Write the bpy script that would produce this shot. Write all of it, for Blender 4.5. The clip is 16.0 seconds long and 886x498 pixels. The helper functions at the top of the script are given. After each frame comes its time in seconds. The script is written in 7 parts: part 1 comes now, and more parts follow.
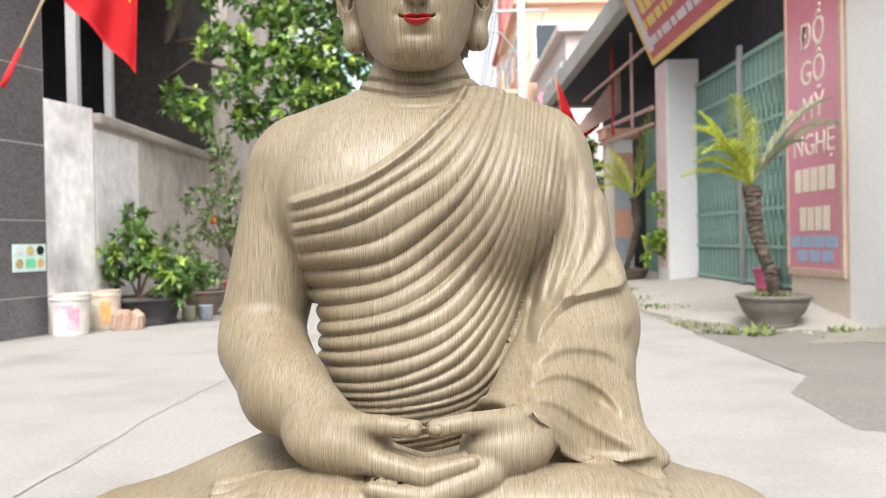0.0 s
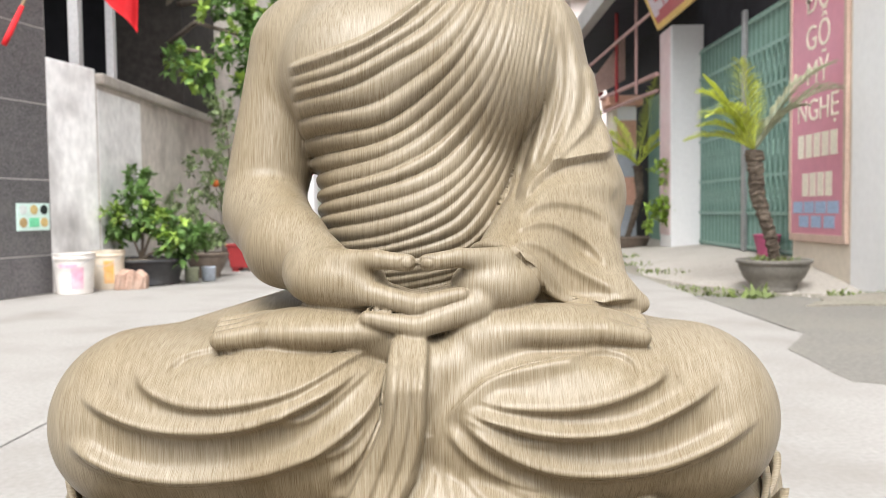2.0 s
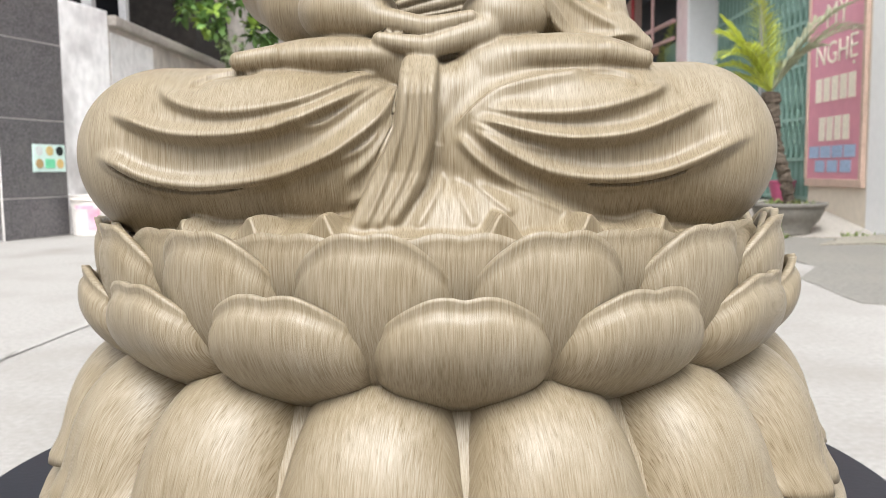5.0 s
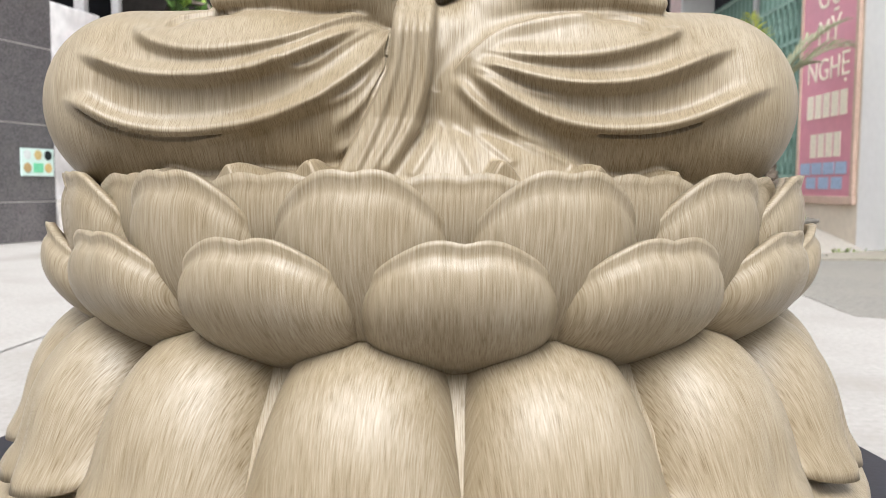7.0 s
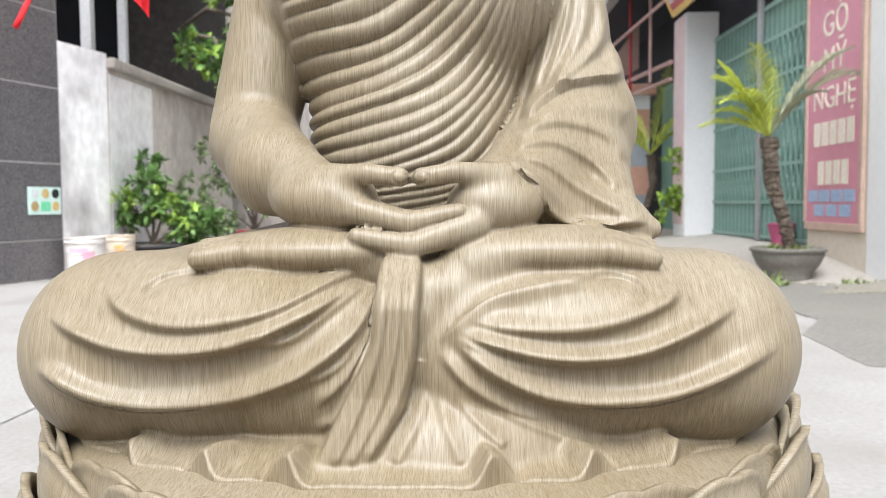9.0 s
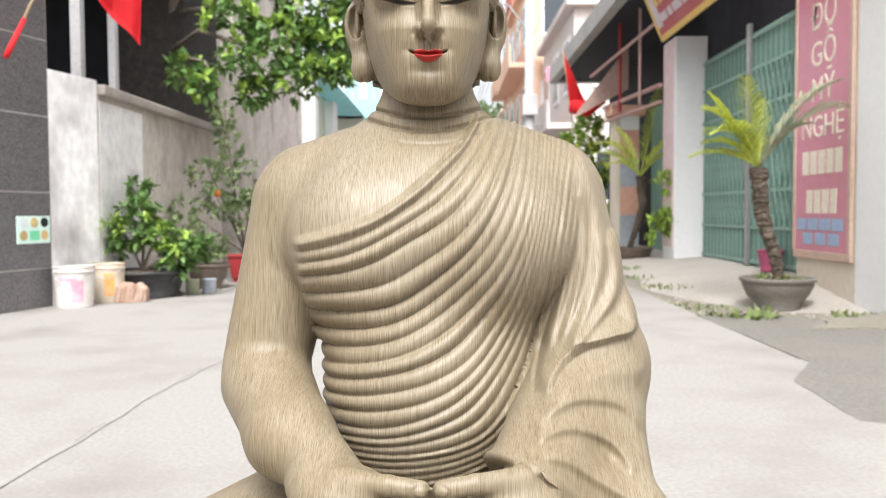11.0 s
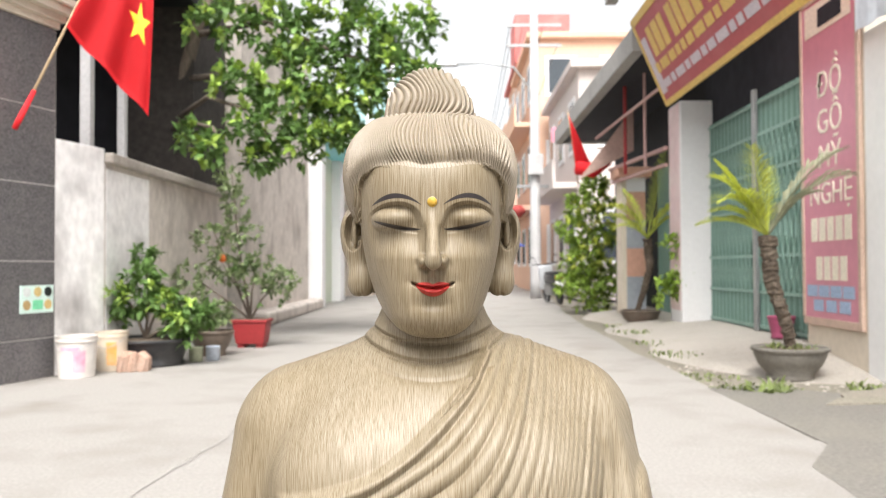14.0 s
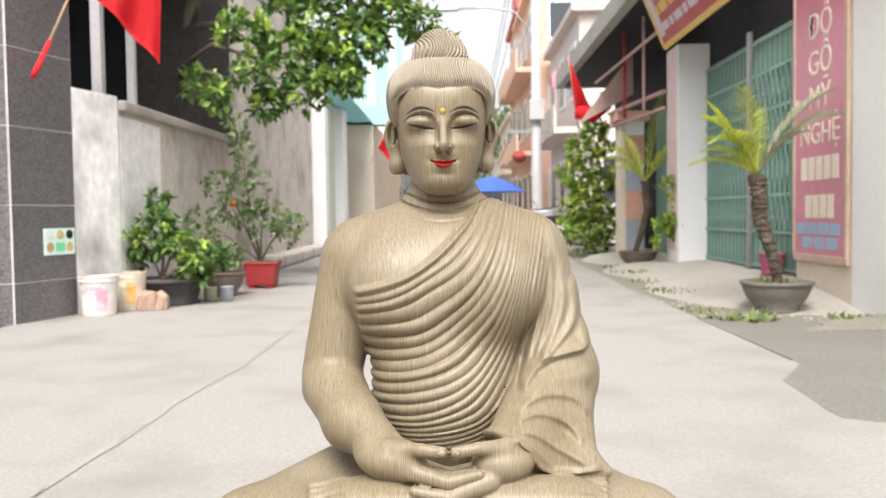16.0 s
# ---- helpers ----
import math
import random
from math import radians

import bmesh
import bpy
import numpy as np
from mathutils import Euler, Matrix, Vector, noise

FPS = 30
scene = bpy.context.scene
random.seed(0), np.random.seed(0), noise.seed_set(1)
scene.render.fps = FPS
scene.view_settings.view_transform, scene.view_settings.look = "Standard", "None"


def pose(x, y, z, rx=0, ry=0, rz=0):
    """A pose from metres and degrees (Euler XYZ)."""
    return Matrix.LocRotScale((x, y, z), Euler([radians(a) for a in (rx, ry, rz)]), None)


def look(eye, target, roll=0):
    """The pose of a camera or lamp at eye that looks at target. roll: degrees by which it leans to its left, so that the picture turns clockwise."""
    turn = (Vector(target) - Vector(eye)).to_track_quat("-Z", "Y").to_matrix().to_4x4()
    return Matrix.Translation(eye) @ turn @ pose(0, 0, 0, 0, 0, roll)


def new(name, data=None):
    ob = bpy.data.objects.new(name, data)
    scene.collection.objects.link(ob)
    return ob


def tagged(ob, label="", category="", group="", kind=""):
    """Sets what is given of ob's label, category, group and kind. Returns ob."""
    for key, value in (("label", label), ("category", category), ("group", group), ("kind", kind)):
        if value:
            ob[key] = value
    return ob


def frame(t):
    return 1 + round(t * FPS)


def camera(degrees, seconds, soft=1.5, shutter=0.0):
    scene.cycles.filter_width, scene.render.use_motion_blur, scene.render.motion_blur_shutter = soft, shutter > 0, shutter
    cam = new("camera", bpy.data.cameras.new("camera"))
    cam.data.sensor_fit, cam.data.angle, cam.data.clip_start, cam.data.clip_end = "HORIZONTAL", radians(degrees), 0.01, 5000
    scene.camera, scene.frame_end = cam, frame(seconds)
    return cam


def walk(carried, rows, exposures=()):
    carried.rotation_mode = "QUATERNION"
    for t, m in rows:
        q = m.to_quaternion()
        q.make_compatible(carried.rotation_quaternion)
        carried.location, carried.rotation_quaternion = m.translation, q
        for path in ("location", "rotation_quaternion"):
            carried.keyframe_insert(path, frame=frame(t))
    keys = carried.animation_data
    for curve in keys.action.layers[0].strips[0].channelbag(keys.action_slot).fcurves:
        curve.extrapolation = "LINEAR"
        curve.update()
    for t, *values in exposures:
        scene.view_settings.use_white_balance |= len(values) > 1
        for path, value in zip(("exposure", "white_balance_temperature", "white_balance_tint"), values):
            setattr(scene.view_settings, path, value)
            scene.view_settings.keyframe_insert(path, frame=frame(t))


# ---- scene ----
cam = camera(57.0, 16.0, 0.8)
cam.data.dof.use_dof, cam.data.dof.focus_distance, cam.data.dof.aperture_fstop = True, 0.52, 17.0
PATH = [
    (0, (0.0, 0.0, 0.771), (0.0, 2.0, 0.748), -1.1),
    (0.5, (-0.001, -0.008, 0.752), (-0.002, 1.991, 0.715), -0.9),
    (1, (0.003, -0.01, 0.728), (0.0, 1.989, 0.673), -0.7),
    (1.5, (0.004, -0.019, 0.707), (-0.002, 1.98, 0.631), -0.7),
    (2, (0.005, -0.03, 0.694), (-0.002, 1.968, 0.6), -0.7),
    (2.5, (-0.001, -0.036, 0.669), (-0.01, 1.961, 0.557), -0.8),
    (3, (-0.001, -0.033, 0.652), (-0.013, 1.963, 0.521), -0.8),
    (3.5, (-0.001, -0.036, 0.628), (-0.018, 1.958, 0.478), -0.7),
    (4, (0.004, -0.042, 0.6), (-0.022, 1.951, 0.434), -0.6),
    (4.5, (0.008, -0.053, 0.577), (-0.028, 1.938, 0.397), -0.5),
    (5, (0.006, -0.064, 0.546), (-0.034, 1.926, 0.353), -0.6),
    (6.2, (0.004, -0.045, 0.496), (-0.025, 1.948, 0.322), -0.1),
    (7.5, (0.002, -0.014, 0.534), (-0.012, 1.981, 0.389), 0.4),
    (8, (0.014, -0.005, 0.574), (-0.013, 1.991, 0.446), 0.1),
    (8.5, (0.013, -0.011, 0.61), (-0.02, 1.985, 0.499), -0.3),
    (9, (0.014, 0.003, 0.648), (-0.022, 1.999, 0.533), -0.4),
    (9.5, (0.009, 0.004, 0.681), (-0.022, 2.0, 0.562), -0.5),
    (10, (-0.003, 0.01, 0.724), (-0.019, 2.006, 0.604), -0.4),
    (12.5, (-0.003, 0.018, 0.914), (-0.01, 2.018, 0.929), -0.2),
    (13, (-0.008, 0.105, 0.926), (-0.017, 2.104, 0.974), -0.1),
    (13.5, (-0.007, 0.113, 0.947), (-0.021, 2.112, 1.007), -0.1),
    (14, (-0.003, 0.082, 0.938), (-0.027, 2.081, 0.982), -0.3),
    (14.5, (0.006, 0.003, 0.914), (-0.026, 2.003, 0.924), -0.5),
    (15, (0.006, -0.116, 0.899), (-0.027, 1.884, 0.87), -0.8),
    (15.5, (-0.001, -0.184, 0.879), (-0.032, 1.815, 0.818), -0.8),
    (16, (-0.004, -0.249, 0.874), (-0.035, 1.749, 0.79), -0.8),
]
walk(cam, [(t, look(eye, target, roll)) for t, eye, target, roll in PATH],
     [(0, 0.42, 6350, 10), (5, 0.42, 6200, 9), (7.5, 0.44, 6150, 10), (9, 0.46, 6000, 9), (10, 0.46, 6100, 10), (12.5, 0.47, 6500, 10), (14.5, 0.50, 6500, 10), (16, 0.38, 6500, 10)])

# ---- world and light ----
world = bpy.data.worlds.new("overcast_sky")
scene.world = world
world.use_nodes = True
wn, wl = world.node_tree.nodes, world.node_tree.links
sky = wn.new("ShaderNodeTexSky")
sky.sky_type, sky.sun_disc = "NISHITA", False
sky.sun_elevation, sky.sun_rotation = radians(55.0), radians(183)
sky.air_density, sky.dust_density, sky.ozone_density = 1.0, 6.0, 0.4
pale = wn.new("ShaderNodeHueSaturation")
pale.inputs["Saturation"].default_value = 0.10
pale.inputs["Value"].default_value = 1.7
wl.new(sky.outputs[0], pale.inputs["Color"])
wl.new(pale.outputs[0], wn["Background"].inputs[0])
wn["Background"].inputs[1].default_value = 0.145

SUN_FROM = Vector((-0.02, -0.70, 1.0)).normalized()
sun = new("sun", bpy.data.lights.new("sun", "SUN"))
sun.data.energy, sun.data.angle, sun.data.color = 2.25, radians(30), (1.0, 0.97, 0.92)
sun.matrix_world = look(tuple(SUN_FROM * 30), (0, 0, 0))
scene.view_settings.exposure = 0.36


# ---- materials ----
def rgba(c):
    return (c[0], c[1], c[2], 1.0)


def material(name, color, rough=0.6, metal=0.0, grain=30.0, vary=0.15, blotch=1.5, stain=0.2, stain_color=None,
             bump=0.15, stretch=(1, 1, 1), spec=0.4, island=0.0):
    """A surface with grain and larger stains in object space, in metres."""
    m = bpy.data.materials.new(name)
    m.use_nodes = True
    n, l = m.node_tree.nodes, m.node_tree.links
    b = n["Principled BSDF"]
    b.inputs["Roughness"].default_value, b.inputs["Metallic"].default_value = rough, metal
    b.inputs["Specular IOR Level"].default_value = spec
    tc, mp = n.new("ShaderNodeTexCoord"), n.new("ShaderNodeMapping")
    mp.inputs["Scale"].default_value = stretch
    l.new(tc.outputs["Object"], mp.inputs["Vector"])
    fine, big = n.new("ShaderNodeTexNoise"), n.new("ShaderNodeTexNoise")
    fine.inputs["Scale"].default_value, fine.inputs["Detail"].default_value = grain, 6
    big.inputs["Scale"].default_value, big.inputs["Detail"].default_value = blotch, 5
    l.new(mp.outputs[0], fine.inputs["Vector"])
    l.new(mp.outputs[0], big.inputs["Vector"])
    ramp = n.new("ShaderNodeValToRGB")
    ramp.color_ramp.elements[0].position, ramp.color_ramp.elements[1].position = 0.3, 0.72
    ramp.color_ramp.elements[0].color = rgba([c * (1 - vary) for c in color])
    ramp.color_ramp.elements[1].color = rgba([min(1, c * (1 + vary)) for c in color])
    l.new(fine.outputs["Fac"], ramp.inputs[0])
    last = ramp.outputs[0]
    if stain > 0:
        r2 = n.new("ShaderNodeMapRange")
        r2.inputs["From Min"].default_value, r2.inputs["From Max"].default_value = 0.48, 0.75
        r2.inputs["To Max"].default_value = stain
        l.new(big.outputs["Fac"], r2.inputs["Value"])
        mix = n.new("ShaderNodeMix")
        mix.data_type = "RGBA"
        sc = stain_color or [c * 0.45 for c in color]
        mix.inputs[7].default_value = rgba(sc)
        l.new(r2.outputs[0], mix.inputs[0])
        l.new(last, mix.inputs[6])
        last = mix.outputs[2]
    if island > 0:
        ob = n.new("ShaderNodeNewGeometry")
        hv = n.new("ShaderNodeHueSaturation")
        r3 = n.new("ShaderNodeMapRange")
        r3.inputs["To Min"].default_value, r3.inputs["To Max"].default_value = 1 - island, 1 + island
        l.new(ob.outputs["Random Per Island"], r3.inputs["Value"])
        l.new(r3.outputs[0], hv.inputs["Value"])
        l.new(last, hv.inputs["Color"])
        last = hv.outputs[0]
    l.new(last, b.inputs["Base Color"])
    if bump > 0:
        bp = n.new("ShaderNodeBump")
        bp.inputs["Strength"].default_value, bp.inputs["Distance"].default_value = bump, 0.01
        l.new(fine.outputs["Fac"], bp.inputs["Height"])
        l.new(bp.outputs[0], b.inputs["Normal"])
    return m


def fabric(name, color, rough=0.7):
    return material(name, color, rough, grain=400, vary=0.06, blotch=4, stain=0.12, bump=0.1)


M_ROAD = material("road_concrete", (0.285, 0.268, 0.249), 0.85, grain=55, vary=0.14, blotch=1.5, stain=0.9, stain_color=(0.205, 0.186, 0.166), bump=0.25)
M_WET = material("damp_asphalt_patch", (0.172, 0.160, 0.142), 0.65, grain=40, vary=0.22, blotch=1.6, stain=0.55, stain_color=(0.215, 0.20, 0.165), bump=0.35)
M_DIRT = material("packed_dirt", (0.235, 0.21, 0.172), 0.95, grain=35, vary=0.22, blotch=1.1, stain=0.4, stain_color=(0.18, 0.19, 0.12), bump=0.5)
M_APRON = material("cement_apron", (0.41, 0.375, 0.33), 0.9, grain=35, vary=0.12, blotch=1.3, stain=0.35, stain_color=(0.30, 0.27, 0.22), bump=0.3)
M_GRANITE = material("dark_granite", (0.122, 0.114, 0.116), 0.30, grain=75, vary=0.75, blotch=9, stain=0.35, stain_color=(0.16, 0.15, 0.14), bump=0.02, spec=0.5)
M_GROUT = material("pale_grout", (0.60, 0.57, 0.54), 0.9, bump=0.1)
M_STUCCO = material("stained_stucco", (0.86, 0.84, 0.83), 0.92, grain=14, vary=0.12, blotch=1.9, stain=1.0, stain_color=(0.36, 0.34, 0.33), bump=0.15, stretch=(1, 1, 0.75))
M_STUCCO2 = material("brown_stained_stucco", (0.58, 0.525, 0.475), 0.92, grain=12, vary=0.16, blotch=2.0, stain=0.95, stain_color=(0.30, 0.255, 0.225), bump=0.15, stretch=(1, 1, 0.7))
M_WHITE = material("white_wall_paint", (0.76, 0.75, 0.75), 0.8, grain=15, vary=0.03, blotch=0.9, stain=0.12, stain_color=(0.6, 0.57, 0.53), bump=0.1)
M_CREAM = material("cream_wall_paint", (0.66, 0.58, 0.48), 0.85, grain=15, vary=0.06, blotch=1.2, stain=0.4, stain_color=(0.45, 0.38, 0.30), bump=0.15)
M_COPING = material("worn_coping", (0.40, 0.36, 0.32), 0.9, grain=25, vary=0.15, blotch=2, stain=0.6, stain_color=(0.2, 0.18, 0.16), bump=0.4)
# near-black that carries the shade of interiors in its colour
M_SHADE = material("interior_shade", (0.012, 0.012, 0.016), 0.8, grain=5, vary=0.3, blotch=0.7, stain=0.3, bump=0.0)
M_BLACK = material("black_pedestal", (0.012, 0.013, 0.018), 0.42, grain=200, vary=0.2, blotch=6, stain=0.1, bump=0.02)


# ---- mesh helpers ----
def part(name, bm, mat, parent=None, label="", smooth=False):
    me = bpy.data.meshes.new(name)
    bm.normal_update()
    bm.to_mesh(me)
    bm.free()
    if mat:
        me.materials.append(mat)
    if smooth:
        me.polygons.foreach_set("use_smooth", [True] * len(me.polygons))
    ob = new(name, me)
    if parent:
        ob.parent = parent
    if label:
        tagged(ob, label)
    return ob


def empty(name, m=None):
    ob = new(name)
    if m is not None:
        ob.matrix_world = m
    return ob


def box(bm, lo, hi, m=None):
    v = [bm.verts.new((x, y, z)) for x in (lo[0], hi[0]) for y in (lo[1], hi[1]) for z in (lo[2], hi[2])]
    for f in ((0, 1, 3, 2), (4, 6, 7, 5), (0, 4, 5, 1), (2, 3, 7, 6), (0, 2, 6, 4), (1, 5, 7, 3)):
        bm.faces.new([v[i] for i in f])
    if m is not None:
        bmesh.ops.transform(bm, matrix=m, verts=v)
    return v


def slab(bm, outline, z0, z1):
    """A prism over a plan outline given counter-clockwise."""
    a = [bm.verts.new((x, y, z0)) for x, y in outline]
    b = [bm.verts.new((x, y, z1)) for x, y in outline]
    n = len(a)
    bm.faces.new(a[::-1]), bm.faces.new(b)
    for i in range(n):
        bm.faces.new([a[i], a[(i + 1) % n], b[(i + 1) % n], b[i]])
    return a + b


def bevelled(bm, width, segments=2, angle=30):
    bm.normal_update()
    e = [e for e in bm.edges if len(e.link_faces) == 2 and e.calc_face_angle(0) > radians(angle)]
    bmesh.ops.bevel(bm, geom=e, offset=width, segments=segments, affect="EDGES", profile=0.5, clamp_overlap=True)
    return bm


def lathe(profile, steps=40, wobble=0.0):
    """A turned form from (radius, height) pairs."""
    bm = bmesh.new()
    rings = []
    for r, z in profile:
        rings.append([bm.verts.new((r * math.cos(a) * (1 + wobble * math.sin(3 * a + z * 9)), r * math.sin(a), z))
                      for a in (2 * math.pi * i / steps for i in range(steps))])
    for a, b in zip(rings, rings[1:]):
        for i in range(steps):
            bm.faces.new([a[i], a[(i + 1) % steps], b[(i + 1) % steps], b[i]])
    if profile[0][0] > 1e-4:
        bm.faces.new(rings[0][::-1])
    if profile[-1][0] > 1e-4:
        bm.faces.new(rings[-1])
    bmesh.ops.remove_doubles(bm, verts=bm.verts, dist=1e-6)
    return bm


def tube(bm, points, radii, sides=8):
    """A tapering tube along points."""
    pts = [Vector(p) for p in points]
    if not isinstance(radii, (list, tuple)):
        radii = [radii] * len(pts)
    rings = []
    for i, p in enumerate(pts):
        d = (pts[min(i + 1, len(pts) - 1)] - pts[max(i - 1, 0)]).normalized()
        side = d.cross(Vector((0.31, 0.17, 0.93)))
        side = (side if side.length > 1e-3 else d.cross(Vector((1, 0, 0)))).normalized()
        up = side.cross(d)
        rings.append([bm.verts.new(p + radii[i] * (math.cos(a) * side + math.sin(a) * up))
                      for a in (2 * math.pi * k / sides for k in range(sides))])
    for a, b in zip(rings, rings[1:]):
        for i in range(sides):
            bm.faces.new([a[i], a[(i + 1) % sides], b[(i + 1) % sides], b[i]])
    bm.faces.new(rings[0][::-1]), bm.faces.new(rings[-1])
    return bm


def box_part(name, lo, hi, mat, parent=None, bevel=0.0, label=""):
    bm = bmesh.new()
    box(bm, lo, hi)
    if bevel:
        bevelled(bm, bevel)
    return part(name, bm, mat, parent, label)


# ---- the statue ----
# A cast seated figure. Its form is a blend of round solids with folds laid on, worked out in a frame whose
# origin is on the pedestal's axis; y is negative towards its front, z is the height over the ground.
AXIS = Vector((-0.017, 0.60, 0.0))


def ball(P, c, r):
    q = (P - np.array(c, np.float32)) / np.array(r, np.float32)
    k0 = np.sqrt((q * q).sum(1))
    q2 = q / np.array(r, np.float32)
    k1 = np.sqrt((q2 * q2).sum(1)) + 1e-9
    return k0 * (k0 - 1) / k1


def limb(P, a, b, ra, rb):
    a, b = np.array(a, np.float32), np.array(b, np.float32)
    d = b - a
    t = np.clip(((P - a) @ d) / (d @ d), 0, 1)
    q = P - a - t[:, None] * d
    return np.sqrt((q * q).sum(1)) - (ra + (rb - ra) * t)


def blend(a, b, k):
    h = np.clip(0.5 + 0.5 * (b - a) / k, 0, 1)
    return b + (a - b) * h - k * h * (1 - h)


def step(x, lo, hi):
    t = np.clip((x - lo) / (hi - lo), 0, 1)
    return t * t * (3 - 2 * t)


def hump(x, w):
    return np.exp(-(x / w) ** 2)


def smooth_line(pts, per=6):
    """A line of short straight pieces that runs smoothly through the given points."""
    p = np.array(pts, np.float32)
    p = np.concatenate([2 * p[:1] - p[1:2], p, 2 * p[-1:] - p[-2:-1]])
    out = []
    for i in range(1, len(p) - 2):
        for k in range(per):
            t = k / per
            out.append(0.5 * (2 * p[i] + (p[i + 1] - p[i - 1]) * t + (2 * p[i - 1] - 5 * p[i] + 4 * p[i + 1] - p[i + 2]) * t * t
                              + (3 * p[i] - p[i - 1] - 3 * p[i + 1] + p[i + 2]) * t ** 3))
    return np.array(out + [p[-2]], np.float32)


def off_line(X, Z, line):
    """Distance from the line, positive to the left of its way, and how far along it (0..1) the nearest place lies."""
    best, side, along = np.full(X.shape, 1e9, np.float32), np.ones(X.shape, np.float32), np.zeros(X.shape, np.float32)
    n = len(line) - 1
    for i in range(n):
        (ax, az), (dx, dz) = line[i], line[i + 1] - line[i]
        px, pz = X - ax, Z - az
        t = np.clip((px * dx + pz * dz) / (dx * dx + dz * dz), 0, 1)
        q = (px - t * dx) ** 2 + (pz - t * dz) ** 2
        near = q < best
        best = np.where(near, q, best)
        side = np.where(near, dx * pz - dz * px, side)
        along = np.where(near, (i + t) / n, along)
    return np.sqrt(best) * np.sign(side), along


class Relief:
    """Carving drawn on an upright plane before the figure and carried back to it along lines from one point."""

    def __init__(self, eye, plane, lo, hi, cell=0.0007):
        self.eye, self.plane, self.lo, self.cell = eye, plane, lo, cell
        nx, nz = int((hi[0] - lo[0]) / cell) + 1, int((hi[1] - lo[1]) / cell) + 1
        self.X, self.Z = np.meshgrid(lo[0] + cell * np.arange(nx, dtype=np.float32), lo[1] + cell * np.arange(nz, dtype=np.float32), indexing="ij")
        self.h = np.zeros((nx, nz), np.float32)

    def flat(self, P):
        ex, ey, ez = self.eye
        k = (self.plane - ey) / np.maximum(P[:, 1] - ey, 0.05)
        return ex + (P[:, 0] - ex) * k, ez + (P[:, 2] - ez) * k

    def line(self, pts, amp, above, below, fade=0.12):
        """A fold: its crest along pts, soft above and sharp below (to the left and right of its way)."""
        c = smooth_line(pts)
        m = 3 * max(above, below)
        i0, k0 = (np.floor((c.min(0) - m - self.lo) / self.cell)).astype(int)
        i1, k1 = (np.ceil((c.max(0) + m - self.lo) / self.cell)).astype(int)
        w = (slice(max(i0, 0), max(i1, 0)), slice(max(k0, 0), max(k1, 0)))
        d, t = off_line(self.X[w], self.Z[w], c)
        ends = step(t, 0.0, fade) * (1 - step(t, 1 - fade, 1.0))
        self.h[w] += amp * ends * np.where(d > 0, np.exp(-(d / above) ** 2), np.exp(-(d / below) ** 2))

    def at(self, P, what=None):
        h = self.h if what is None else what
        X, Z = self.flat(P)
        fx = np.clip((X - self.lo[0]) / self.cell, 0, h.shape[0] - 1.001)
        fz = np.clip((Z - self.lo[1]) / self.cell, 0, h.shape[1] - 1.001)
        i, k = fx.astype(np.int32), fz.astype(np.int32)
        fx, fz = fx - i, fz - k
        return (h[i, k] * (1 - fx) + h[i + 1, k] * fx) * (1 - fz) + (h[i, k + 1] * (1 - fx) + h[i + 1, k + 1] * fx) * fz


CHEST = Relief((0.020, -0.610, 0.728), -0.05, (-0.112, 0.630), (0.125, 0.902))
LEADS = []
LEADS.append(((-0.0876, 0.7986), (-0.0623, 0.8075), (-0.0352, 0.8171), (-0.0118, 0.8311), (0.0116, 0.8499), (0.0272, 0.8631), (0.0389, 0.8802)))
LEADS.append(((-0.0841, 0.7793), (-0.0511, 0.7873), (-0.0200, 0.8004), (0.0112, 0.8212), (0.0386, 0.8515), (0.0535, 0.8800)))
LEADS.append(((-0.0788, 0.7471), (-0.0439, 0.7533), (-0.0127, 0.7637), (0.0185, 0.7865), (0.0460, 0.8207), (0.0598, 0.8551), (0.0647, 0.8799)))
LEADS.append(((-0.0754, 0.7200), (-0.0365, 0.7253), (-0.0054, 0.7365), (0.0220, 0.7536), (0.0494, 0.7861), (0.0664, 0.8243), (0.0735, 0.8797)))
LEADS.append(((-0.0739, 0.6947), (-0.0331, 0.6981), (0.0020, 0.7093), (0.0333, 0.7283), (0.0570, 0.7667), (0.0729, 0.8127), (0.0805, 0.8797)))
LEADS.append(((-0.0646, 0.6720), (-0.0217, 0.6746), (0.0134, 0.6878), (0.0408, 0.7088), (0.0606, 0.7396), (0.0746, 0.7858), (0.0827, 0.8318), (0.0870, 0.8796)))
LEADS.append(((-0.0570, 0.6586), (-0.0142, 0.6589), (0.0209, 0.6655), (0.0444, 0.6796), (0.0642, 0.7124), (0.0762, 0.7549), (0.0843, 0.7934), (0.0945, 0.8585)))


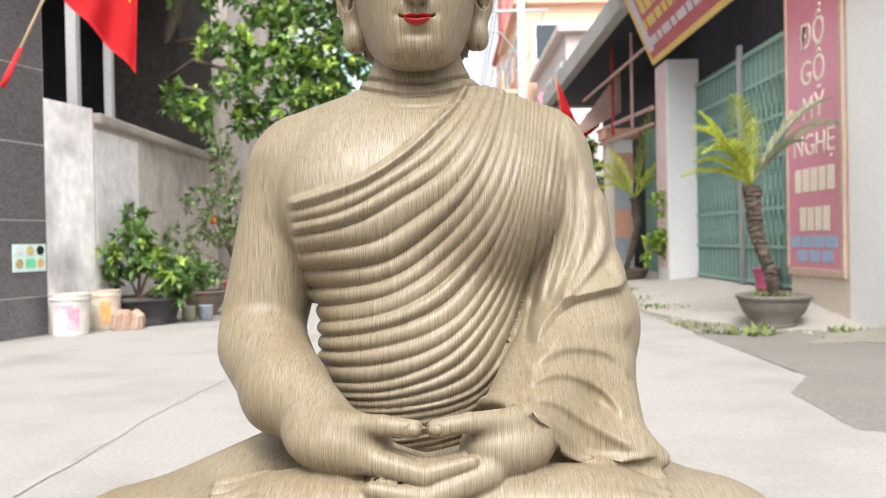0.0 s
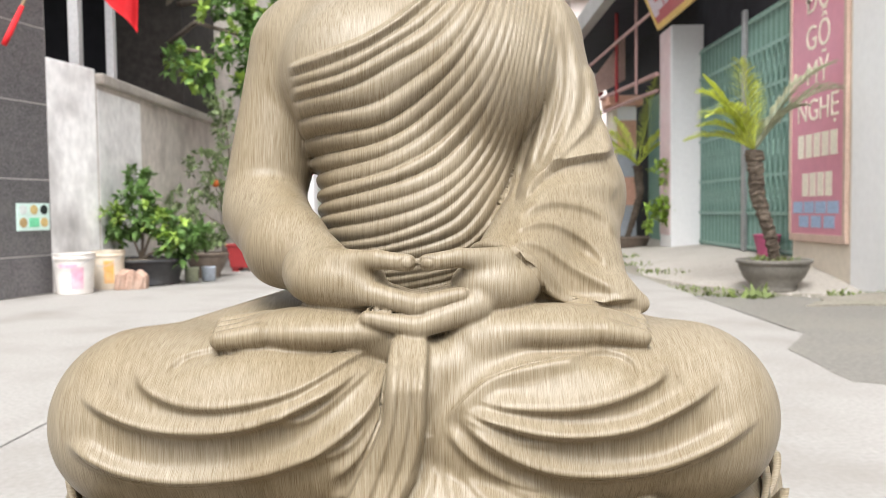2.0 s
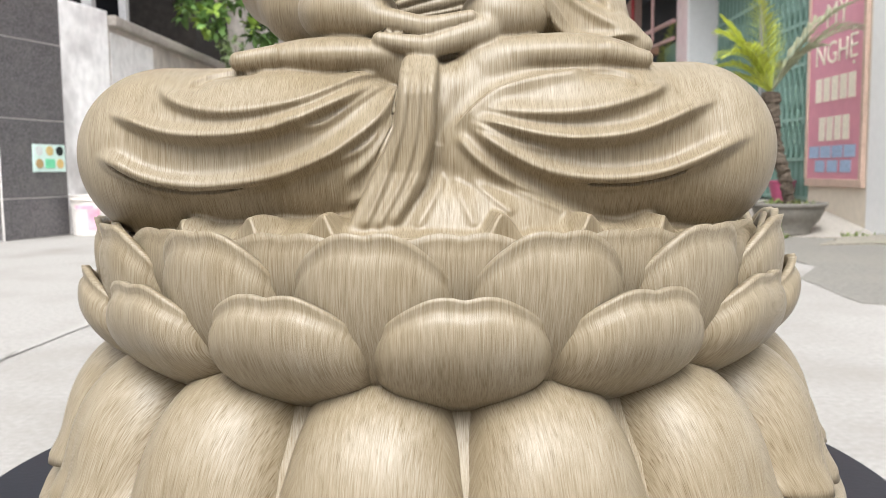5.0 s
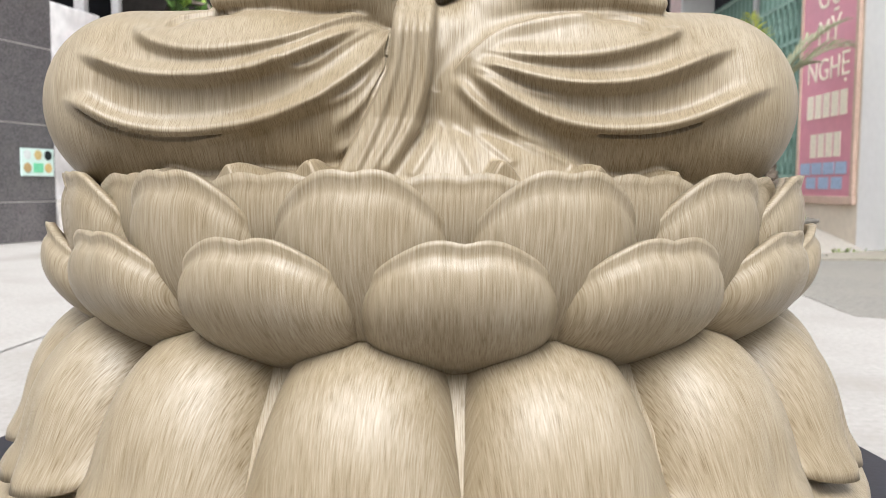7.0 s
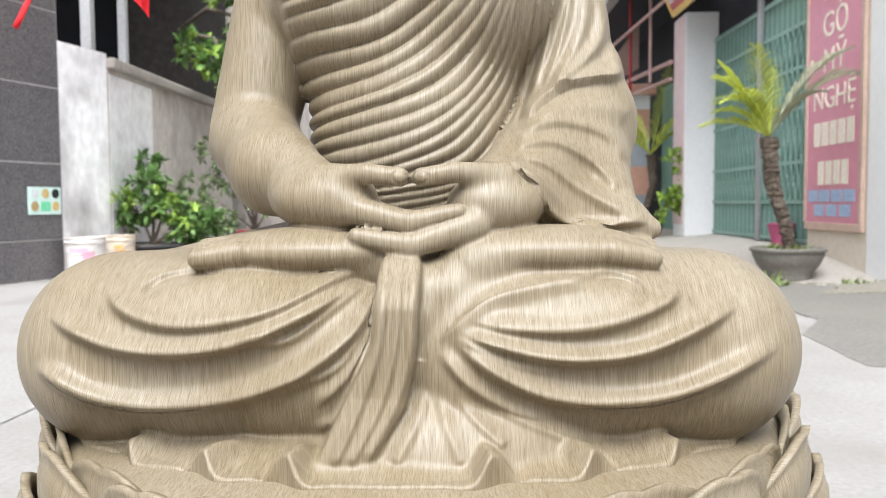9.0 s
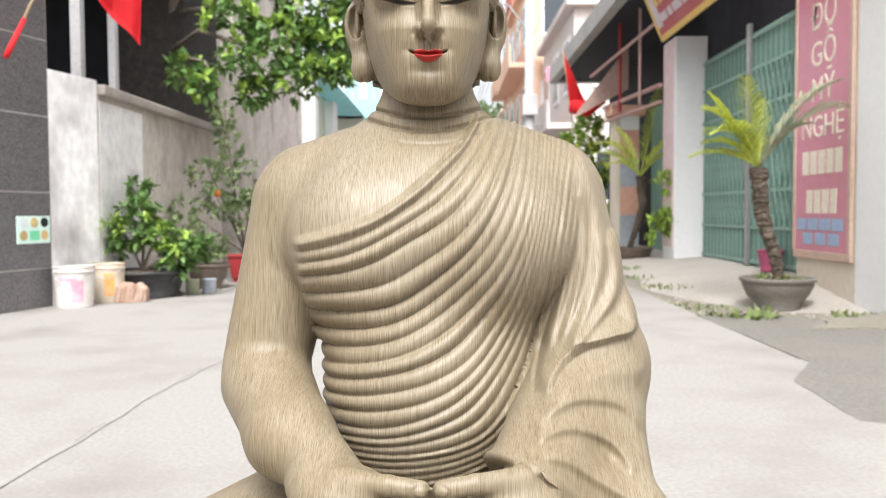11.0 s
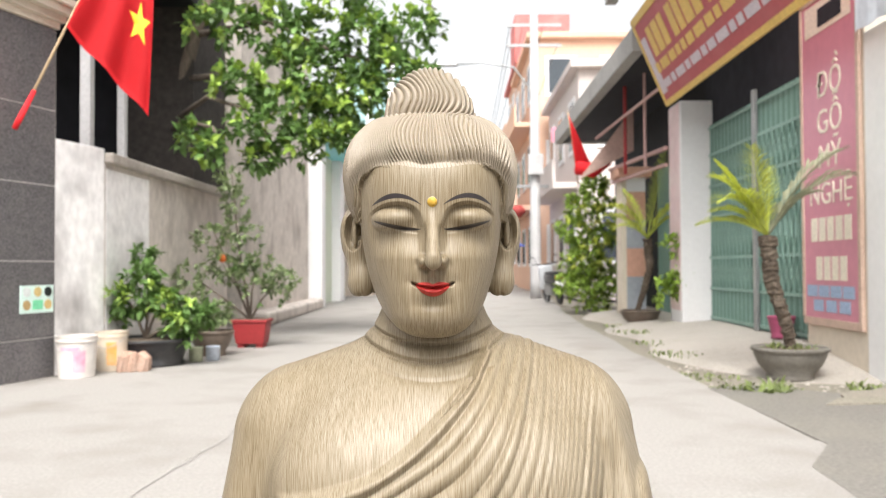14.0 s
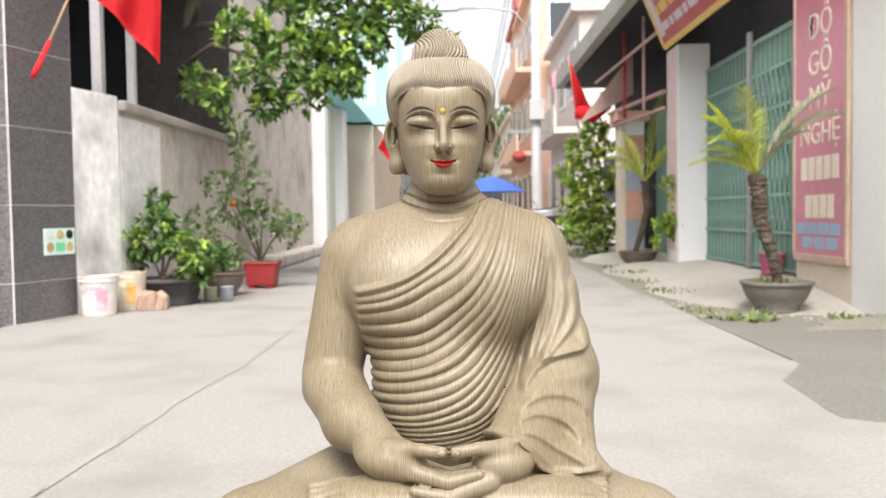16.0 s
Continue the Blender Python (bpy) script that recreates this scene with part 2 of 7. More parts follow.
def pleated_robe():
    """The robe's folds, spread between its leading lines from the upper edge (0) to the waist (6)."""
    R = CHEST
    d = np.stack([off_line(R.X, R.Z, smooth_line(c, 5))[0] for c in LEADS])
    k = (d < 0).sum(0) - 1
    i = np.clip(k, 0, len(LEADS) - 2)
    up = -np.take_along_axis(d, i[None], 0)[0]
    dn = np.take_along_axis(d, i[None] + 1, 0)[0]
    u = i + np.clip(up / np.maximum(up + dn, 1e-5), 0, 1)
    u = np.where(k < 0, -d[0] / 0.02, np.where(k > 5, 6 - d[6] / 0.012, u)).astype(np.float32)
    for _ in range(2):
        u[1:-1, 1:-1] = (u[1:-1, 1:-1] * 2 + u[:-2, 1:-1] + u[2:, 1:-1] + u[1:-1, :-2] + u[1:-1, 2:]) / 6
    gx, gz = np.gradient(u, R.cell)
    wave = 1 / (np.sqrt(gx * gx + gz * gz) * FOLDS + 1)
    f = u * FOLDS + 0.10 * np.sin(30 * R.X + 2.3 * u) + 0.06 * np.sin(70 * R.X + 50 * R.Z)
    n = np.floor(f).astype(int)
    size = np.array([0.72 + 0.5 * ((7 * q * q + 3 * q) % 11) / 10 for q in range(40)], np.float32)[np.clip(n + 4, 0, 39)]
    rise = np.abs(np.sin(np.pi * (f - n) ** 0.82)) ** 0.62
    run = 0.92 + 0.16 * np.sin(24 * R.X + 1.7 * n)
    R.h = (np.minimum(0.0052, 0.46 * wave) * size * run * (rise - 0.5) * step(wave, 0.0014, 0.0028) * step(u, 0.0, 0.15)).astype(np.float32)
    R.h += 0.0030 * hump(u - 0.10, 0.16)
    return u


FOLDS = 2.45
ROBE = pleated_robe()

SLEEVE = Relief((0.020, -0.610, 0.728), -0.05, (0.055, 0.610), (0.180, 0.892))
SLEEVE.line(((0.0984, 0.8584), (0.1078, 0.8315), (0.1145, 0.8045), (0.1150, 0.7737), (0.1071, 0.7506), (0.0934, 0.7276)), 0.0052, 0.0036, 0.0068)
SLEEVE.line(((0.0905, 0.8432), (0.0953, 0.8125), (0.0950, 0.7817), (0.0885, 0.7509), (0.0797, 0.7200)), 0.0048, 0.003, 0.005)
SLEEVE.line(((0.1010, 0.8300), (0.1045, 0.8080), (0.1040, 0.7800), (0.0975, 0.7520), (0.0860, 0.7230)), 0.004, 0.0026, 0.0042)
SLEEVE.line(((0.1230, 0.8006), (0.1274, 0.7774), (0.1246, 0.7582), (0.1109, 0.7409), (0.0914, 0.7237)), 0.0056, 0.0032, 0.007)
SLEEVE.line(((0.1363, 0.7657), (0.1388, 0.7386), (0.1225, 0.7330), (0.1031, 0.7275), (0.0875, 0.7160), (0.0757, 0.6987)), 0.0075, 0.0026, 0.008)
SLEEVE.line(((0.1464, 0.7075), (0.1359, 0.7116), (0.1185, 0.7118), (0.0951, 0.7062), (0.0737, 0.6909)), 0.004, 0.009, 0.006)
SLEEVE.line(((0.1461, 0.6726), (0.1300, 0.6922), (0.1028, 0.6984), (0.0834, 0.6928), (0.0697, 0.6813)), 0.0032, 0.004, 0.0065)
SLEEVE.line(((0.1413, 0.6492), (0.1220, 0.6709), (0.0949, 0.6829), (0.0677, 0.6755)), 0.0034, 0.004, 0.0065)
SLEEVE.line(((0.1509, 0.6276), (0.1141, 0.6495), (0.0909, 0.6654), (0.0657, 0.6677)), 0.0036, 0.0045, 0.006)
SLEEVE.line(((0.0512, 0.6605), (0.0695, 0.6591), (0.0830, 0.6499), (0.0926, 0.6330), (0.1042, 0.6250), (0.1256, 0.6223), (0.1451, 0.6245), (0.1607, 0.6267)), 0.005, 0.0055, 0.0012)
SLEEVE.line(((0.0930, 0.8150), (0.0925, 0.7850), (0.0860, 0.7550), (0.0770, 0.7260), (0.0700, 0.6950)), -0.003, 0.0022, 0.0022)

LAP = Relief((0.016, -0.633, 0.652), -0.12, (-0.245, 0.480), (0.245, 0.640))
# over the thigh under the long bare arm, all gathered in the sash
LAP.line(((-0.1730, 0.6010), (-0.1698, 0.5889), (-0.1575, 0.5804), (-0.1362, 0.5754), (-0.1074, 0.5772), (-0.0749, 0.5858), (-0.0387, 0.6044), (-0.0207, 0.6102)), 0.0058, 0.008, 0.003, 0.17)
LAP.line(((-0.2113, 0.5840), (-0.1974, 0.5730), (-0.1761, 0.5636), (-0.1511, 0.5593), (-0.1187, 0.5600), (-0.0897, 0.5669), (-0.0534, 0.5837), (-0.0207, 0.6084)), 0.0092, 0.0085, 0.0028, 0.17)
LAP.line(((-0.2198, 0.5551), (-0.2094, 0.5441), (-0.1882, 0.5328), (-0.1594, 0.5270), (-0.1269, 0.5273), (-0.0906, 0.5334), (-0.0542, 0.5494), (-0.0286, 0.5726), (-0.0154, 0.6066)), 0.0096, 0.0085, 0.0028, 0.17)
LAP.line(((-0.0980, 0.5700), (-0.0700, 0.5660), (-0.0420, 0.5850), (-0.0200, 0.6040)), 0.0026, 0.0036, 0.0026, 0.17)
LAP.line(((-0.0800, 0.5360), (-0.0430, 0.5480), (-0.0260, 0.5700), (-0.0140, 0.6060)), 0.0034, 0.0036, 0.0026, 0.17)
LAP.line(((-0.0547, 0.5257), (-0.0345, 0.5436), (-0.0215, 0.5689), (-0.0129, 0.6083)), 0.004, 0.0045, 0.0028, 0.17)
LAP.line(((-0.0587, 0.5111), (-0.0295, 0.5253), (-0.0163, 0.5579), (-0.0094, 0.6047)), 0.0034, 0.0045, 0.0026, 0.17)
# over the other thigh, gathered where the shin comes out
LAP.line(((0.0360, 0.5797), (0.0645, 0.5732), (0.0967, 0.5716), (0.1253, 0.5760), (0.1538, 0.5882), (0.1591, 0.6000)), 0.0056, 0.0075, 0.003, 0.17)
LAP.line(((0.0306, 0.5736), (0.0537, 0.5635), (0.0823, 0.5559), (0.1110, 0.5541), (0.1432, 0.5588), (0.1753, 0.5735), (0.1965, 0.5894)), 0.0092, 0.0075, 0.0028, 0.17)
LAP.line(((0.0269, 0.5700), (0.0500, 0.5491), (0.0822, 0.5330), (0.1181, 0.5279), (0.1576, 0.5321), (0.1934, 0.5462), (0.2217, 0.5657)), 0.0096, 0.008, 0.0028, 0.17)
LAP.line(((0.0290, 0.5690), (0.0480, 0.5600), (0.0660, 0.5520), (0.0900, 0.5470)), 0.0022, 0.003, 0.0024, 0.17)
LAP.line(((0.0214, 0.5611), (0.0356, 0.5427), (0.0606, 0.5260), (0.0893, 0.5173)), 0.004, 0.004, 0.003, 0.17)
LAP.line(((0.0202, 0.5640), (0.0360, 0.5807), (0.0540, 0.5931), (0.0897, 0.6019), (0.1146, 0.6045)), 0.0052, 0.0012, 0.0075, 0.17)
# curved seams on the tops of the thighs
LAP.line(((-0.1552, 0.5934), (-0.1424, 0.6029), (-0.1244, 0.6073), (-0.1044, 0.6105)), -0.0034, 0.0026, 0.0044, 0.17)
LAP.line(((0.0984, 0.6016), (0.1217, 0.6029), (0.1360, 0.5984), (0.1418, 0.5884)), -0.0034, 0.0026, 0.0044, 0.17)
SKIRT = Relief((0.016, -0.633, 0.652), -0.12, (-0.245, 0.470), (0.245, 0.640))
SKIRT.line(((0.0179, 0.5611), (0.0354, 0.5282), (0.0604, 0.5022)), 0.0034, 0.005, 0.003, 0.06)
SKIRT.line(((0.0222, 0.5629), (0.0534, 0.5279), (0.1073, 0.5035)), 0.0036, 0.0045, 0.003, 0.06)
SKIRT.line(((0.0161, 0.5611), (0.0228, 0.5247), (0.0350, 0.4915)), 0.0024, 0.004, 0.003, 0.06)
SKIRT.line(((0.0135, 0.5575), (0.0102, 0.5248), (-0.0048, 0.4920)), 0.0036, 0.003, 0.005, 0.06)
SKIRT.line(((-0.0093, 0.6083), (-0.0136, 0.5651), (-0.0259, 0.5253), (-0.0410, 0.4906)), 0.0036, 0.0024, 0.0042, 0.06)
SKIRT.line(((-0.0011, 0.6082), (-0.0044, 0.5614), (-0.0143, 0.5252), (-0.0320, 0.4905)), 0.0034, 0.0024, 0.0042, 0.06)
SKIRT.line(((0.0070, 0.6081), (0.0045, 0.5613), (-0.0040, 0.5287), (-0.0218, 0.4941)), 0.0032, 0.0022, 0.0034, 0.06)


def pleat(f, sharp=0.75):
    return np.abs(np.sin(np.pi * f)) ** sharp


def body_form(P, fine=True):
    x, y, z = P[:, 0], P[:, 1], P[:, 2]
    # torso
    t = blend(ball(P, (0, 0.035, 0.800), (0.112, 0.076, 0.085)), ball(P, (0.001, 0.03, 0.690), (0.0755, 0.084, 0.10)), 0.035)
    for s in (-1, 1):
        t = blend(t, limb(P, (0, 0.055, 0.862), (s * 0.092, 0.05, 0.838), 0.034, 0.034), 0.03)
        t = blend(t, ball(P, (s * 0.045, -0.010, 0.800), (0.048, 0.034, 0.040)), 0.03)
    t = blend(t, limb(P, (0, 0.050, 0.845), (0, 0.044, 0.930), 0.0365, 0.0325), 0.026)
    if fine:
        low = z - 6.0 * x * x
        ring = 0.0030 * hump(low - 0.8875, 0.0016) + 0.0030 * hump(low - 0.8770, 0.0016) + 0.0010 * hump(low - 0.8665, 0.0016) * (1 - step(np.abs(x), 0.036, 0.046))
        t = t + ring * (1 - step(y, 0.03, 0.06))
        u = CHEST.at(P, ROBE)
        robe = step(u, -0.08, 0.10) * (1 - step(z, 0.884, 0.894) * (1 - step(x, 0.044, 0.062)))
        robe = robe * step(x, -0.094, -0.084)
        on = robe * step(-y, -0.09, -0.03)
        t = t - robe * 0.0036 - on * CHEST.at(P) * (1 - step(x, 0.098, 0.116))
    # bare arm
    arm = limb(P, (-0.099, 0.046, 0.822), (-0.1215, 0.022, 0.708), 0.0370, 0.0320)
    fore = blend(limb(P, (-0.1185, 0.010, 0.694), (-0.092, -0.045, 0.670), 0.0335, 0.0280), limb(P, (-0.092, -0.045, 0.670), (-0.054, -0.095, 0.654), 0.0280, 0.0190), 0.012)
    arm = blend(arm, fore, 0.006)
    d = blend(t, arm, 0.004 + 0.012 * step(z, 0.76, 0.80))
    # sleeve
    sl = limb(P, (0.098, 0.046, 0.822), (0.117, 0.018, 0.715), 0.0385, 0.0385)
    cone = limb(P, (0.117, 0.014, 0.703), (0.066, -0.085, 0.651), 0.040, 0.0300)
    cone = blend(cone, limb(P, (0.118, 0.01, 0.69), (0.134, -0.080, 0.638), 0.035, 0.012), 0.026)
    cone = blend(cone, limb(P, (0.085, -0.074, 0.640), (0.152, -0.088, 0.6300), 0.012, 0.0045), 0.022)
    # the cuff ends in a clear lip
    mouth = (P - np.array((0.076, -0.100, 0.650), np.float32)) @ np.array((-0.50, -0.45, -0.735), np.float32)
    cone = cut(cone - 0.0030 * hump(mouth + 0.003, 0.004), mouth, 0.0020)
    cone = blend(cone, limb(P, (0.078, -0.080, 0.648), (0.128, -0.082, 0.636), 0.019, 0.010), 0.016)
    sl = blend(sl, cone, 0.024)
    if fine:
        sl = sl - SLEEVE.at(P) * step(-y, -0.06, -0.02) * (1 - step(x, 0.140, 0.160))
    d = blend(d, sl, 0.0040 + 0.010 * step(z, 0.80, 0.85))
    # crossed legs
    legs = []
    for s in (-1, 1):
        g = blend(limb(P, (s * 0.04, -0.118, 0.552), (s * 0.181, -0.098, 0.5575), 0.0475, 0.0535),
                  limb(P, (s * 0.085, 0.03, 0.572), (s * 0.178, -0.075, 0.5585), 0.064, 0.054), 0.03)
        legs.append(g)
    lap = ball(P, (0, 0.0, 0.556), (0.165, 0.125, 0.050))
    g = blend(blend(legs[0], legs[1], 0.02), lap, 0.02)
    for s in (-1, 1):
        g = blend(g, ball(P, (s * 0.098, -0.096, 0.5840), (0.090, 0.066, 0.0315)), 0.020)
    if fine:
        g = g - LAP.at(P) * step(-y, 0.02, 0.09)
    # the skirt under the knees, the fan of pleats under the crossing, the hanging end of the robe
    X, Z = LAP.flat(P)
    skirt = blend(ball(P, (0, -0.020, 0.492), (0.208, 0.156, 0.036)), ball(P, (0.024, -0.106, 0.497), (0.100, 0.077, 0.060)), 0.016)
    far_edge = np.interp(Z, (0.492, 0.527, 0.561, 0.613), (-0.0192, 0.0012, 0.0078, 0.0107))
    near_edge = np.interp(Z, (0.491, 0.525, 0.565, 0.614), (-0.0540, -0.0375, -0.0180, -0.0135))
    xc, half = 0.5 * (far_edge + near_edge), 0.5 * (far_edge - near_edge)
    mid = 0.1560 + 0.26 * np.maximum(0.545 - z, 0) - 0.030 * step(z, 0.59, 0.625)
    band = cut(np.abs(X - xc) - half, np.abs(y + mid) - 0.0160, 0.006)
    band = cut(band, np.maximum(z - 0.620, 0.502 - z), 0.010)
    if fine:
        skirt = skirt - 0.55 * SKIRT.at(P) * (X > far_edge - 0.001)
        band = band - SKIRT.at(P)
    g = blend(g, skirt, 0.005)
    g = blend(g, band, 0.0050)
    # hem lying on the pedestal, turned up into small rolls
    rr = np.sqrt((x / 0.226) ** 2 + ((y + 0.012) / 0.180) ** 2)
    th = np.arctan2(x, -y)
    lift, edge = np.zeros_like(x), np.full_like(x, 1.03)
    for a, tall in ((-1.06, 0.006), (-0.80, 0.008), (-0.53, 0.010), (-0.29, 0.0115), (0.245, 0.0115), (0.52, 0.010), (0.79, 0.008), (1.06, 0.006)):
        e = (th - a) * np.sign(a)
        lift = lift + 1.25 * tall * np.where(e > 0, np.exp(-(e / 0.060) ** 2), np.exp(-(e / 0.036) ** 2)) - 0.35 * tall * np.exp(-((e - 0.075) / 0.022) ** 2)
        edge = edge - 0.024 * np.exp(-((e - 0.05) / 0.055) ** 2) + 0.022 * np.exp(-((e + 0.06) / 0.05) ** 2)
    lift = lift * step(rr, 0.80, 1.0)
    hem = cut((rr - edge) * 0.16, z - 0.5066 - lift - 0.055 * np.clip(1.0 - rr, 0, 0.4), 0.0025)
    hem = np.maximum(hem, 0.498 - z)
    g = blend(g, hem, 0.004)
    # feet and shin
    ft = blend(ball(P, (-0.056, -0.111, 0.6195), (0.057, 0.033, 0.0148)), limb(P, (-0.030, -0.120, 0.612), (0.000, -0.122, 0.606), 0.011, 0.009), 0.010)
    for k in range(4):
        ft = blend(ft, limb(P, (-0.094, -0.134 + 0.0125 * k, 0.6195 + 0.0012 * k), (-0.1170 - 0.002 * k, -0.136 + 0.0125 * k, 0.6165 + 0.0015 * k), 0.0072, 0.0058), 0.0028)
    ft2 = blend(limb(P, (-0.002, -0.137, 0.575), (0.052, -0.126, 0.606), 0.0190, 0.0140), ball(P, (0.040, -0.118, 0.6130), (0.022, 0.022, 0.0140)), 0.010)
    ft2 = blend(ft2, ball(P, (0.088, -0.114, 0.6190), (0.056, 0.031, 0.0155)), 0.014)
    ft2 = blend(ft2, ball(P, (0.018, -0.118, 0.5985), (0.026, 0.028, 0.0180)), 0.008)
    for k in range(4):
        ft2 = blend(ft2, limb(P, (0.118, -0.136 + 0.0125 * k, 0.6195 + 0.0012 * k), (0.1415 + 0.002 * k, -0.134 + 0.0125 * k, 0.6150 + 0.0015 * k), 0.0072, 0.0056), 0.0028)
    g = blend(g, np.minimum(ft, ft2), 0.0050)
    d = blend(d, g, 0.005)
    # palms, fingers and thumbs resting in the lap
    Q = P + np.array((0, 0.009, 0), np.float32)
    h1 = blend(ball(Q, (-0.047, -0.101, 0.6500), (0.030, 0.022, 0.0175)), limb(Q, (-0.066, -0.084, 0.655), (-0.036, -0.108, 0.649), 0.0200, 0.0145), 0.012)
    for k in range(3):
        a0, a1, a2 = (-0.034, -0.117 + 0.011 * k, 0.6450), (0.004, -0.1255 + 0.011 * k, 0.6362), (0.0310 - 0.003 * k, -0.1235 + 0.011 * k, 0.6425)
        h1 = blend(h1, limb(Q, a0, a1, 0.0088, 0.0064), 0.004)
        h1 = blend(h1, limb(Q, a1, a2, 0.0066, 0.0048), 0.003)
    h1 = blend(h1, limb(Q, (-0.048, -0.108, 0.6625), (-0.020, -0.121, 0.6645), 0.0082, 0.0058), 0.006)
    h1 = blend(h1, limb(Q, (-0.020, -0.121, 0.6645), (-0.0015, -0.1225, 0.6622), 0.0058, 0.0054), 0.0018)
    h2 = blend(ball(Q, (0.054, -0.100, 0.6465), (0.028, 0.023, 0.0180)), limb(Q, (0.074, -0.078, 0.649), (0.044, -0.107, 0.645), 0.0165, 0.0145), 0.012)
    for k in range(3):
        a0, a1, a2 = (0.040, -0.119 + 0.011 * k, 0.6345), (0.004, -0.1285 + 0.011 * k, 0.6235), (-0.0265 + 0.004 * k, -0.1265 + 0.011 * k, 0.6290)
        h2 = blend(h2, limb(Q, a0, a1, 0.0102, 0.0068), 0.004)
        h2 = blend(h2, limb(Q, a1, a2, 0.0068, 0.0048), 0.003)
    h2 = blend(h2, limb(Q, (0.058, -0.107, 0.6625), (0.030, -0.121, 0.6650), 0.0082, 0.0058), 0.006)
    h2 = blend(h2, limb(Q, (0.030, -0.121, 0.6650), (0.0105, -0.1225, 0.6622), 0.0058, 0.0054), 0.0018)
    if fine:
        for cx, hd in ((-0.0012, 1), (0.0102, 2)):
            nail = 0.0011 * hump(np.sqrt(((x - cx) / 0.0040) ** 2 + ((z - 0.6620) / 0.0034) ** 2) - 1, 0.22) * (y < -0.130)
            if hd == 1:
                h1 = h1 + nail
            else:
                h2 = h2 + nail
    h = np.minimum(h1, h2)
    return blend(d, h, 0.003)


def cut(a, b, k):
    return -blend(-a, -b, k)


def profile(*rows):
    """A smooth function of the height through rows (height, value)."""
    z = np.linspace(rows[0][0], rows[-1][0], 240)
    v = np.interp(z, [r[0] for r in rows], [r[1] for r in rows])
    for _ in range(3):
        v = np.convolve(np.pad(v, 7, mode="edge"), np.ones(15) / 15, "valid")
    return lambda q: np.interp(q, z, v).astype(np.float32)


FACE_HALF = profile((0.878, 0.018), (0.888, 0.0245), (0.896, 0.0285), (0.9045, 0.0312), (0.9086, 0.0325), (0.915, 0.0346), (0.922, 0.0370), (0.930, 0.0394), (0.940, 0.0415),
                    (0.950, 0.0430), (0.960, 0.0442), (0.975, 0.0450), (0.990, 0.0442), (1.005, 0.039), (1.02, 0.022), (1.03, 0.012))
FACE_DEEP = profile((0.878, 0.054), (0.888, 0.0625), (0.896, 0.0670), (0.9045, 0.0690), (0.9086, 0.0695), (0.915, 0.0690), (0.922, 0.0685), (0.930, 0.0680), (0.940, 0.0672),
                    (0.950, 0.0664), (0.960, 0.0662), (0.975, 0.0660), (0.990, 0.0625), (1.005, 0.052), (1.02, 0.030), (1.03, 0.012))
HAIR_HALF = profile((0.920, 0.043), (0.945, 0.0460), (0.960, 0.0490), (0.973, 0.0512), (0.985, 0.0532), (0.9945, 0.0538), (1.0086, 0.0508), (1.0195, 0.0430),
                    (1.026, 0.035), (1.034, 0.016))
HAIR_DEEP = profile((0.920, 0.060), (0.960, 0.064), (0.980, 0.0640), (0.990, 0.0645), (0.998, 0.0632), (1.006, 0.0585), (1.015, 0.0495), (1.0226, 0.0390),
                    (1.03, 0.022), (1.034, 0.012))


def section(x, y, half, deep, n):
    q = (np.abs(x) / half) ** n + (np.abs(y) / deep) ** 2.2
    return (q ** (1 / 2.3) - 1) * np.minimum(half, deep)


def hair_lock(x, y, z):
    """Which strand of the combed-up hair runs over a place."""
    th = np.arctan2(x, -(y - 0.012))
    return (th * 30 + 3.4 * np.sin(58 * (z - 0.985) + 2.2 * th) * (0.6 + 0.4 * np.cos(th)) + 0.5 * np.sin(th * 12) + 0.55 * np.sin(135 * z + 9 * th)
            - th * 40 * np.maximum(0.985 - z, 0) * step(np.abs(th), 0.8, 1.3))


def knot_lock(x, z):
    return np.arctan2(x, z - 0.985) * 17.0 + 1.3 * np.sin(150 * z + 40 * x) + 0.4 * np.sin(220 * x)


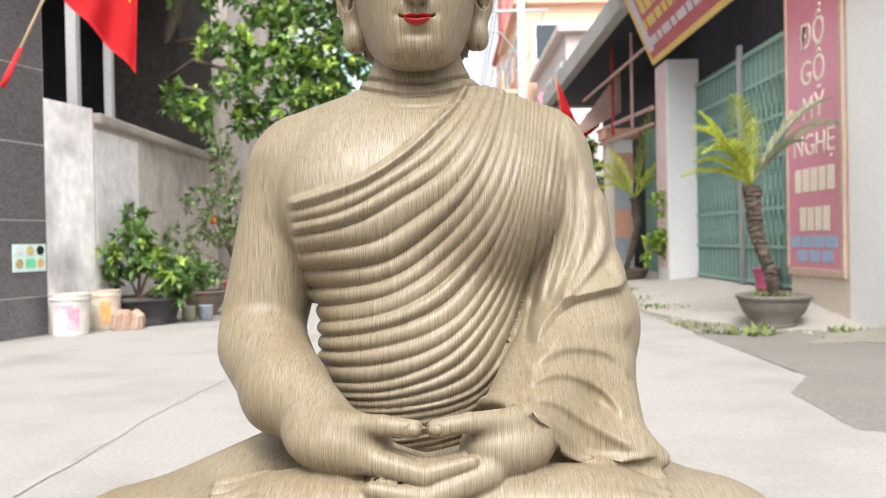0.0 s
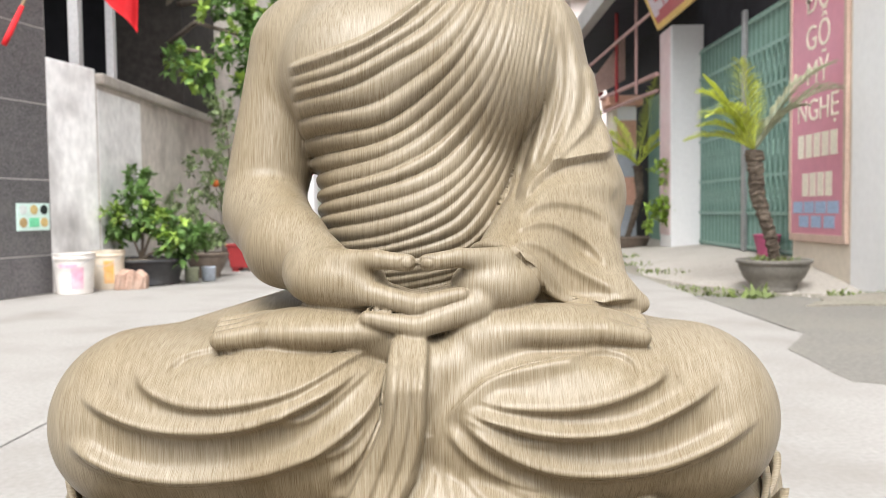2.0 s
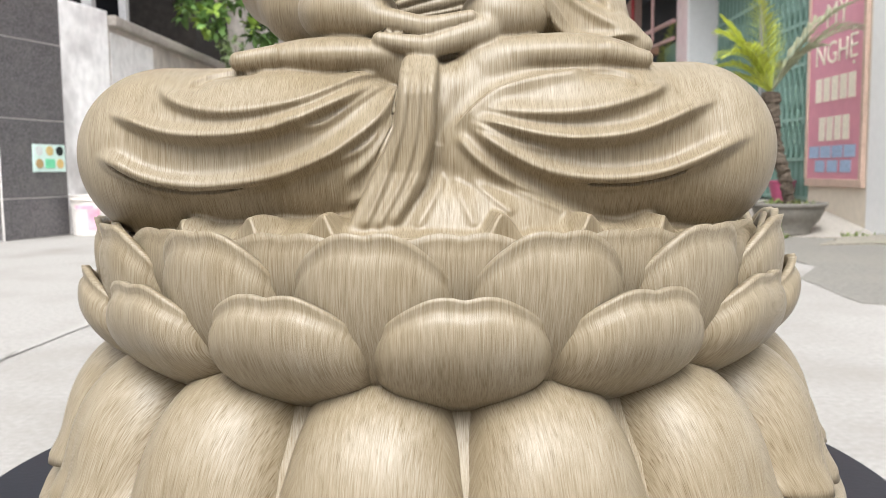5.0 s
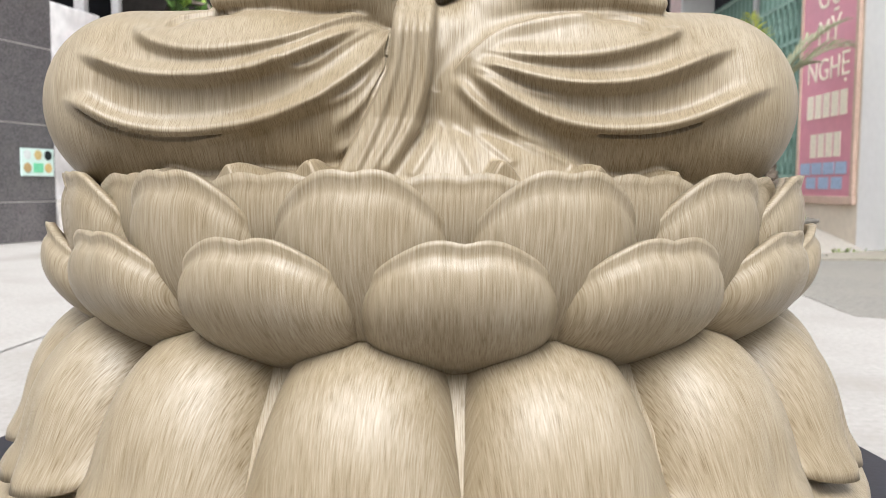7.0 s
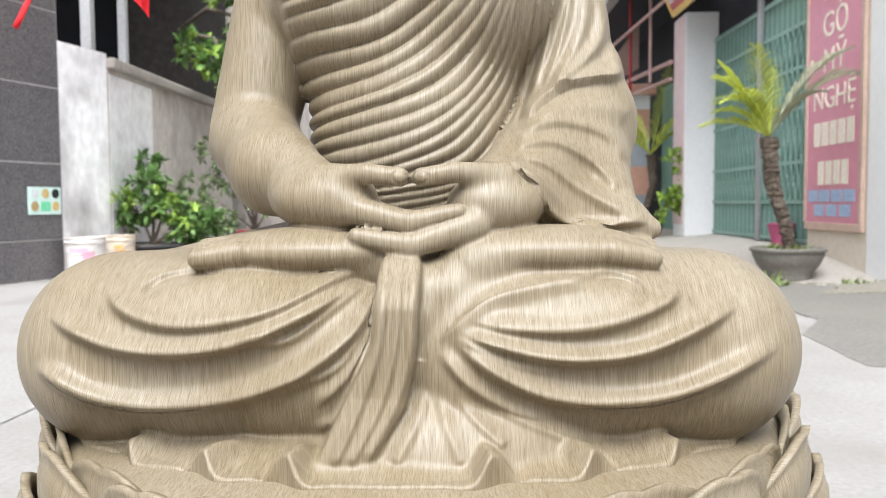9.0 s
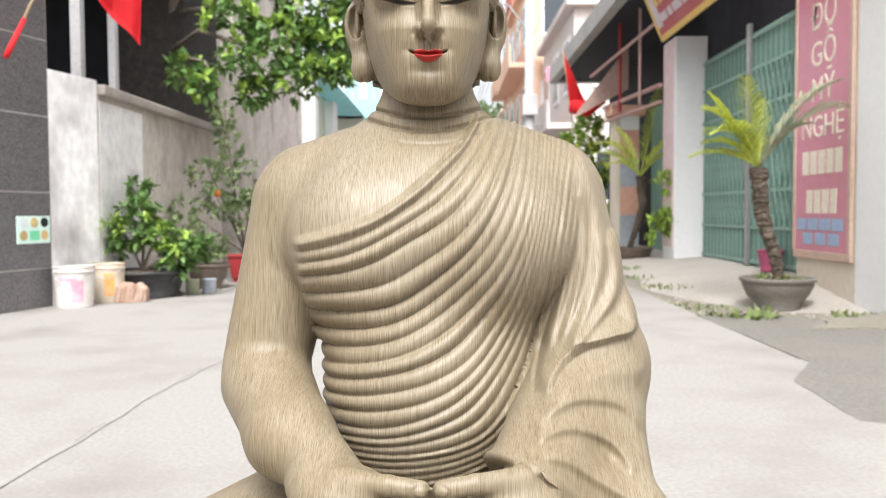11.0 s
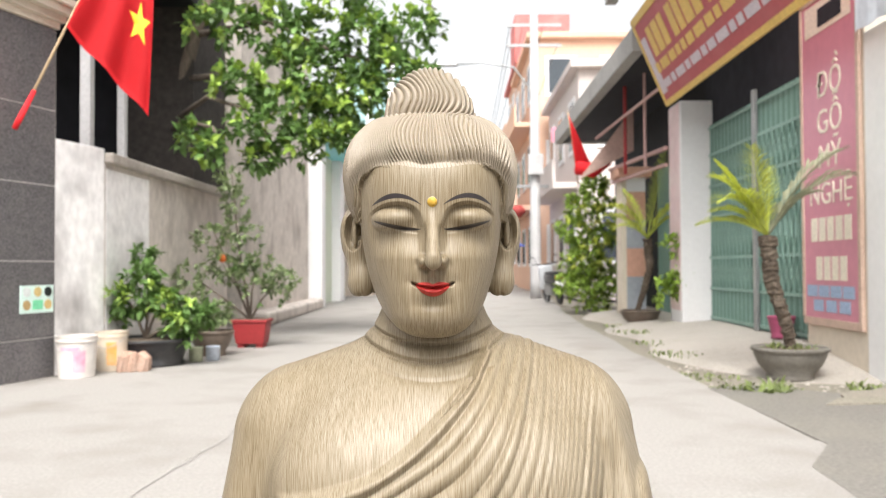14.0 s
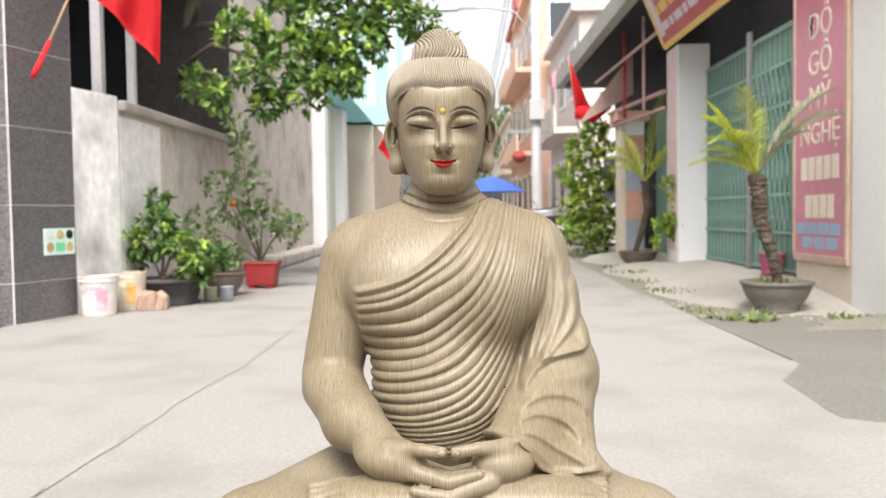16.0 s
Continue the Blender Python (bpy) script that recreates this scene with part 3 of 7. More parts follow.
def head_form(P, fine=True):
    x, y, z = P[:, 0], P[:, 1], P[:, 2]
    ax = np.abs(x)
    front = y < -0.02
    f = section(x, y, FACE_HALF(z), FACE_DEEP(z), 2.9)
    f = cut(f, 0.8895 + 0.30 * np.maximum(y + 0.052, 0) + 3.0 * x * x - z, 0.016)
    f = cut(f, z - 1.02, 0.01)
    if fine:
        arch = 0.9712 - 22.0 * (ax - 0.0205) ** 2 - 0.0009
        side = 0.0040 + 0.28 * np.maximum(z - 0.9560, 0) + 11.0 * np.maximum(z - 0.9600, 0) ** 2 * 2
        # sockets cut back under the brow and beside the nose
        pit = step(arch - z, -0.0006, 0.0022) * step(ax - side, -0.0005, 0.0050) * (1 - step(ax, 0.029, 0.038)) * step(z, 0.938, 0.953)
        f = f + 0.0031 * pit * front
        for s in (-1, 1):
            c = -0.0477
            lid = ball(P, (s * 0.0195, c, 0.9612), (0.0148, 0.0165, 0.0082))
            f = blend(f, lid, 0.0020)
        q = (ax - 0.0197) / 0.0125
        zu = 0.9572 + 0.0024 * q + 0.0004 * q * q
        f = f + 0.0008 * step(zu - z, -0.0002, 0.0007) * (1 - step(zu - z, 0.0018, 0.0032)) * np.clip(1 - q * q, 0, 1) ** 0.5 * front
    # nose
    nose = limb(P, (0, -0.0625, 0.9640), (0, -0.0825, 0.9390), 0.0031, 0.0040)
    nose = blend(nose, ball(P, (0, -0.0820, 0.9362), (0.0042, 0.0050, 0.0044)), 0.003)
    for s in (-1, 1):
        nose = blend(nose, ball(P, (s * 0.0056, -0.0715, 0.9368), (0.0025, 0.0058, 0.0030)), 0.0030)
    f = blend(f, nose, 0.0040)
    if fine:
        f = f + 0.0010 * hump(np.sqrt((ax - 0.0033) ** 2 + (z - 0.9318) ** 2), 0.0016) * front
        f = f + 0.0007 * hump(np.sqrt(((ax - 0.0092) / 1.0) ** 2 + ((z - 0.9355) / 2.2) ** 2), 0.0011) * front
        f = f + 0.0010 * hump(x, 0.0017) * hump(z - 0.9280, 0.0030) * front
        # lips
        line = 0.9221 + 19.0 * x * x
        w = np.clip(1 - (ax / 0.0099) ** 2, 0, 1)
        up = line + 0.0034 * w ** 0.7 * (1 - 0.32 * hump(x, 0.0022))
        dn = line - 0.0048 * w ** 0.8
        f = f - 0.0024 * w ** 0.5 * step(up - z, -0.0003, 0.0012) * step(z - dn, -0.0004, 0.0024) * front
        f = f + 0.0022 * hump(z - line, 0.0008) * (1 - step(ax, 0.0105, 0.0128)) * front
        f = f + 0.0006 * hump(np.sqrt((ax - 0.0132) ** 2 + (z - 0.9255) ** 2), 0.0034) * front
        f = f + 0.0010 * hump(z - 0.9125, 0.0035) * hump(x, 0.010) * front
    # neck stub inside the body's neck
    f = np.minimum(f, limb(P, (0, 0.000, 0.885), (0, 0.004, 0.925), 0.024, 0.026))
    # ears with long lobes
    A = np.stack([ax, y, z], 1)
    e = ball(A, (0.0482, 0.005, 0.9555), (0.0098, 0.0130, 0.0175))
    e = blend(e, limb(A, (0.0475, 0.002, 0.945), (0.0448, -0.002, 0.9255), 0.0064, 0.0074), 0.006)
    e = cut(blend(e, ball(A, (0.0446, -0.003, 0.9230), (0.0080, 0.0064, 0.0100)), 0.004), 0.9150 - z, 0.003)
    e = cut(e, -ball(A, (0.0492, -0.008, 0.9565), (0.0060, 0.0100, 0.0128)), 0.0012)
    e = blend(e, ball(A, (0.0478, -0.0035, 0.9560), (0.0022, 0.0050, 0.0095)), 0.001)
    if fine:
        e = e + 0.0012 * hump(np.sqrt((ax - 0.0445) ** 2 + (z - 0.9165) ** 2), 0.0014) * (y < 0.002) * 0.6
    f = blend(f, e, 0.0012)
    # hair combed up from an almost straight line to the knot
    cap = section(x, y - 0.002, HAIR_HALF(z), HAIR_DEEP(z), 2.4)
    line = 0.9872 + 0.0042 * step(ax, 0.003, 0.026) - 30.0 * np.maximum(ax - 0.028, 0) ** 2
    th = np.arctan2(x, -(y - 0.012))
    lock = hair_lock(x, y, z)
    if fine:
        line = line + 0.0005 * pleat(lock, 0.8)
    edge = blend(line - z, -0.034 + 0.28 * (0.985 - z) - y, 0.007)
    edge = np.maximum(edge, np.where(y > 0.022, 0.918, 0.9625) - z)
    cap = cut(cap + 0.0026 * hump(np.maximum(edge + 0.001, -0.03), 0.0060), edge, 0.0010)
    knot = cut(ball(P, (0, 0.008, 1.0235), (0.0295, 0.0305, 0.0360)), 1.0230 - z, 0.002)
    hair = np.minimum(cut(cap, z - 1.0262, 0.003), knot)
    if fine:
        thick = (0.0024 + 0.0005 * np.sin(th * 23 + 3)) * pleat(lock, 0.75)
        fan = knot_lock(x, z)
        top = step(z, 1.0236, 1.0248)
        hair = hair - (1 - top) * thick - top * 0.0019 * pleat(fan, 0.9) + 0.0012
    f = np.minimum(f, hair)
    # bead on the brow
    return np.minimum(f, ball(P, (0, -0.0655, 0.9700), (0.0029, 0.0026, 0.0029)))


def net(form, lo, hi, h, rounds=1):
    """The surface of a form as quads: a net over cells of size h, split rounds times and drawn onto the form."""
    n = [int(math.ceil((b - a) / h)) + 1 for a, b in zip(lo, hi)]
    ax = [lo[i] + h * np.arange(n[i], dtype=np.float32) for i in range(3)]
    f = np.empty(n, np.float32)
    for i in range(0, n[0], 8):
        g = np.stack(np.meshgrid(ax[0][i:i + 8], ax[1], ax[2], indexing="ij"), -1).astype(np.float32)
        f[i:i + 8] = form(g.reshape(-1, 3), False).reshape(g.shape[:3])
    c = [k - 1 for k in n]
    total, count = np.zeros((*c, 3), np.float32), np.zeros(c, np.float32)
    for axis in range(3):
        o1, o2 = [k for k in range(3) if k != axis]
        for b1 in (0, 1):
            for b2 in (0, 1):
                sl = [slice(0, k) for k in c]
                sl[o1], sl[o2] = slice(b1, b1 + c[o1]), slice(b2, b2 + c[o2])
                s2 = list(sl)
                s2[axis] = slice(1, c[axis] + 1)
                fa, fb = f[tuple(sl)], f[tuple(s2)]
                hit = (fa < 0) != (fb < 0)
                tt = np.where(hit, fa / np.where(hit, fa - fb, 1), 0)
                total[..., axis] += tt * hit
                total[..., o1] += b1 * hit
                total[..., o2] += b2 * hit
                count += hit
    live = count > 0
    index = np.full(c, -1, np.int64)
    index[live] = np.arange(live.sum())
    cells = np.argwhere(live)
    verts = (cells + total[live] / count[live][:, None]) * h + np.array(lo)
    quads = []
    for axis in range(3):
        o1, o2 = [(1, 2), (2, 0), (0, 1)][axis]
        sl = [slice(1, k) for k in c]
        sl[axis] = slice(0, c[axis])
        s2 = list(sl)
        s2[axis] = slice(1, c[axis] + 1)
        fa, fb = f[tuple(sl)] < 0, f[tuple(s2)] < 0
        at = np.argwhere(fa != fb)
        base = at.copy()
        base[:, o1] += 1
        base[:, o2] += 1
        out = fa[fa != fb]

        def cell(d1, d2):
            q = base.copy()
            q[:, o1] -= d1
            q[:, o2] -= d2
            return index[q[:, 0], q[:, 1], q[:, 2]]

        q = np.stack([cell(1, 1), cell(0, 1), cell(0, 0), cell(1, 0)], 1)
        q[~out] = q[~out][:, ::-1]
        quads.append(q)
    quads = np.concatenate(quads)

    def drawn(v, times, carve=False):
        """Points moved onto the smooth form; carve then pushes them along its normal to the detailed one."""
        v = v.astype(np.float32)
        eye = np.float32(4e-4) * np.eye(3, dtype=np.float32)
        for i in range(0, len(v), 150000):
            p = v[i:i + 150000]
            for k in range(times):
                d0 = form(p, False)
                g = np.stack([form(p + eye[j], False) - form(p - eye[j], False) for j in range(3)], 1) / np.float32(8e-4)
                p = p - np.clip(0.85 * d0 / ((g * g).sum(1) + 0.1), -h * 0.4, h * 0.4)[:, None] * g
            if carve:
                g = g / (np.sqrt((g * g).sum(1)) + 1e-6)[:, None]
                t = np.zeros(len(p), np.float32)
                for k in range(8):
                    t = np.clip(t + 0.75 * form(p - t[:, None] * g, True), -0.011, 0.011)
                t = np.where(np.abs(form(p - t[:, None] * g, True)) < 0.0030, t, 0)
                p = p - t[:, None] * g
            v[i:i + 150000] = p
        return v

    verts = drawn(verts, 2)
    for r in range(rounds):
        e = np.concatenate([quads[:, [k, (k + 1) % 4]] for k in range(4)])
        key = np.sort(e, 1)
        uniq, inv = np.unique(key[:, 0] * (len(verts) + 1) + key[:, 1], return_inverse=True)
        ea, eb = uniq // (len(verts) + 1), uniq % (len(verts) + 1)
        nq, nv = len(quads), len(verts)
        verts_new = np.concatenate([verts, 0.5 * (verts[ea] + verts[eb]), verts[quads].mean(1)])
        m = [nv + inv[k * nq:(k + 1) * nq] for k in range(4)]
        ctr = nv + len(uniq) + np.arange(nq)
        quads = np.concatenate([np.stack([quads[:, k], m[k], ctr, m[k - 1]], 1) for k in range(4)])
        verts = drawn(verts_new, 1, r == rounds - 1)
    return verts, quads


def statue_material():
    """Tan paint combed with fine brushed grain that runs down steep faces and forwards over flat ones."""
    m = bpy.data.materials.new("wood_effect_paint")
    m.use_nodes = True
    n, l = m.node_tree.nodes, m.node_tree.links
    b = n["Principled BSDF"]
    b.inputs["Roughness"].default_value = 0.43
    b.inputs["Specular IOR Level"].default_value = 0.40
    tc = n.new("ShaderNodeTexCoord")
    warp = n.new("ShaderNodeTexNoise")
    warp.inputs["Scale"].default_value = 9
    add = n.new("ShaderNodeMix")
    add.data_type = "RGBA"
    add.blend_type = "LINEAR_LIGHT"
    add.inputs[0].default_value = 0.004
    l.new(tc.outputs["Object"], warp.inputs["Vector"])
    l.new(tc.outputs["Object"], add.inputs[6])
    l.new(warp.outputs["Color"], add.inputs[7])

    geo = n.new("ShaderNodeNewGeometry")
    nx = n.new("ShaderNodeSeparateXYZ")
    l.new(geo.outputs["Normal"], nx.inputs[0])
    mag = n.new("ShaderNodeMath")
    mag.operation = "ABSOLUTE"
    l.new(nx.outputs[0], mag.inputs[0])
    turned = n.new("ShaderNodeMapRange")
    turned.inputs[1].default_value, turned.inputs[2].default_value = 0.66, 0.82
    l.new(mag.outputs[0], turned.inputs[0])

    def noise_one(scale, detail):
        mp = n.new("ShaderNodeMapping")
        mp.inputs["Scale"].default_value = scale
        l.new(add.outputs[2], mp.inputs["Vector"])
        t = n.new("ShaderNodeTexNoise")
        t.inputs["Scale"].default_value, t.inputs["Detail"].default_value = 1.0, detail
        l.new(mp.outputs[0], t.inputs["Vector"])
        return t.outputs["Fac"]

    def noise_tex(scale, detail):
        """Grain in x on faces that look forwards, in y on those that look sideways."""
        both = n.new("ShaderNodeMix")
        l.new(turned.outputs[0], both.inputs[0])
        l.new(noise_one(scale, detail), both.inputs[2])
        l.new(noise_one((scale[1], scale[0], scale[2]), detail), both.inputs[3])
        return both.outputs[0]

    streak = noise_tex((3300, 160, 66), 3)
    wide = noise_tex((420, 40, 26), 3)
    cloud = noise_one((12, 9, 7), 2)
    ramp = n.new("ShaderNodeValToRGB")
    el = ramp.color_ramp.elements
    el[0].position, el[0].color = 0.32, (0.140, 0.102, 0.054, 1)
    el[1].position, el[1].color = 0.64, (0.268, 0.226, 0.163, 1)
    mid = el.new(0.45)
    mid.color = (0.208, 0.168, 0.111, 1)
    l.new(streak, ramp.inputs[0])
    last = ramp.outputs[0]
    for src, lo, hi in ((wide, (0.91, 0.89, 0.85, 1), (1.05, 1.055, 1.06, 1)), (cloud, (0.93, 0.90, 0.84, 1), (1.06, 1.07, 1.10, 1))):
        r2 = n.new("ShaderNodeValToRGB")
        r2.color_ramp.elements[0].position, r2.color_ramp.elements[0].color = 0.36, lo
        r2.color_ramp.elements[1].position, r2.color_ramp.elements[1].color = 0.66, hi
        l.new(src, r2.inputs[0])
        mul = n.new("ShaderNodeMix")
        mul.data_type, mul.blend_type = "RGBA", "MULTIPLY"
        mul.inputs[0].default_value = 1.0
        l.new(last, mul.inputs[6])
        l.new(r2.outputs[0], mul.inputs[7])
        last = mul.outputs[2]
    paint = n.new("ShaderNodeAttribute")
    paint.attribute_name = "paint"
    sep = n.new("ShaderNodeSeparateColor")
    l.new(paint.outputs["Color"], sep.inputs[0])
    for k, c in enumerate(((0.36, 0.020, 0.016), (0.022, 0.017, 0.018), (0.48, 0.29, 0.04))):
        mix = n.new("ShaderNodeMix")
        mix.data_type = "RGBA"
        mix.inputs[7].default_value = rgba(c)
        l.new(sep.outputs[k], mix.inputs[0])
        l.new(last, mix.inputs[6])
        last = mix.outputs[2]
    brushed = n.new("ShaderNodeMix")
    brushed.data_type = "RGBA"
    brushed.inputs[7].default_value = (0.29, 0.245, 0.19, 1)
    dry = n.new("ShaderNodeAttribute")
    dry.attribute_name = "dry_brush"
    l.new(dry.outputs["Fac"], brushed.inputs[0])
    l.new(last, brushed.inputs[6])
    l.new(brushed.outputs[2], b.inputs["Base Color"])
    bp = n.new("ShaderNodeBump")
    bp.inputs["Strength"].default_value, bp.inputs["Distance"].default_value = 0.30, 0.0005
    l.new(streak, bp.inputs["Height"])
    l.new(bp.outputs[0], b.inputs["Normal"])
    return m


M_STATUE = statue_material()


def statue():
    v1, q1 = net(body_form, (-0.262, -0.222, 0.488), (0.262, 0.145, 0.935), 0.0040, 2)
    v2, q2 = net(head_form, (-0.066, -0.102, 0.872), (0.066, 0.090, 1.070), 0.0031, 3)
    # the head bows a little
    flat = v2.copy()
    v2 = v2 * 1.07
    v2[:, 2] -= 0.07 * 0.874
    v2[:, 0] -= 0.0012 + 0.044 * v2[:, 1]
    v2[:, 1] += 0.046 - 0.12 * np.clip(v2[:, 2] - 0.90, 0, None)
    verts = np.concatenate([v1, v2]).astype(np.float32)
    quads = np.concatenate([q1, q2 + len(v1)])
    me = bpy.data.meshes.new("seated_statue")
    me.vertices.add(len(verts))
    me.vertices.foreach_set("co", verts.ravel())
    me.loops.add(len(quads) * 4)
    me.loops.foreach_set("vertex_index", quads.ravel().astype(np.int32))
    me.polygons.add(len(quads))
    me.polygons.foreach_set("loop_start", np.arange(0, len(quads) * 4, 4, dtype=np.int32))
    me.polygons.foreach_set("use_smooth", np.ones(len(quads), bool))
    me.update()
    me.validate()
    # painted lips, brows and eye lines, gilt bead
    x, y, z = np.concatenate([v1, flat]).astype(np.float32).T
    ax = np.abs(x)
    col = np.zeros((len(verts), 4), np.float32)
    head = (np.arange(len(verts)) >= len(v1)) & (y < -0.04)
    zl = 0.9221 + 19.0 * x * x
    w = np.clip(1 - (ax / 0.0099) ** 2, 0, 1)
    top = zl + 0.0034 * w ** 0.7 * (1 - 0.32 * np.exp(-(x / 0.0022) ** 2))
    bot = zl - 0.0048 * w ** 0.8
    col[:, 0] = head * (ax < 0.0099) * np.clip((top - z) / 0.0005 + 0.5, 0, 1) * np.clip((z - bot) / 0.0005 + 0.5, 0, 1)
    corner = step(ax, 0.0085, 0.0115) * (1 - step(ax, 0.0112, 0.0126)) * np.clip((0.0006 - np.abs(z - zl)) / 0.0004 + 0.5, 0, 1)
    p = np.clip((ax - 0.0062) / 0.0280, 0, 1)
    zb = 0.9738 - 25.0 * (ax - 0.0207) ** 2
    wb = 0.0014 * np.sin(np.pi * np.clip(p, 0.02, 0.98)) ** 0.6 * (0.75 + 0.5 * p)
    brow = (ax > 0.0062) * (ax < 0.0342) * np.clip((wb - np.abs(z - zb)) / 0.0004 + 0.5, 0, 1)
    q = (ax - 0.0197) / 0.0128
    zu = 0.9572 + 0.0024 * q + 0.0004 * q * q
    we = 0.0016 * np.clip(1 - q * q, 0, 1) ** 0.7 + 0.0003
    eye = (np.abs(q) < 1.04) * np.clip((zu - z) / 0.0004 + 0.9, 0, 1) * np.clip((z - zu + we) / 0.0004 + 0.5, 0, 1)
    col[:, 1] = head * np.maximum(np.maximum(brow, eye), 0.55 * corner)
    col[:, 2] = head * (np.sqrt(x ** 2 + (z - 0.9700) ** 2) < 0.0027)
    crown = (np.arange(len(verts)) >= len(v1)) & ((z > 0.9890 + 0.003 * step(ax, 0.003, 0.026) - 30.0 * np.maximum(ax - 0.028, 0) ** 2) | ((y > -0.030 + 0.28 * (0.985 - z)) & (z > 0.966)))
    col[:, 3] = 1
    at = me.color_attributes.new("paint", "FLOAT_COLOR", "POINT")
    at.data.foreach_set("color", col.ravel())
    # pale dry-brushed strands of hair
    strand = pleat(hair_lock(x, y, z), 0.8) * (z < 1.0236) + pleat(knot_lock(x, z), 0.8) * (z >= 1.0236)
    at = me.attributes.new("dry_brush", "FLOAT", "POINT")
    at.data.foreach_set("value", (0.95 * crown * step(strand, 0.25, 0.85)).astype(np.float32))
    me.materials.append(M_STATUE)
    ob = new("seated_statue", me)
    ob.location = AXIS
    return tagged(ob, "seated meditating statue in tan wood-effect paint with pleated robe", "statue")


statue()


# ---- lotus pedestal ----
def grid_part_mesh(name, fn, nu, nv, thick, mat):
    """A curved leaf of the given thickness: fn(u, v) gives the outer face, u in -1..1, v in 0..1."""
    bm = bmesh.new()
    P = [[Vector(fn(-1 + 2 * i / nu, j / nv)) for j in range(nv + 1)] for i in range(nu + 1)]
    outer = [[bm.verts.new(p) for p in col] for col in P]
    inner = [[bm.verts.new((p.x * (1 - thick / math.hypot(p.x, p.y)), p.y * (1 - thick / math.hypot(p.x, p.y)), p.z - thick * 0.15)) for p in col] for col in P]
    for i in range(nu):
        for j in range(nv):
            bm.faces.new([outer[i][j], outer[i + 1][j], outer[i + 1][j + 1], outer[i][j + 1]])
            bm.faces.new([inner[i][j], inner[i][j + 1], inner[i + 1][j + 1], inner[i + 1][j]])
    rim = [(i, 0) for i in range(nu)] + [(nu, j) for j in range(nv)] + [(i, nv) for i in range(nu, 0, -1)] + [(0, j) for j in range(nv, 0, -1)]
    for k, (i, j) in enumerate(rim):
        a, b = rim[(k + 1) % len(rim)]
        bm.faces.new([outer[i][j], inner[i][j], inner[a][b], outer[a][b]])
    bmesh.ops.recalc_face_normals(bm, faces=bm.faces)
    me = bpy.data.meshes.new(name)
    bm.to_mesh(me)
    bm.free()
    me.materials.append(mat)
    me.polygons.foreach_set("use_smooth", [True] * len(me.polygons))
    return me


def cup_petal(pitch, z0, tip, valley, rin, depth, flank, rise, lip, side=3.0, belly=0.71):
    """An upturned, rounded petal over a core of radius rin, which it stands proud of by depth."""
    def fn(u, v):
        a = abs(u)
        top = tip - (tip - valley) * a ** 2.5 - 0.0016 * math.exp(-(u / 0.10) ** 2) + 0.0009 * math.exp(-((a - 0.3) / 0.16) ** 2)
        foot = z0 + rise * a ** 3
        z = foot + (top - foot) * v
        swell = math.sin(math.pi * (0.02 + belly * v)) ** 0.62
        r = rin + depth * (1 - flank * (1 - (1 - a ** side) ** 0.7)) * swell
        r += lip * (math.exp(-((1 - v) / 0.04) ** 2) - 0.45 * math.exp(-((v - 0.90) / 0.035) ** 2)) * (1 - 0.6 * a ** 2)
        r += 0.4 * lip * math.exp(-((1 - a) / 0.04) ** 2) * v * (1 - v)
        ang = u * pitch * 0.505
        return (r * math.sin(ang), -r * math.cos(ang), z)
    return fn


def fall_petal(pitch, inner, outer_r, z0, z1, bulge, lift):
    """A petal turned down over the foot, swollen like a pillow, its edges and tip turned up."""
    def fn(u, v):
        a = abs(u)
        reach = 1 - 0.15 * a ** 2.4 - 0.022 * math.exp(-(u / 0.12) ** 2)
        s = v * reach
        r = inner + (outer_r - inner) * s ** 0.80
        z = z0 + (z1 - z0) * s ** 1.30
        n = bulge * max(0.0, 1 - a ** 2.3) ** 0.55 * math.sin(math.pi * min(1, 0.14 + 0.82 * v)) ** 0.8
        turn = math.exp(-((1 - v) / 0.09) ** 2) * (0.5 + 0.5 * math.exp(-((a - 0.3) / 0.25) ** 2))
        rim = 0.0022 * math.exp(-((1 - a) / 0.045) ** 2)
        r += 0.72 * n + lift * turn + rim
        z += 0.69 * n + 0.4 * lift * turn + rim
        ang = u * pitch * 0.520 * (0.985 + 0.015 * s)
        return (r * math.sin(ang), -r * math.cos(ang), z)
    return fn


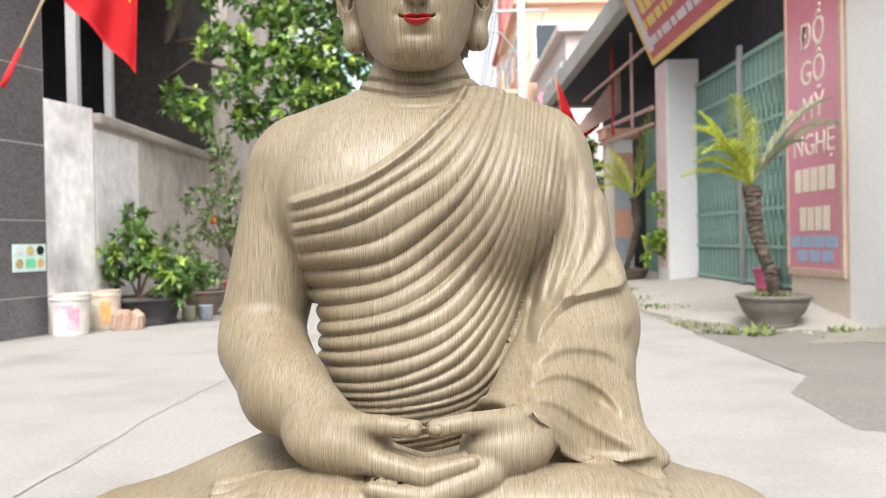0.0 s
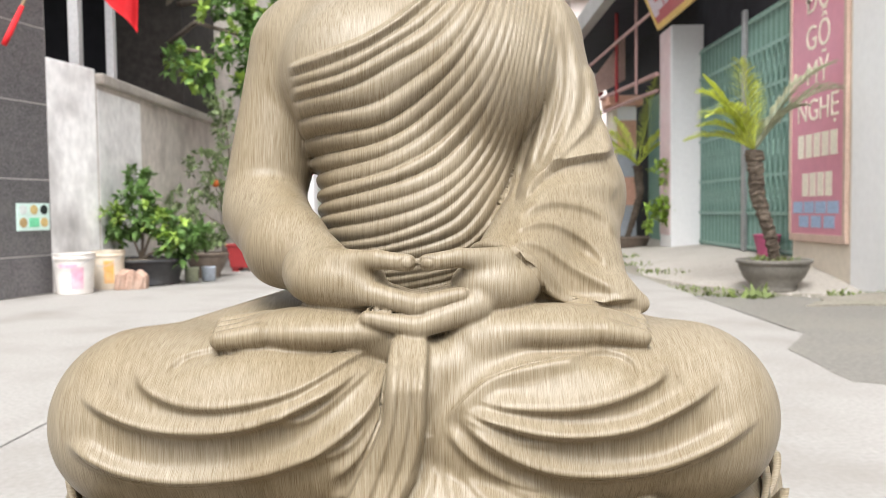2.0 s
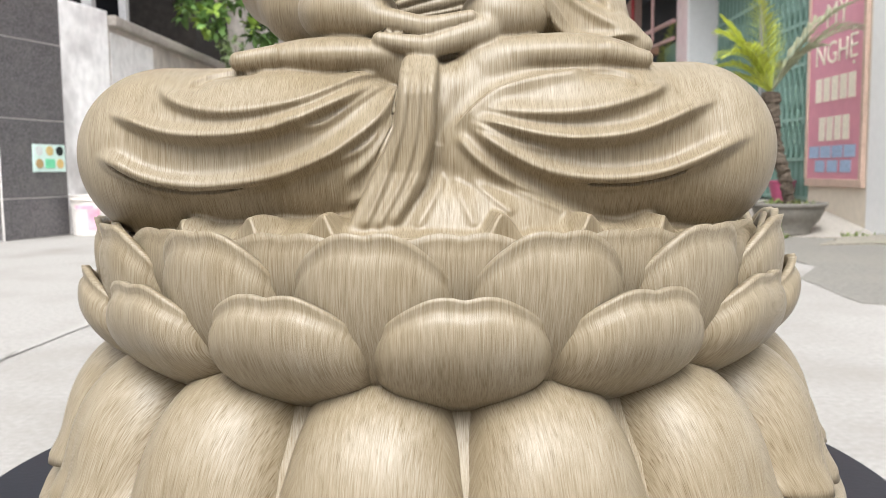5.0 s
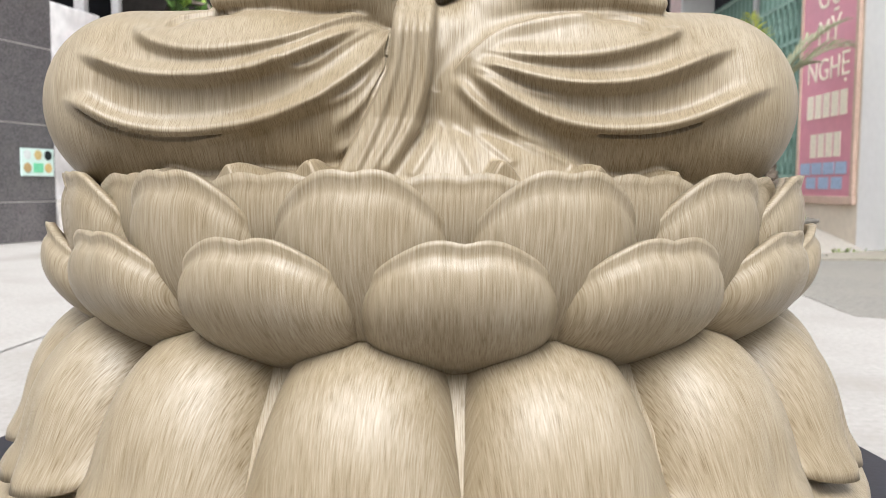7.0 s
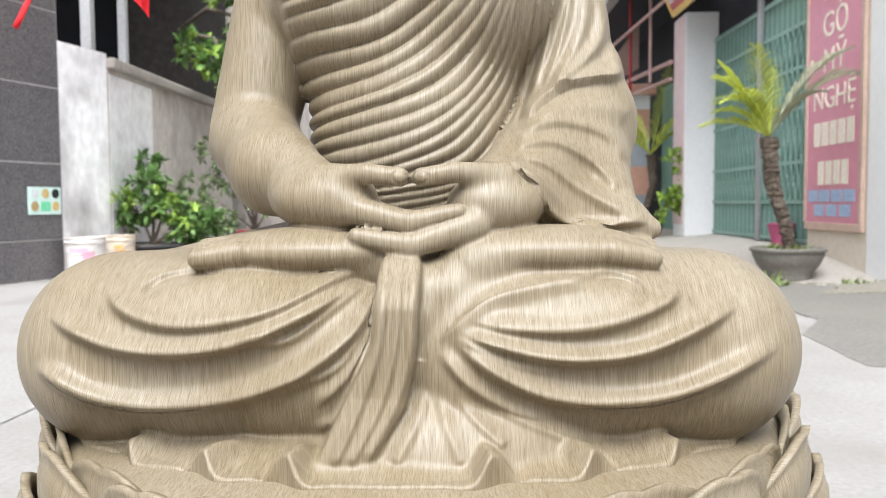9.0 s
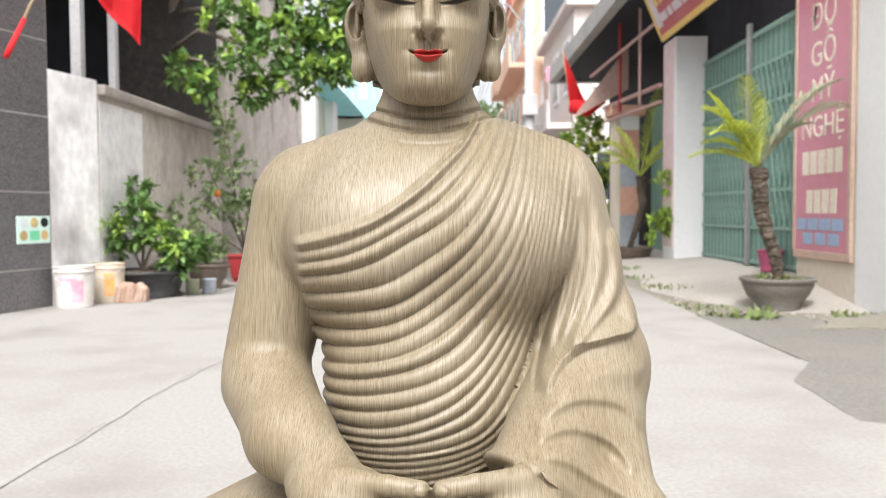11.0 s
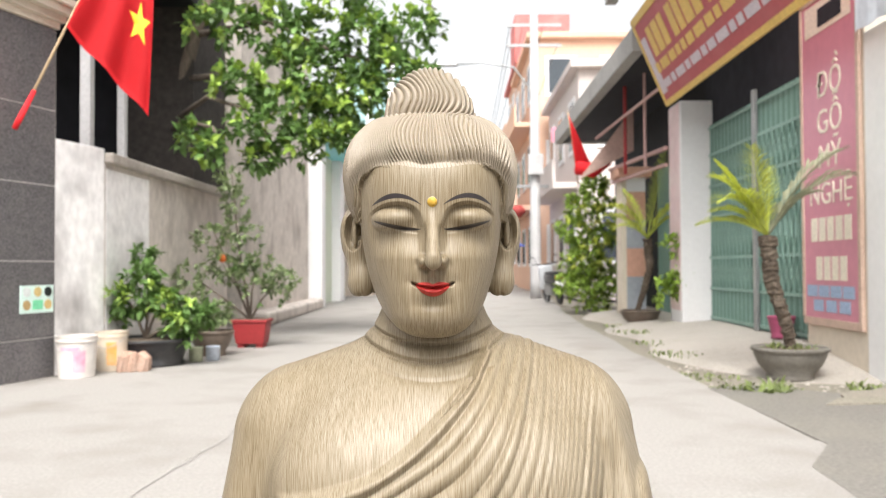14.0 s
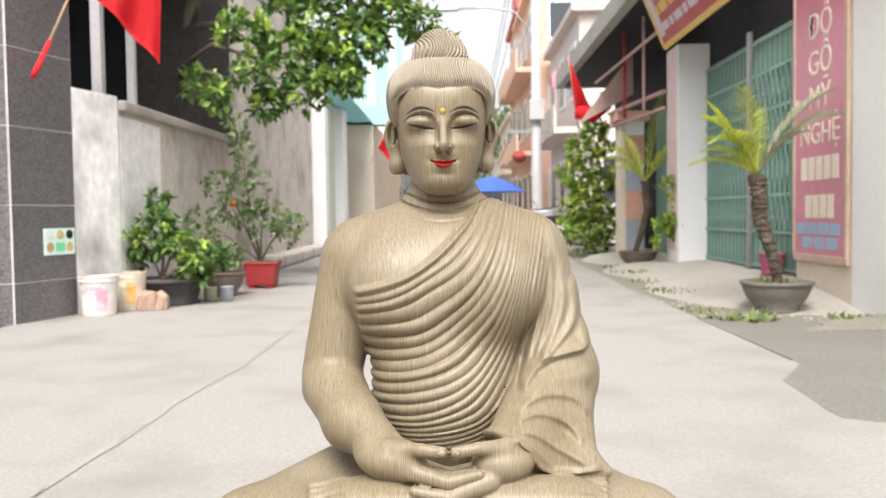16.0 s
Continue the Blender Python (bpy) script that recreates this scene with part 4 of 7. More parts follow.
def lotus():
    base = empty("lotus_pedestal", Matrix.Translation(AXIS + Vector((0.007, 0, 0))) @ pose(0, 0, 0, 0, 0, 4.1))
    tagged(base, "round double lotus pedestal in tan wood-effect paint", "pedestal")
    core = lathe([(0.10, 0.292), (0.298, 0.292), (0.3035, 0.297), (0.3045, 0.318), (0.301, 0.326), (0.282, 0.333), (0.270, 0.352), (0.253, 0.386),
                  (0.222, 0.424), (0.210, 0.440), (0.243, 0.460), (0.2445, 0.487), (0.2440, 0.5015), (0.236, 0.5045), (0.0, 0.5045)], 128)
    part("core", core, M_STATUE, base, smooth=True)
    n = 16
    p = 2 * math.pi / n
    rows = (
        ("petal", n, 0.0, cup_petal(p, 0.4100, 0.4835, 0.4560, 0.205, 0.0665, 0.46, 0.014, 0.0034, 3.6, 0.66), 34, 28, 0.005),
        ("petal", n, 0.5, cup_petal(p, 0.4240, 0.5150, 0.4780, 0.2215, 0.0400, 0.66, 0.004, 0.0030, 2.8, 0.66), 34, 24, 0.005),
        ("back_petal", n, 0.0, cup_petal(p, 0.465, 0.5135, 0.4975, 0.238, 0.0100, 0.2, 0.0, 0.0018), 16, 10, 0.004),
        ("falling_petal", n, 0.5, fall_petal(p, 0.168, 0.2850, 0.418, 0.328, 0.0460, 0.0090), 34, 28, 0.006),
        ("under_petal", n, 0.0, fall_petal(p, 0.18, 0.2800, 0.390, 0.3190, 0.005, 0.003), 18, 14, 0.005),
    )
    for name, count, shift, fn, nu, nv, thick in rows:
        me = grid_part_mesh(name, fn, nu, nv, thick, M_STATUE)
        for i in range(count):
            ob = new(name, me)
            ob.parent = base
            ob.rotation_euler = (0, 0, 2 * math.pi * (i + shift) / count)
    return base


lotus()

stand = empty("display_stand", Matrix.Translation(AXIS))
tagged(stand, "round black display stand under the lotus pedestal", "stand")
part("top_disc", bevelled(lathe([(0.0, 0.262), (0.372, 0.262), (0.372, 0.2905), (0.0, 0.2905)], 96), 0.004), M_BLACK, stand, smooth=False)
part("drum", lathe([(0.30, 0.0), (0.33, 0.004), (0.335, 0.262), (0.0, 0.262)], 64), M_BLACK, stand, smooth=False)


# ---- ground ----
def kerb_x(y):
    """The street's eastern edge."""
    return 1.93 + 0.012 * max(0, y - 5) + 0.0035 * max(0, y - 9) ** 2 * (y < 30) + (1.6 if y >= 30 else 0)


bm = bmesh.new()
vs = [bm.verts.new((x, y, -0.065)) for x, y in ((-300, -60), (300, -60), (300, 900), (-300, 900))]
bm.faces.new(vs)
tagged(part("ground", bm, M_DIRT), "bare packed earth beyond the street edge", "ground", kind="structure")

rng = random.Random(5)
bm = bmesh.new()
left, right = [], []
for i in range(60):
    y = -12 + i * 0.75 if i < 44 else 21 + (i - 44) * 12
    left.append((-3.75, y))
    right.append((min(kerb_x(max(y, 5.0)), 3.4) + rng.uniform(-0.03, 0.03) if y > 4.2 else 7.0, y))
outline = right + left[::-1]
slab(bm, outline, -0.064, 0.0)
bmesh.ops.triangulate(bm, faces=[f for f in bm.faces if len(f.verts) > 4])
tagged(part("road", bm, M_ROAD), "pale worn concrete village street with hairline cracks", "road", kind="structure")


def crack(points, w, seed, mat=None, lift=0.004):
    r = random.Random(seed)
    bm = bmesh.new()
    pts = []
    for (x0, y0), (x1, y1) in zip(points, points[1:]):
        for k in range(7):
            t = k / 7
            pts.append((x0 + (x1 - x0) * t + r.uniform(-0.008, 0.008), y0 + (y1 - y0) * t))
    a = [bm.verts.new((x - w * r.uniform(0.2, 1.3), y, lift)) for x, y in pts]
    b = [bm.verts.new((x + w * r.uniform(0.2, 1.3), y, lift)) for x, y in pts]
    for i in range(len(pts) - 1):
        bm.faces.new([a[i], b[i], b[i + 1], a[i + 1]])
    return part("trim", bm, mat or M_CRACK)


M_CRACK = material("worn_joint", (0.298, 0.281, 0.261), 0.95, grain=60, vary=0.10, blotch=3, stain=0.0, bump=0.2)
tagged(crack([(-1.36, 0.5), (-1.35, 2.3), (-1.33, 3.7), (-1.27, 4.4), (-1.27, 5.6), (-1.33, 7.2), (-1.35, 11)], 0.016, 1), "worn expansion joint along the concrete street", "road joint", kind="structure")
M_CREVICE = material("dirt_in_crack", (0.14, 0.125, 0.11), 0.95, grain=60, vary=0.25, blotch=3, stain=0.4, bump=0.2)
for k, run in enumerate(([(-1.358, 1.9), (-1.349, 2.45)], [(-1.343, 2.9), (-1.337, 3.2)], [(-1.31, 3.95), (-1.285, 4.3)], [(-1.27, 4.7), (-1.272, 5.7)])):
    tagged(crack(run, 0.0022, 5 + k, M_CREVICE, 0.006), "dark hairline crack in the worn street joint", "road crack", kind="structure")
tagged(crack([(-3.5, 5.2), (-2.2, 5.35), (-1.3, 5.25)], 0.006, 2), "thin crack across the concrete street", "road crack", kind="structure")


def blob_slab(name, outline, z0, z1, mat, label, category, seed=0, rough=0.05):
    r = random.Random(seed)
    pts = []
    for (x0, y0), (x1, y1) in zip(outline, outline[1:] + outline[:1]):
        for k in range(5):
            t = k / 5
            pts.append((x0 + (x1 - x0) * t + r.uniform(-rough, rough), y0 + (y1 - y0) * t + r.uniform(-rough, rough)))
    bm = bmesh.new()
    slab(bm, pts, z0, z1)
    bmesh.ops.triangulate(bm, faces=[f for f in bm.faces if len(f.verts) > 4])
    bmesh.ops.recalc_face_normals(bm, faces=bm.faces)
    return tagged(part(name, bm, mat), label, category, kind="structure")


blob_slab("ground_damp", [(1.95, 6.4), (1.95, 5.4), (1.95, 4.40), (1.80, 4.14), (1.66, 3.92), (1.645, 3.70), (1.625, 3.50), (1.61, 3.32), (1.60, 3.16), (1.85, 3.03), (2.6, 2.6), (4.5, 2.4), (6.0, 5.2), (3.6, 5.35), (3.05, 5.55), (2.9, 6.0), (2.35, 6.5)],
          -0.064, 0.0025, M_WET, "dark damp earth patch on the street's edge", "ground patch", 3, 0.005)
blob_slab("pavement_strip", [(2.5, 5.60), (3.06, 5.58), (5.5, 5.7), (5.5, 6.4), (3.45, 6.42), (2.82, 6.05)], -0.02, 0.014, M_DIRT, "short strip of broken cement by the wall", "pavement", 4, 0.04)

# cement apron rising from the street to the shop gate
bm = bmesh.new()
NX, NY = 18, 40
vv = {}
for i in range(NX + 1):
    for j in range(NY + 1):
        y = 6.9 + (16.0 - 6.9) * j / NY
        t = i / NX
        x0 = kerb_x(y) + 0.36 + 0.12 * math.sin(y * 1.9) + 0.5 * max(0, 7.9 - y)
        x = x0 + (3.75 - x0) * t
        ramp = min(1, max(0, (y - 6.95) / 1.7))
        z = -0.075 + (0.045 + 0.20 * t ** 0.7) * ramp ** 0.8 * min(1, t * NX / 2) + 0.012 * math.sin(3 * x + 2 * y) * ramp
        vv[i, j] = bm.verts.new((x, y, z))
for i in range(NX):
    for j in range(NY):
        bm.faces.new([vv[i, j], vv[i + 1, j], vv[i + 1, j + 1], vv[i, j + 1]])
tagged(part("pavement_apron", bm, M_APRON, smooth=True), "uneven cement apron rising to the shop gate", "pavement", kind="structure")


# ---- west side: tiled gate pier, fence wall, potted plants ----
def seg(a, b, z=0.0):
    """A frame with its origin at a, x along a to b, y to the left of that way, z up."""
    d = Vector((b[0] - a[0], b[1] - a[1], 0)).normalized()
    m = Matrix.Identity(4)
    m.col[0][:3], m.col[1][:3], m.col[2][:3] = d, (-d.y, d.x, 0), (0, 0, 1)
    m.translation = (a[0], a[1], z)
    return m


def seg_box(name, a, b, z0, z1, t0, t1, mat, parent=None, bevel=0.0):
    length = math.hypot(b[0] - a[0], b[1] - a[1])
    bm = bmesh.new()
    box(bm, (0, t0, z0), (length, t1, z1), None)
    if bevel:
        bevelled(bm, bevel)
    bmesh.ops.transform(bm, matrix=seg(a, b), verts=bm.verts)
    return part(name, bm, mat, parent)


A, B, C = (-3.70, 6.50), (-3.495, 7.20), (-3.335, 7.85)
pier = tagged(seg_box("wall_tiled", (-6.5, 6.504), (-3.71, 6.504), 0, 3.05, 0.0, 0.65, M_GROUT), "pier of the house clad in dark granite tiles", "wall", kind="structure")
seg_box("side_core", A, B, 0.0, 3.05, -0.0005, 0.5, M_GROUT, pier)
JOINTS = (0.0, 0.345, 1.005, 1.665, 2.325, 3.05)
for z0, z1 in zip(JOINTS, JOINTS[1:]):
    bm = bmesh.new()
    box(bm, (0.003, -0.004, z0 + 0.0045), (0.7220, 0.011, z1 - 0.0045))
    bmesh.ops.transform(bm, matrix=seg(A, B), verts=bm.verts)
    part("tile", bm, M_GRANITE, pier)
    for k in range(3):
        bm = bmesh.new()
        box(bm, (-3.712 - 0.62 * (k + 1) + 0.004, 6.500, z0 + 0.004), (-3.712 - 0.62 * k - 0.004, 6.519, z1 - 0.004))
        part("tile", bm, M_GRANITE, pier)
# moulded cap
bm = bmesh.new()
for o, z0, z1 in ((0.03, 3.052, 3.11), (0.08, 3.11, 3.17), (0.16, 3.17, 3.24), (0.20, 3.24, 3.30)):
    slab(bm, [(-6.5, 6.5 - o), (-3.70 + o * 0.9, 6.5 - o), (-3.495 + o, 7.20 + o * 0.4), (-6.5, 7.20 + o * 0.4)], z0, z1)
part("cap", bm, M_CREAM, pier, "cream moulded cap")

M_PLATE = material("glazed_plate", (0.62, 0.78, 0.72), 0.3, grain=60, vary=0.03, stain=0.0, bump=0.0)
plate = tagged(empty("wall_plate"), "pale green notice plate with six round emblems on the tiled pier", "notice")
bm = bmesh.new()
box(bm, (0.335, -0.014, 0.565), (0.700, -0.0045, 0.800))
bmesh.ops.transform(bm, matrix=seg(A, B), verts=bm.verts)
part("panel", bm, M_PLATE, plate)
spots = ((0.40, 0.745, (0.62, 0.66, 0.64)), (0.52, 0.745, (0.55, 0.42, 0.18)), (0.635, 0.745, (0.015, 0.02, 0.02)),
         (0.40, 0.635, (0.42, 0.30, 0.14)), (0.52, 0.635, (0.18, 0.60, 0.34)), (0.635, 0.635, (0.60, 0.43, 0.18)))
for k, (px_, pz_, c) in enumerate(spots):
    bm = bmesh.new()
    if k == 4:
        box(bm, (px_ - 0.055, -0.018, pz_ - 0.04), (px_ + 0.055, -0.0145, pz_ + 0.04))
    else:
        bmesh.ops.create_cone(bm, cap_ends=True, segments=16, radius1=0.042, radius2=0.042, depth=0.0035, matrix=Matrix.Translation((px_, -0.0163, pz_)) @ pose(0, 0, 0, 90))
    bmesh.ops.transform(bm, matrix=seg(A, B), verts=bm.verts)
    part("emblem", bm, material("emblem_paint", c, 0.4, bump=0, stain=0.0), plate)

# grey concrete pier and fence wall with its coping
grey = tagged(seg_box("wall_pier", B, C, 0, 2.09, 0.0, 0.45, M_STUCCO, bevel=0.012), "weathered grey cement gate pier with streaks", "wall", kind="structure")
fence = tagged(seg_box("wall_fence", (-3.34, 7.86), (-3.30, 11.95), 0, 1.95, 0.0, 0.16, M_STUCCO2), "stained cement fence wall with a sloping coping", "wall", kind="structure")
seg_box("limewash", (-3.335, 7.87), (-3.325, 8.95), 0.0, 1.90, -0.005, 0.001, M_STUCCO, fence)
seg_box("coping", (-3.29, 7.86), (-3.25, 11.95), 1.95, 2.055, -0.03, 0.30, M_COPING, fence, 0.02)

# open shed behind the fence; near-black colour stands in for its shade
shed = tagged(box_part("wall_shed", (-9.0, 12.0, 0), (-3.9, 12.2, 6.2), M_SHADE), "open shed behind the fence wall, its shade painted near-black", "shed", kind="structure")
box_part("side_wall", (-9.2, 7.2, 0), (-9.0, 12.2, 6.2), M_SHADE, shed)
box_part("shed_roof", (-9.2, 7.4, 4.6), (-3.55, 12.2, 4.75), M_SHADE, shed)
box_part("shed_floor", (-9.0, 7.2, -0.06), (-3.55, 12.0, 0.02), M_SHADE, shed)
M_POST = material("grey_painted_post", (0.42, 0.41, 0.41), 0.6, grain=30, vary=0.1, blotch=3, stain=0.3, bump=0.1)
for x, y, w in ((-3.78, 8.45, 0.055), (-3.74, 9.25, 0.045)):
    bm = bmesh.new()
    box(bm, (x - w, y - w, 0), (x + w, y + w, 4.6))
    part("post", bevelled(bm, 0.01), M_POST, shed)
M_OLDWALL = material("dark_old_wall", (0.045, 0.038, 0.034), 0.95, grain=12, vary=0.3, blotch=0.9, stain=0.7, stain_color=(0.02, 0.018, 0.016), bump=0.4)
tagged(box_part("wall_old", (-4.6, 11.4, 0), (-3.62, 13.0, 7.5), M_OLDWALL), "dark old house wall behind the fence", "wall", kind="structure")
side = tagged(box_part("wall_house", (-7.5, 13.0, 0), (-3.36, 19.0, 5.6), M_STUCCO2), "tall rain-stained house wall along the street", "wall", kind="structure")
bm = bmesh.new()
slab(bm, [(-3.36, 13.0), (-2.95, 13.2), (-3.0, 19.0), (-3.36, 19.0)], 0.0, 0.22)
part("plinth", bevelled(bm, 0.05), M_STUCCO2, side)

M_TEAL = material("teal_sheet", (0.30, 0.48, 0.48), 0.5, grain=10, vary=0.08, blotch=1, stain=0.3, stain_color=(0.45, 0.52, 0.52), bump=0.05)
M_PALEGREEN = material("pale_green_shutter", (0.55, 0.60, 0.48), 0.6, grain=12, vary=0.05, stain=0.2, bump=0.05)
shop = tagged(empty("white_shophouse"), "white shophouse with pale green shutters and teal sheet awning", "house")
box_part("pilaster", (-3.9, 19.05, 0), (-3.05, 19.6, 4.1), M_WHITE, shop, 0.02)
box_part("shutter", (-3.75, 19.6, 0), (-3.35, 22.6, 3.9), M_PALEGREEN, shop)
box_part("pilaster", (-3.9, 22.6, 0), (-3.10, 23.4, 3.9), M_WHITE, shop, 0.02)
# solid near-black box puts the doorway's shade into its colour
box_part("doorway", (-6, 23.4, 0), (-3.6, 27.0, 3.2), M_SHADE, shop)
box_part("wall", (-7.0, 27.0, 0), (-2.7, 40.0, 4.0), M_CREAM, shop)
bm = bmesh.new()
va = [bm.verts.new((-4.4, 19.2 + i * 0.12, 4.0 + 0.035 * (i % 2))) for i in range(79)]
vb = [bm.verts.new((-2.7, 19.2 + i * 0.12, 3.96 + 0.035 * (i % 2))) for i in range(79)]
for i in range(78):
    bm.faces.new([va[i], vb[i], vb[i + 1], va[i + 1]])
bmesh.ops.solidify(bm, geom=bm.faces[:], thickness=0.012)
part("awning", bm, M_TEAL, shop)
for i in range(8):
    bm = bmesh.new()
    x0 = -3.6 + 0.24 * i
    box(bm, (x0, 27.3, 4.55), (x0 + 0.215, 27.36, 8.0))
    part("panel", bm, M_TEAL if i % 3 else M_WHITE, shop)
box_part("lintel", (-3.7, 27.0, 3.9), (-1.65, 27.8, 4.55), M_TEAL, shop)


# ---- flags ----
M_FLAG = fabric("red_flag_cloth", (0.62, 0.012, 0.018), 0.75)
M_STAR = fabric("yellow_star_cloth", (0.80, 0.52, 0.03), 0.75)
M_STICK = material("bare_stick", (0.45, 0.33, 0.20), 0.7, grain=60, vary=0.2, bump=0.2)


def flag(foot, head, corners, star, label, seed=0, folds=3.0, depth=0.05):
    """A hanging flag: a stick from foot to head, cloth between four corners (stick top, stick low, far low, far top)."""
    ob = tagged(empty("flag"), label, "flag", group="street flags")
    bm = tube(bmesh.new(), [foot, (Vector(foot) + Vector(head)) / 2, head], [0.012, 0.011, 0.009], 8)
    part("pole", bm, M_STICK, ob, smooth=True)
    a, b, c, d = (Vector(p) for p in corners)
    nrm = (b - a).cross(d - a).normalized()
    bm = bmesh.new()
    nu, nv = 26, 16
    g = [[bm.verts.new((a * (1 - u) * (1 - v) + d * u * (1 - v) + b * (1 - u) * v + c * u * v)
                       + nrm * depth * math.sin(folds * 2 * math.pi * u + 1.5 * v + seed) * (0.25 + v * 0.75))
          for v in (j / nv for j in range(nv + 1))] for u in (i / nu for i in range(nu + 1))]
    for i in range(nu):
        for j in range(nv):
            bm.faces.new([g[i][j], g[i + 1][j], g[i + 1][j + 1], g[i][j + 1]])
    bmesh.ops.solidify(bm, geom=bm.faces[:], thickness=0.003)
    part("cloth", bm, M_FLAG, ob, smooth=True)
    if star:
        cu, cv, r = star
        bm = bmesh.new()
        for off in (0.006, -0.009):
            pts = []
            for k in range(10):
                t = math.pi / 2 + k * math.pi / 5
                rr = r if k % 2 == 0 else r * 0.42
                u, v = cu + rr * math.cos(t), cv - rr * math.sin(t)
                p = (a * (1 - u) * (1 - v) + d * u * (1 - v) + b * (1 - u) * v + c * u * v) + nrm * (depth * math.sin(folds * 2 * math.pi * u + 1.5 * v + seed) * (0.25 + v * 0.75) + off)
                pts.append(bm.verts.new(p))
            ctr = bm.verts.new(sum((p.co for p in pts), Vector()) / 10)
            for k in range(10):
                bm.faces.new([pts[k], pts[(k + 1) % 10], ctr])
        part("star", bm, M_STAR, ob, "yellow five-pointed star")
    return ob


fl = flag((-3.50, 6.62, 2.16), (-3.02, 7.02, 3.62), [(-3.02, 7.02, 3.62), (-3.24, 6.86, 2.96), (-2.66, 7.16, 2.27), (-2.62, 7.2, 3.55)],
          (0.80, 0.42, 0.17), "red flag with a yellow star on a slanting stick", 0.4, 2.2, 0.045)
bm = tube(bmesh.new(), [(-3.535, 6.60, 2.07), (-3.50, 6.62, 2.16), (-3.42, 6.69, 2.40)], [0.022, 0.024, 0.018], 8)
part("grip", bm, M_FLAG, fl, "red cloth wrapped round the stick", smooth=True)
flag((-2.62, 24.9, 2.45), (-1.95, 25, 3.75), [(-1.95, 25, 3.7), (-2.35, 25, 2.95), (-1.70, 25, 2.2), (-1.55, 25, 3.4)], (0.7, 0.5, 0.2), "small red flag with a yellow star by the doorway", 1.2, 1.5, 0.06)


# ---- plants ----
def leaf_material(name, color, vary=0.35):
    m = material(name, color, 0.5, grain=8, vary=0.2, blotch=2, stain=0.0, bump=0.0, spec=0.35, island=vary)
    b = m.node_tree.nodes["Principled BSDF"]
    n, l = m.node_tree.nodes, m.node_tree.links
    thin, both = n.new("ShaderNodeBsdfTranslucent"), n.new("ShaderNodeMixShader")
    both.inputs[0].default_value = 0.35
    l.new(b.inputs["Base Color"].links[0].from_socket, thin.inputs["Color"])
    l.new(b.outputs[0], both.inputs[1])
    l.new(thin.outputs[0], both.inputs[2])
    l.new(both.outputs[0], n["Material Output"].inputs["Surface"])
    return m


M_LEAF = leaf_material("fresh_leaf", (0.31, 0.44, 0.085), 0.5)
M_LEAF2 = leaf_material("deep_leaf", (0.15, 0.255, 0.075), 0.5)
M_LEAF3 = leaf_material("grey_green_leaf", (0.22, 0.28, 0.13), 0.45)
M_YELLOW = leaf_material("yellow_green_frond", (0.58, 0.64, 0.12), 0.3)
M_DRYFROND = leaf_material("dry_grey_frond", (0.36, 0.37, 0.25), 0.3)
M_BARK = material("grey_bark", (0.15, 0.12, 0.095), 0.95, grain=25, vary=0.3, blotch=4, stain=0.4, bump=0.6, stretch=(1, 1, 0.3))
M_SOIL = material("pot_soil", (0.12, 0.09, 0.065), 1.0, grain=40, vary=0.4, bump=0.6)


def add_leaf(vs, fs, p, way, up, length, width):
    """One bent, pointed leaf of six triangles."""
    way, up = way.normalized(), up.normalized()
    side = way.cross(up).normalized()
    up = side.cross(way)
    n = len(vs)
    rows = ((0.0, 0.03, 0.0), (0.35, 0.5, 0.06), (0.7, 0.38, 0.02), (1.0, 0.0, -0.14))
    for t, w, h in rows[:3]:
        c = p + way * length * t + up * length * h
        vs += [c - side * width * w, c + side * width * w]
    vs.append(p + way * length + up * length * rows[3][2])
    fs += [(n, n + 1, n + 3, n + 2), (n + 2, n + 3, n + 5, n + 4), (n + 4, n + 5, n + 6)]


def leaf_part(name, vs, fs, mat, parent, label=""):
    me = bpy.data.meshes.new(name)
    me.from_pydata([tuple(v) for v in vs], [], fs)
    me.materials.append(mat)
    me.polygons.foreach_set("use_smooth", [True] * len(me.polygons))
    ob = new(name, me)
    ob.parent = parent
    return tagged(ob, label) if label else ob


def rand_dir(r, lift=0.2):
    v = Vector((r.gauss(0, 1), r.gauss(0, 1), r.gauss(0, 1) + lift))
    return v.normalized()


def clump(vs, fs, r, centre, radius, count, length, width, squash=0.8):
    """Leaves in tufts inside an uneven ball."""
    tufts = max(3, count // 9)
    for _ in range(tufts):
        d = rand_dir(r)
        c = Vector(centre) + Vector((d.x, d.y, d.z * squash)) * radius * r.uniform(0.25, 1.0) ** 0.6
        for _ in range(count // tufts):
            w = (rand_dir(r, 0.1) + d * 0.7)
            s = r.uniform(0.6, 1.25)
            add_leaf(vs, fs, c + rand_dir(r) * length * 0.25, w, Vector((0, 0, 1)) + rand_dir(r) * 0.5, length * s, width * s)


def pot_bowl(name, x, y, z, r, h, mat, label, category="pot", foot=0.62, group=""):
    ob = tagged(empty(name, Matrix.Translation((x, y, z))), label, category, group=group)
    prof = [(0.0, 0.0), (r * foot, 0.0), (r * foot * 1.02, h * 0.10), (r * foot * 0.96, h * 0.16), (r * 0.80, h * 0.45), (r * 0.93, h * 0.78),
            (r * 0.93, h * 0.86), (r * 1.0, h * 0.90), (r * 1.0, h * 0.985), (r * 0.985, h), (r * 0.90, h), (r * 0.88, h * 0.90), (0.0, h * 0.90)]
    part("bowl", lathe(prof, 40, 0.006), mat, ob, smooth=True)
    part("soil", lathe([(0, h * 0.90), (r * 0.885, h * 0.905), (r * 0.5, h * 0.955), (0, h * 0.97)], 24, 0.03), M_SOIL, ob, smooth=True)
    return ob


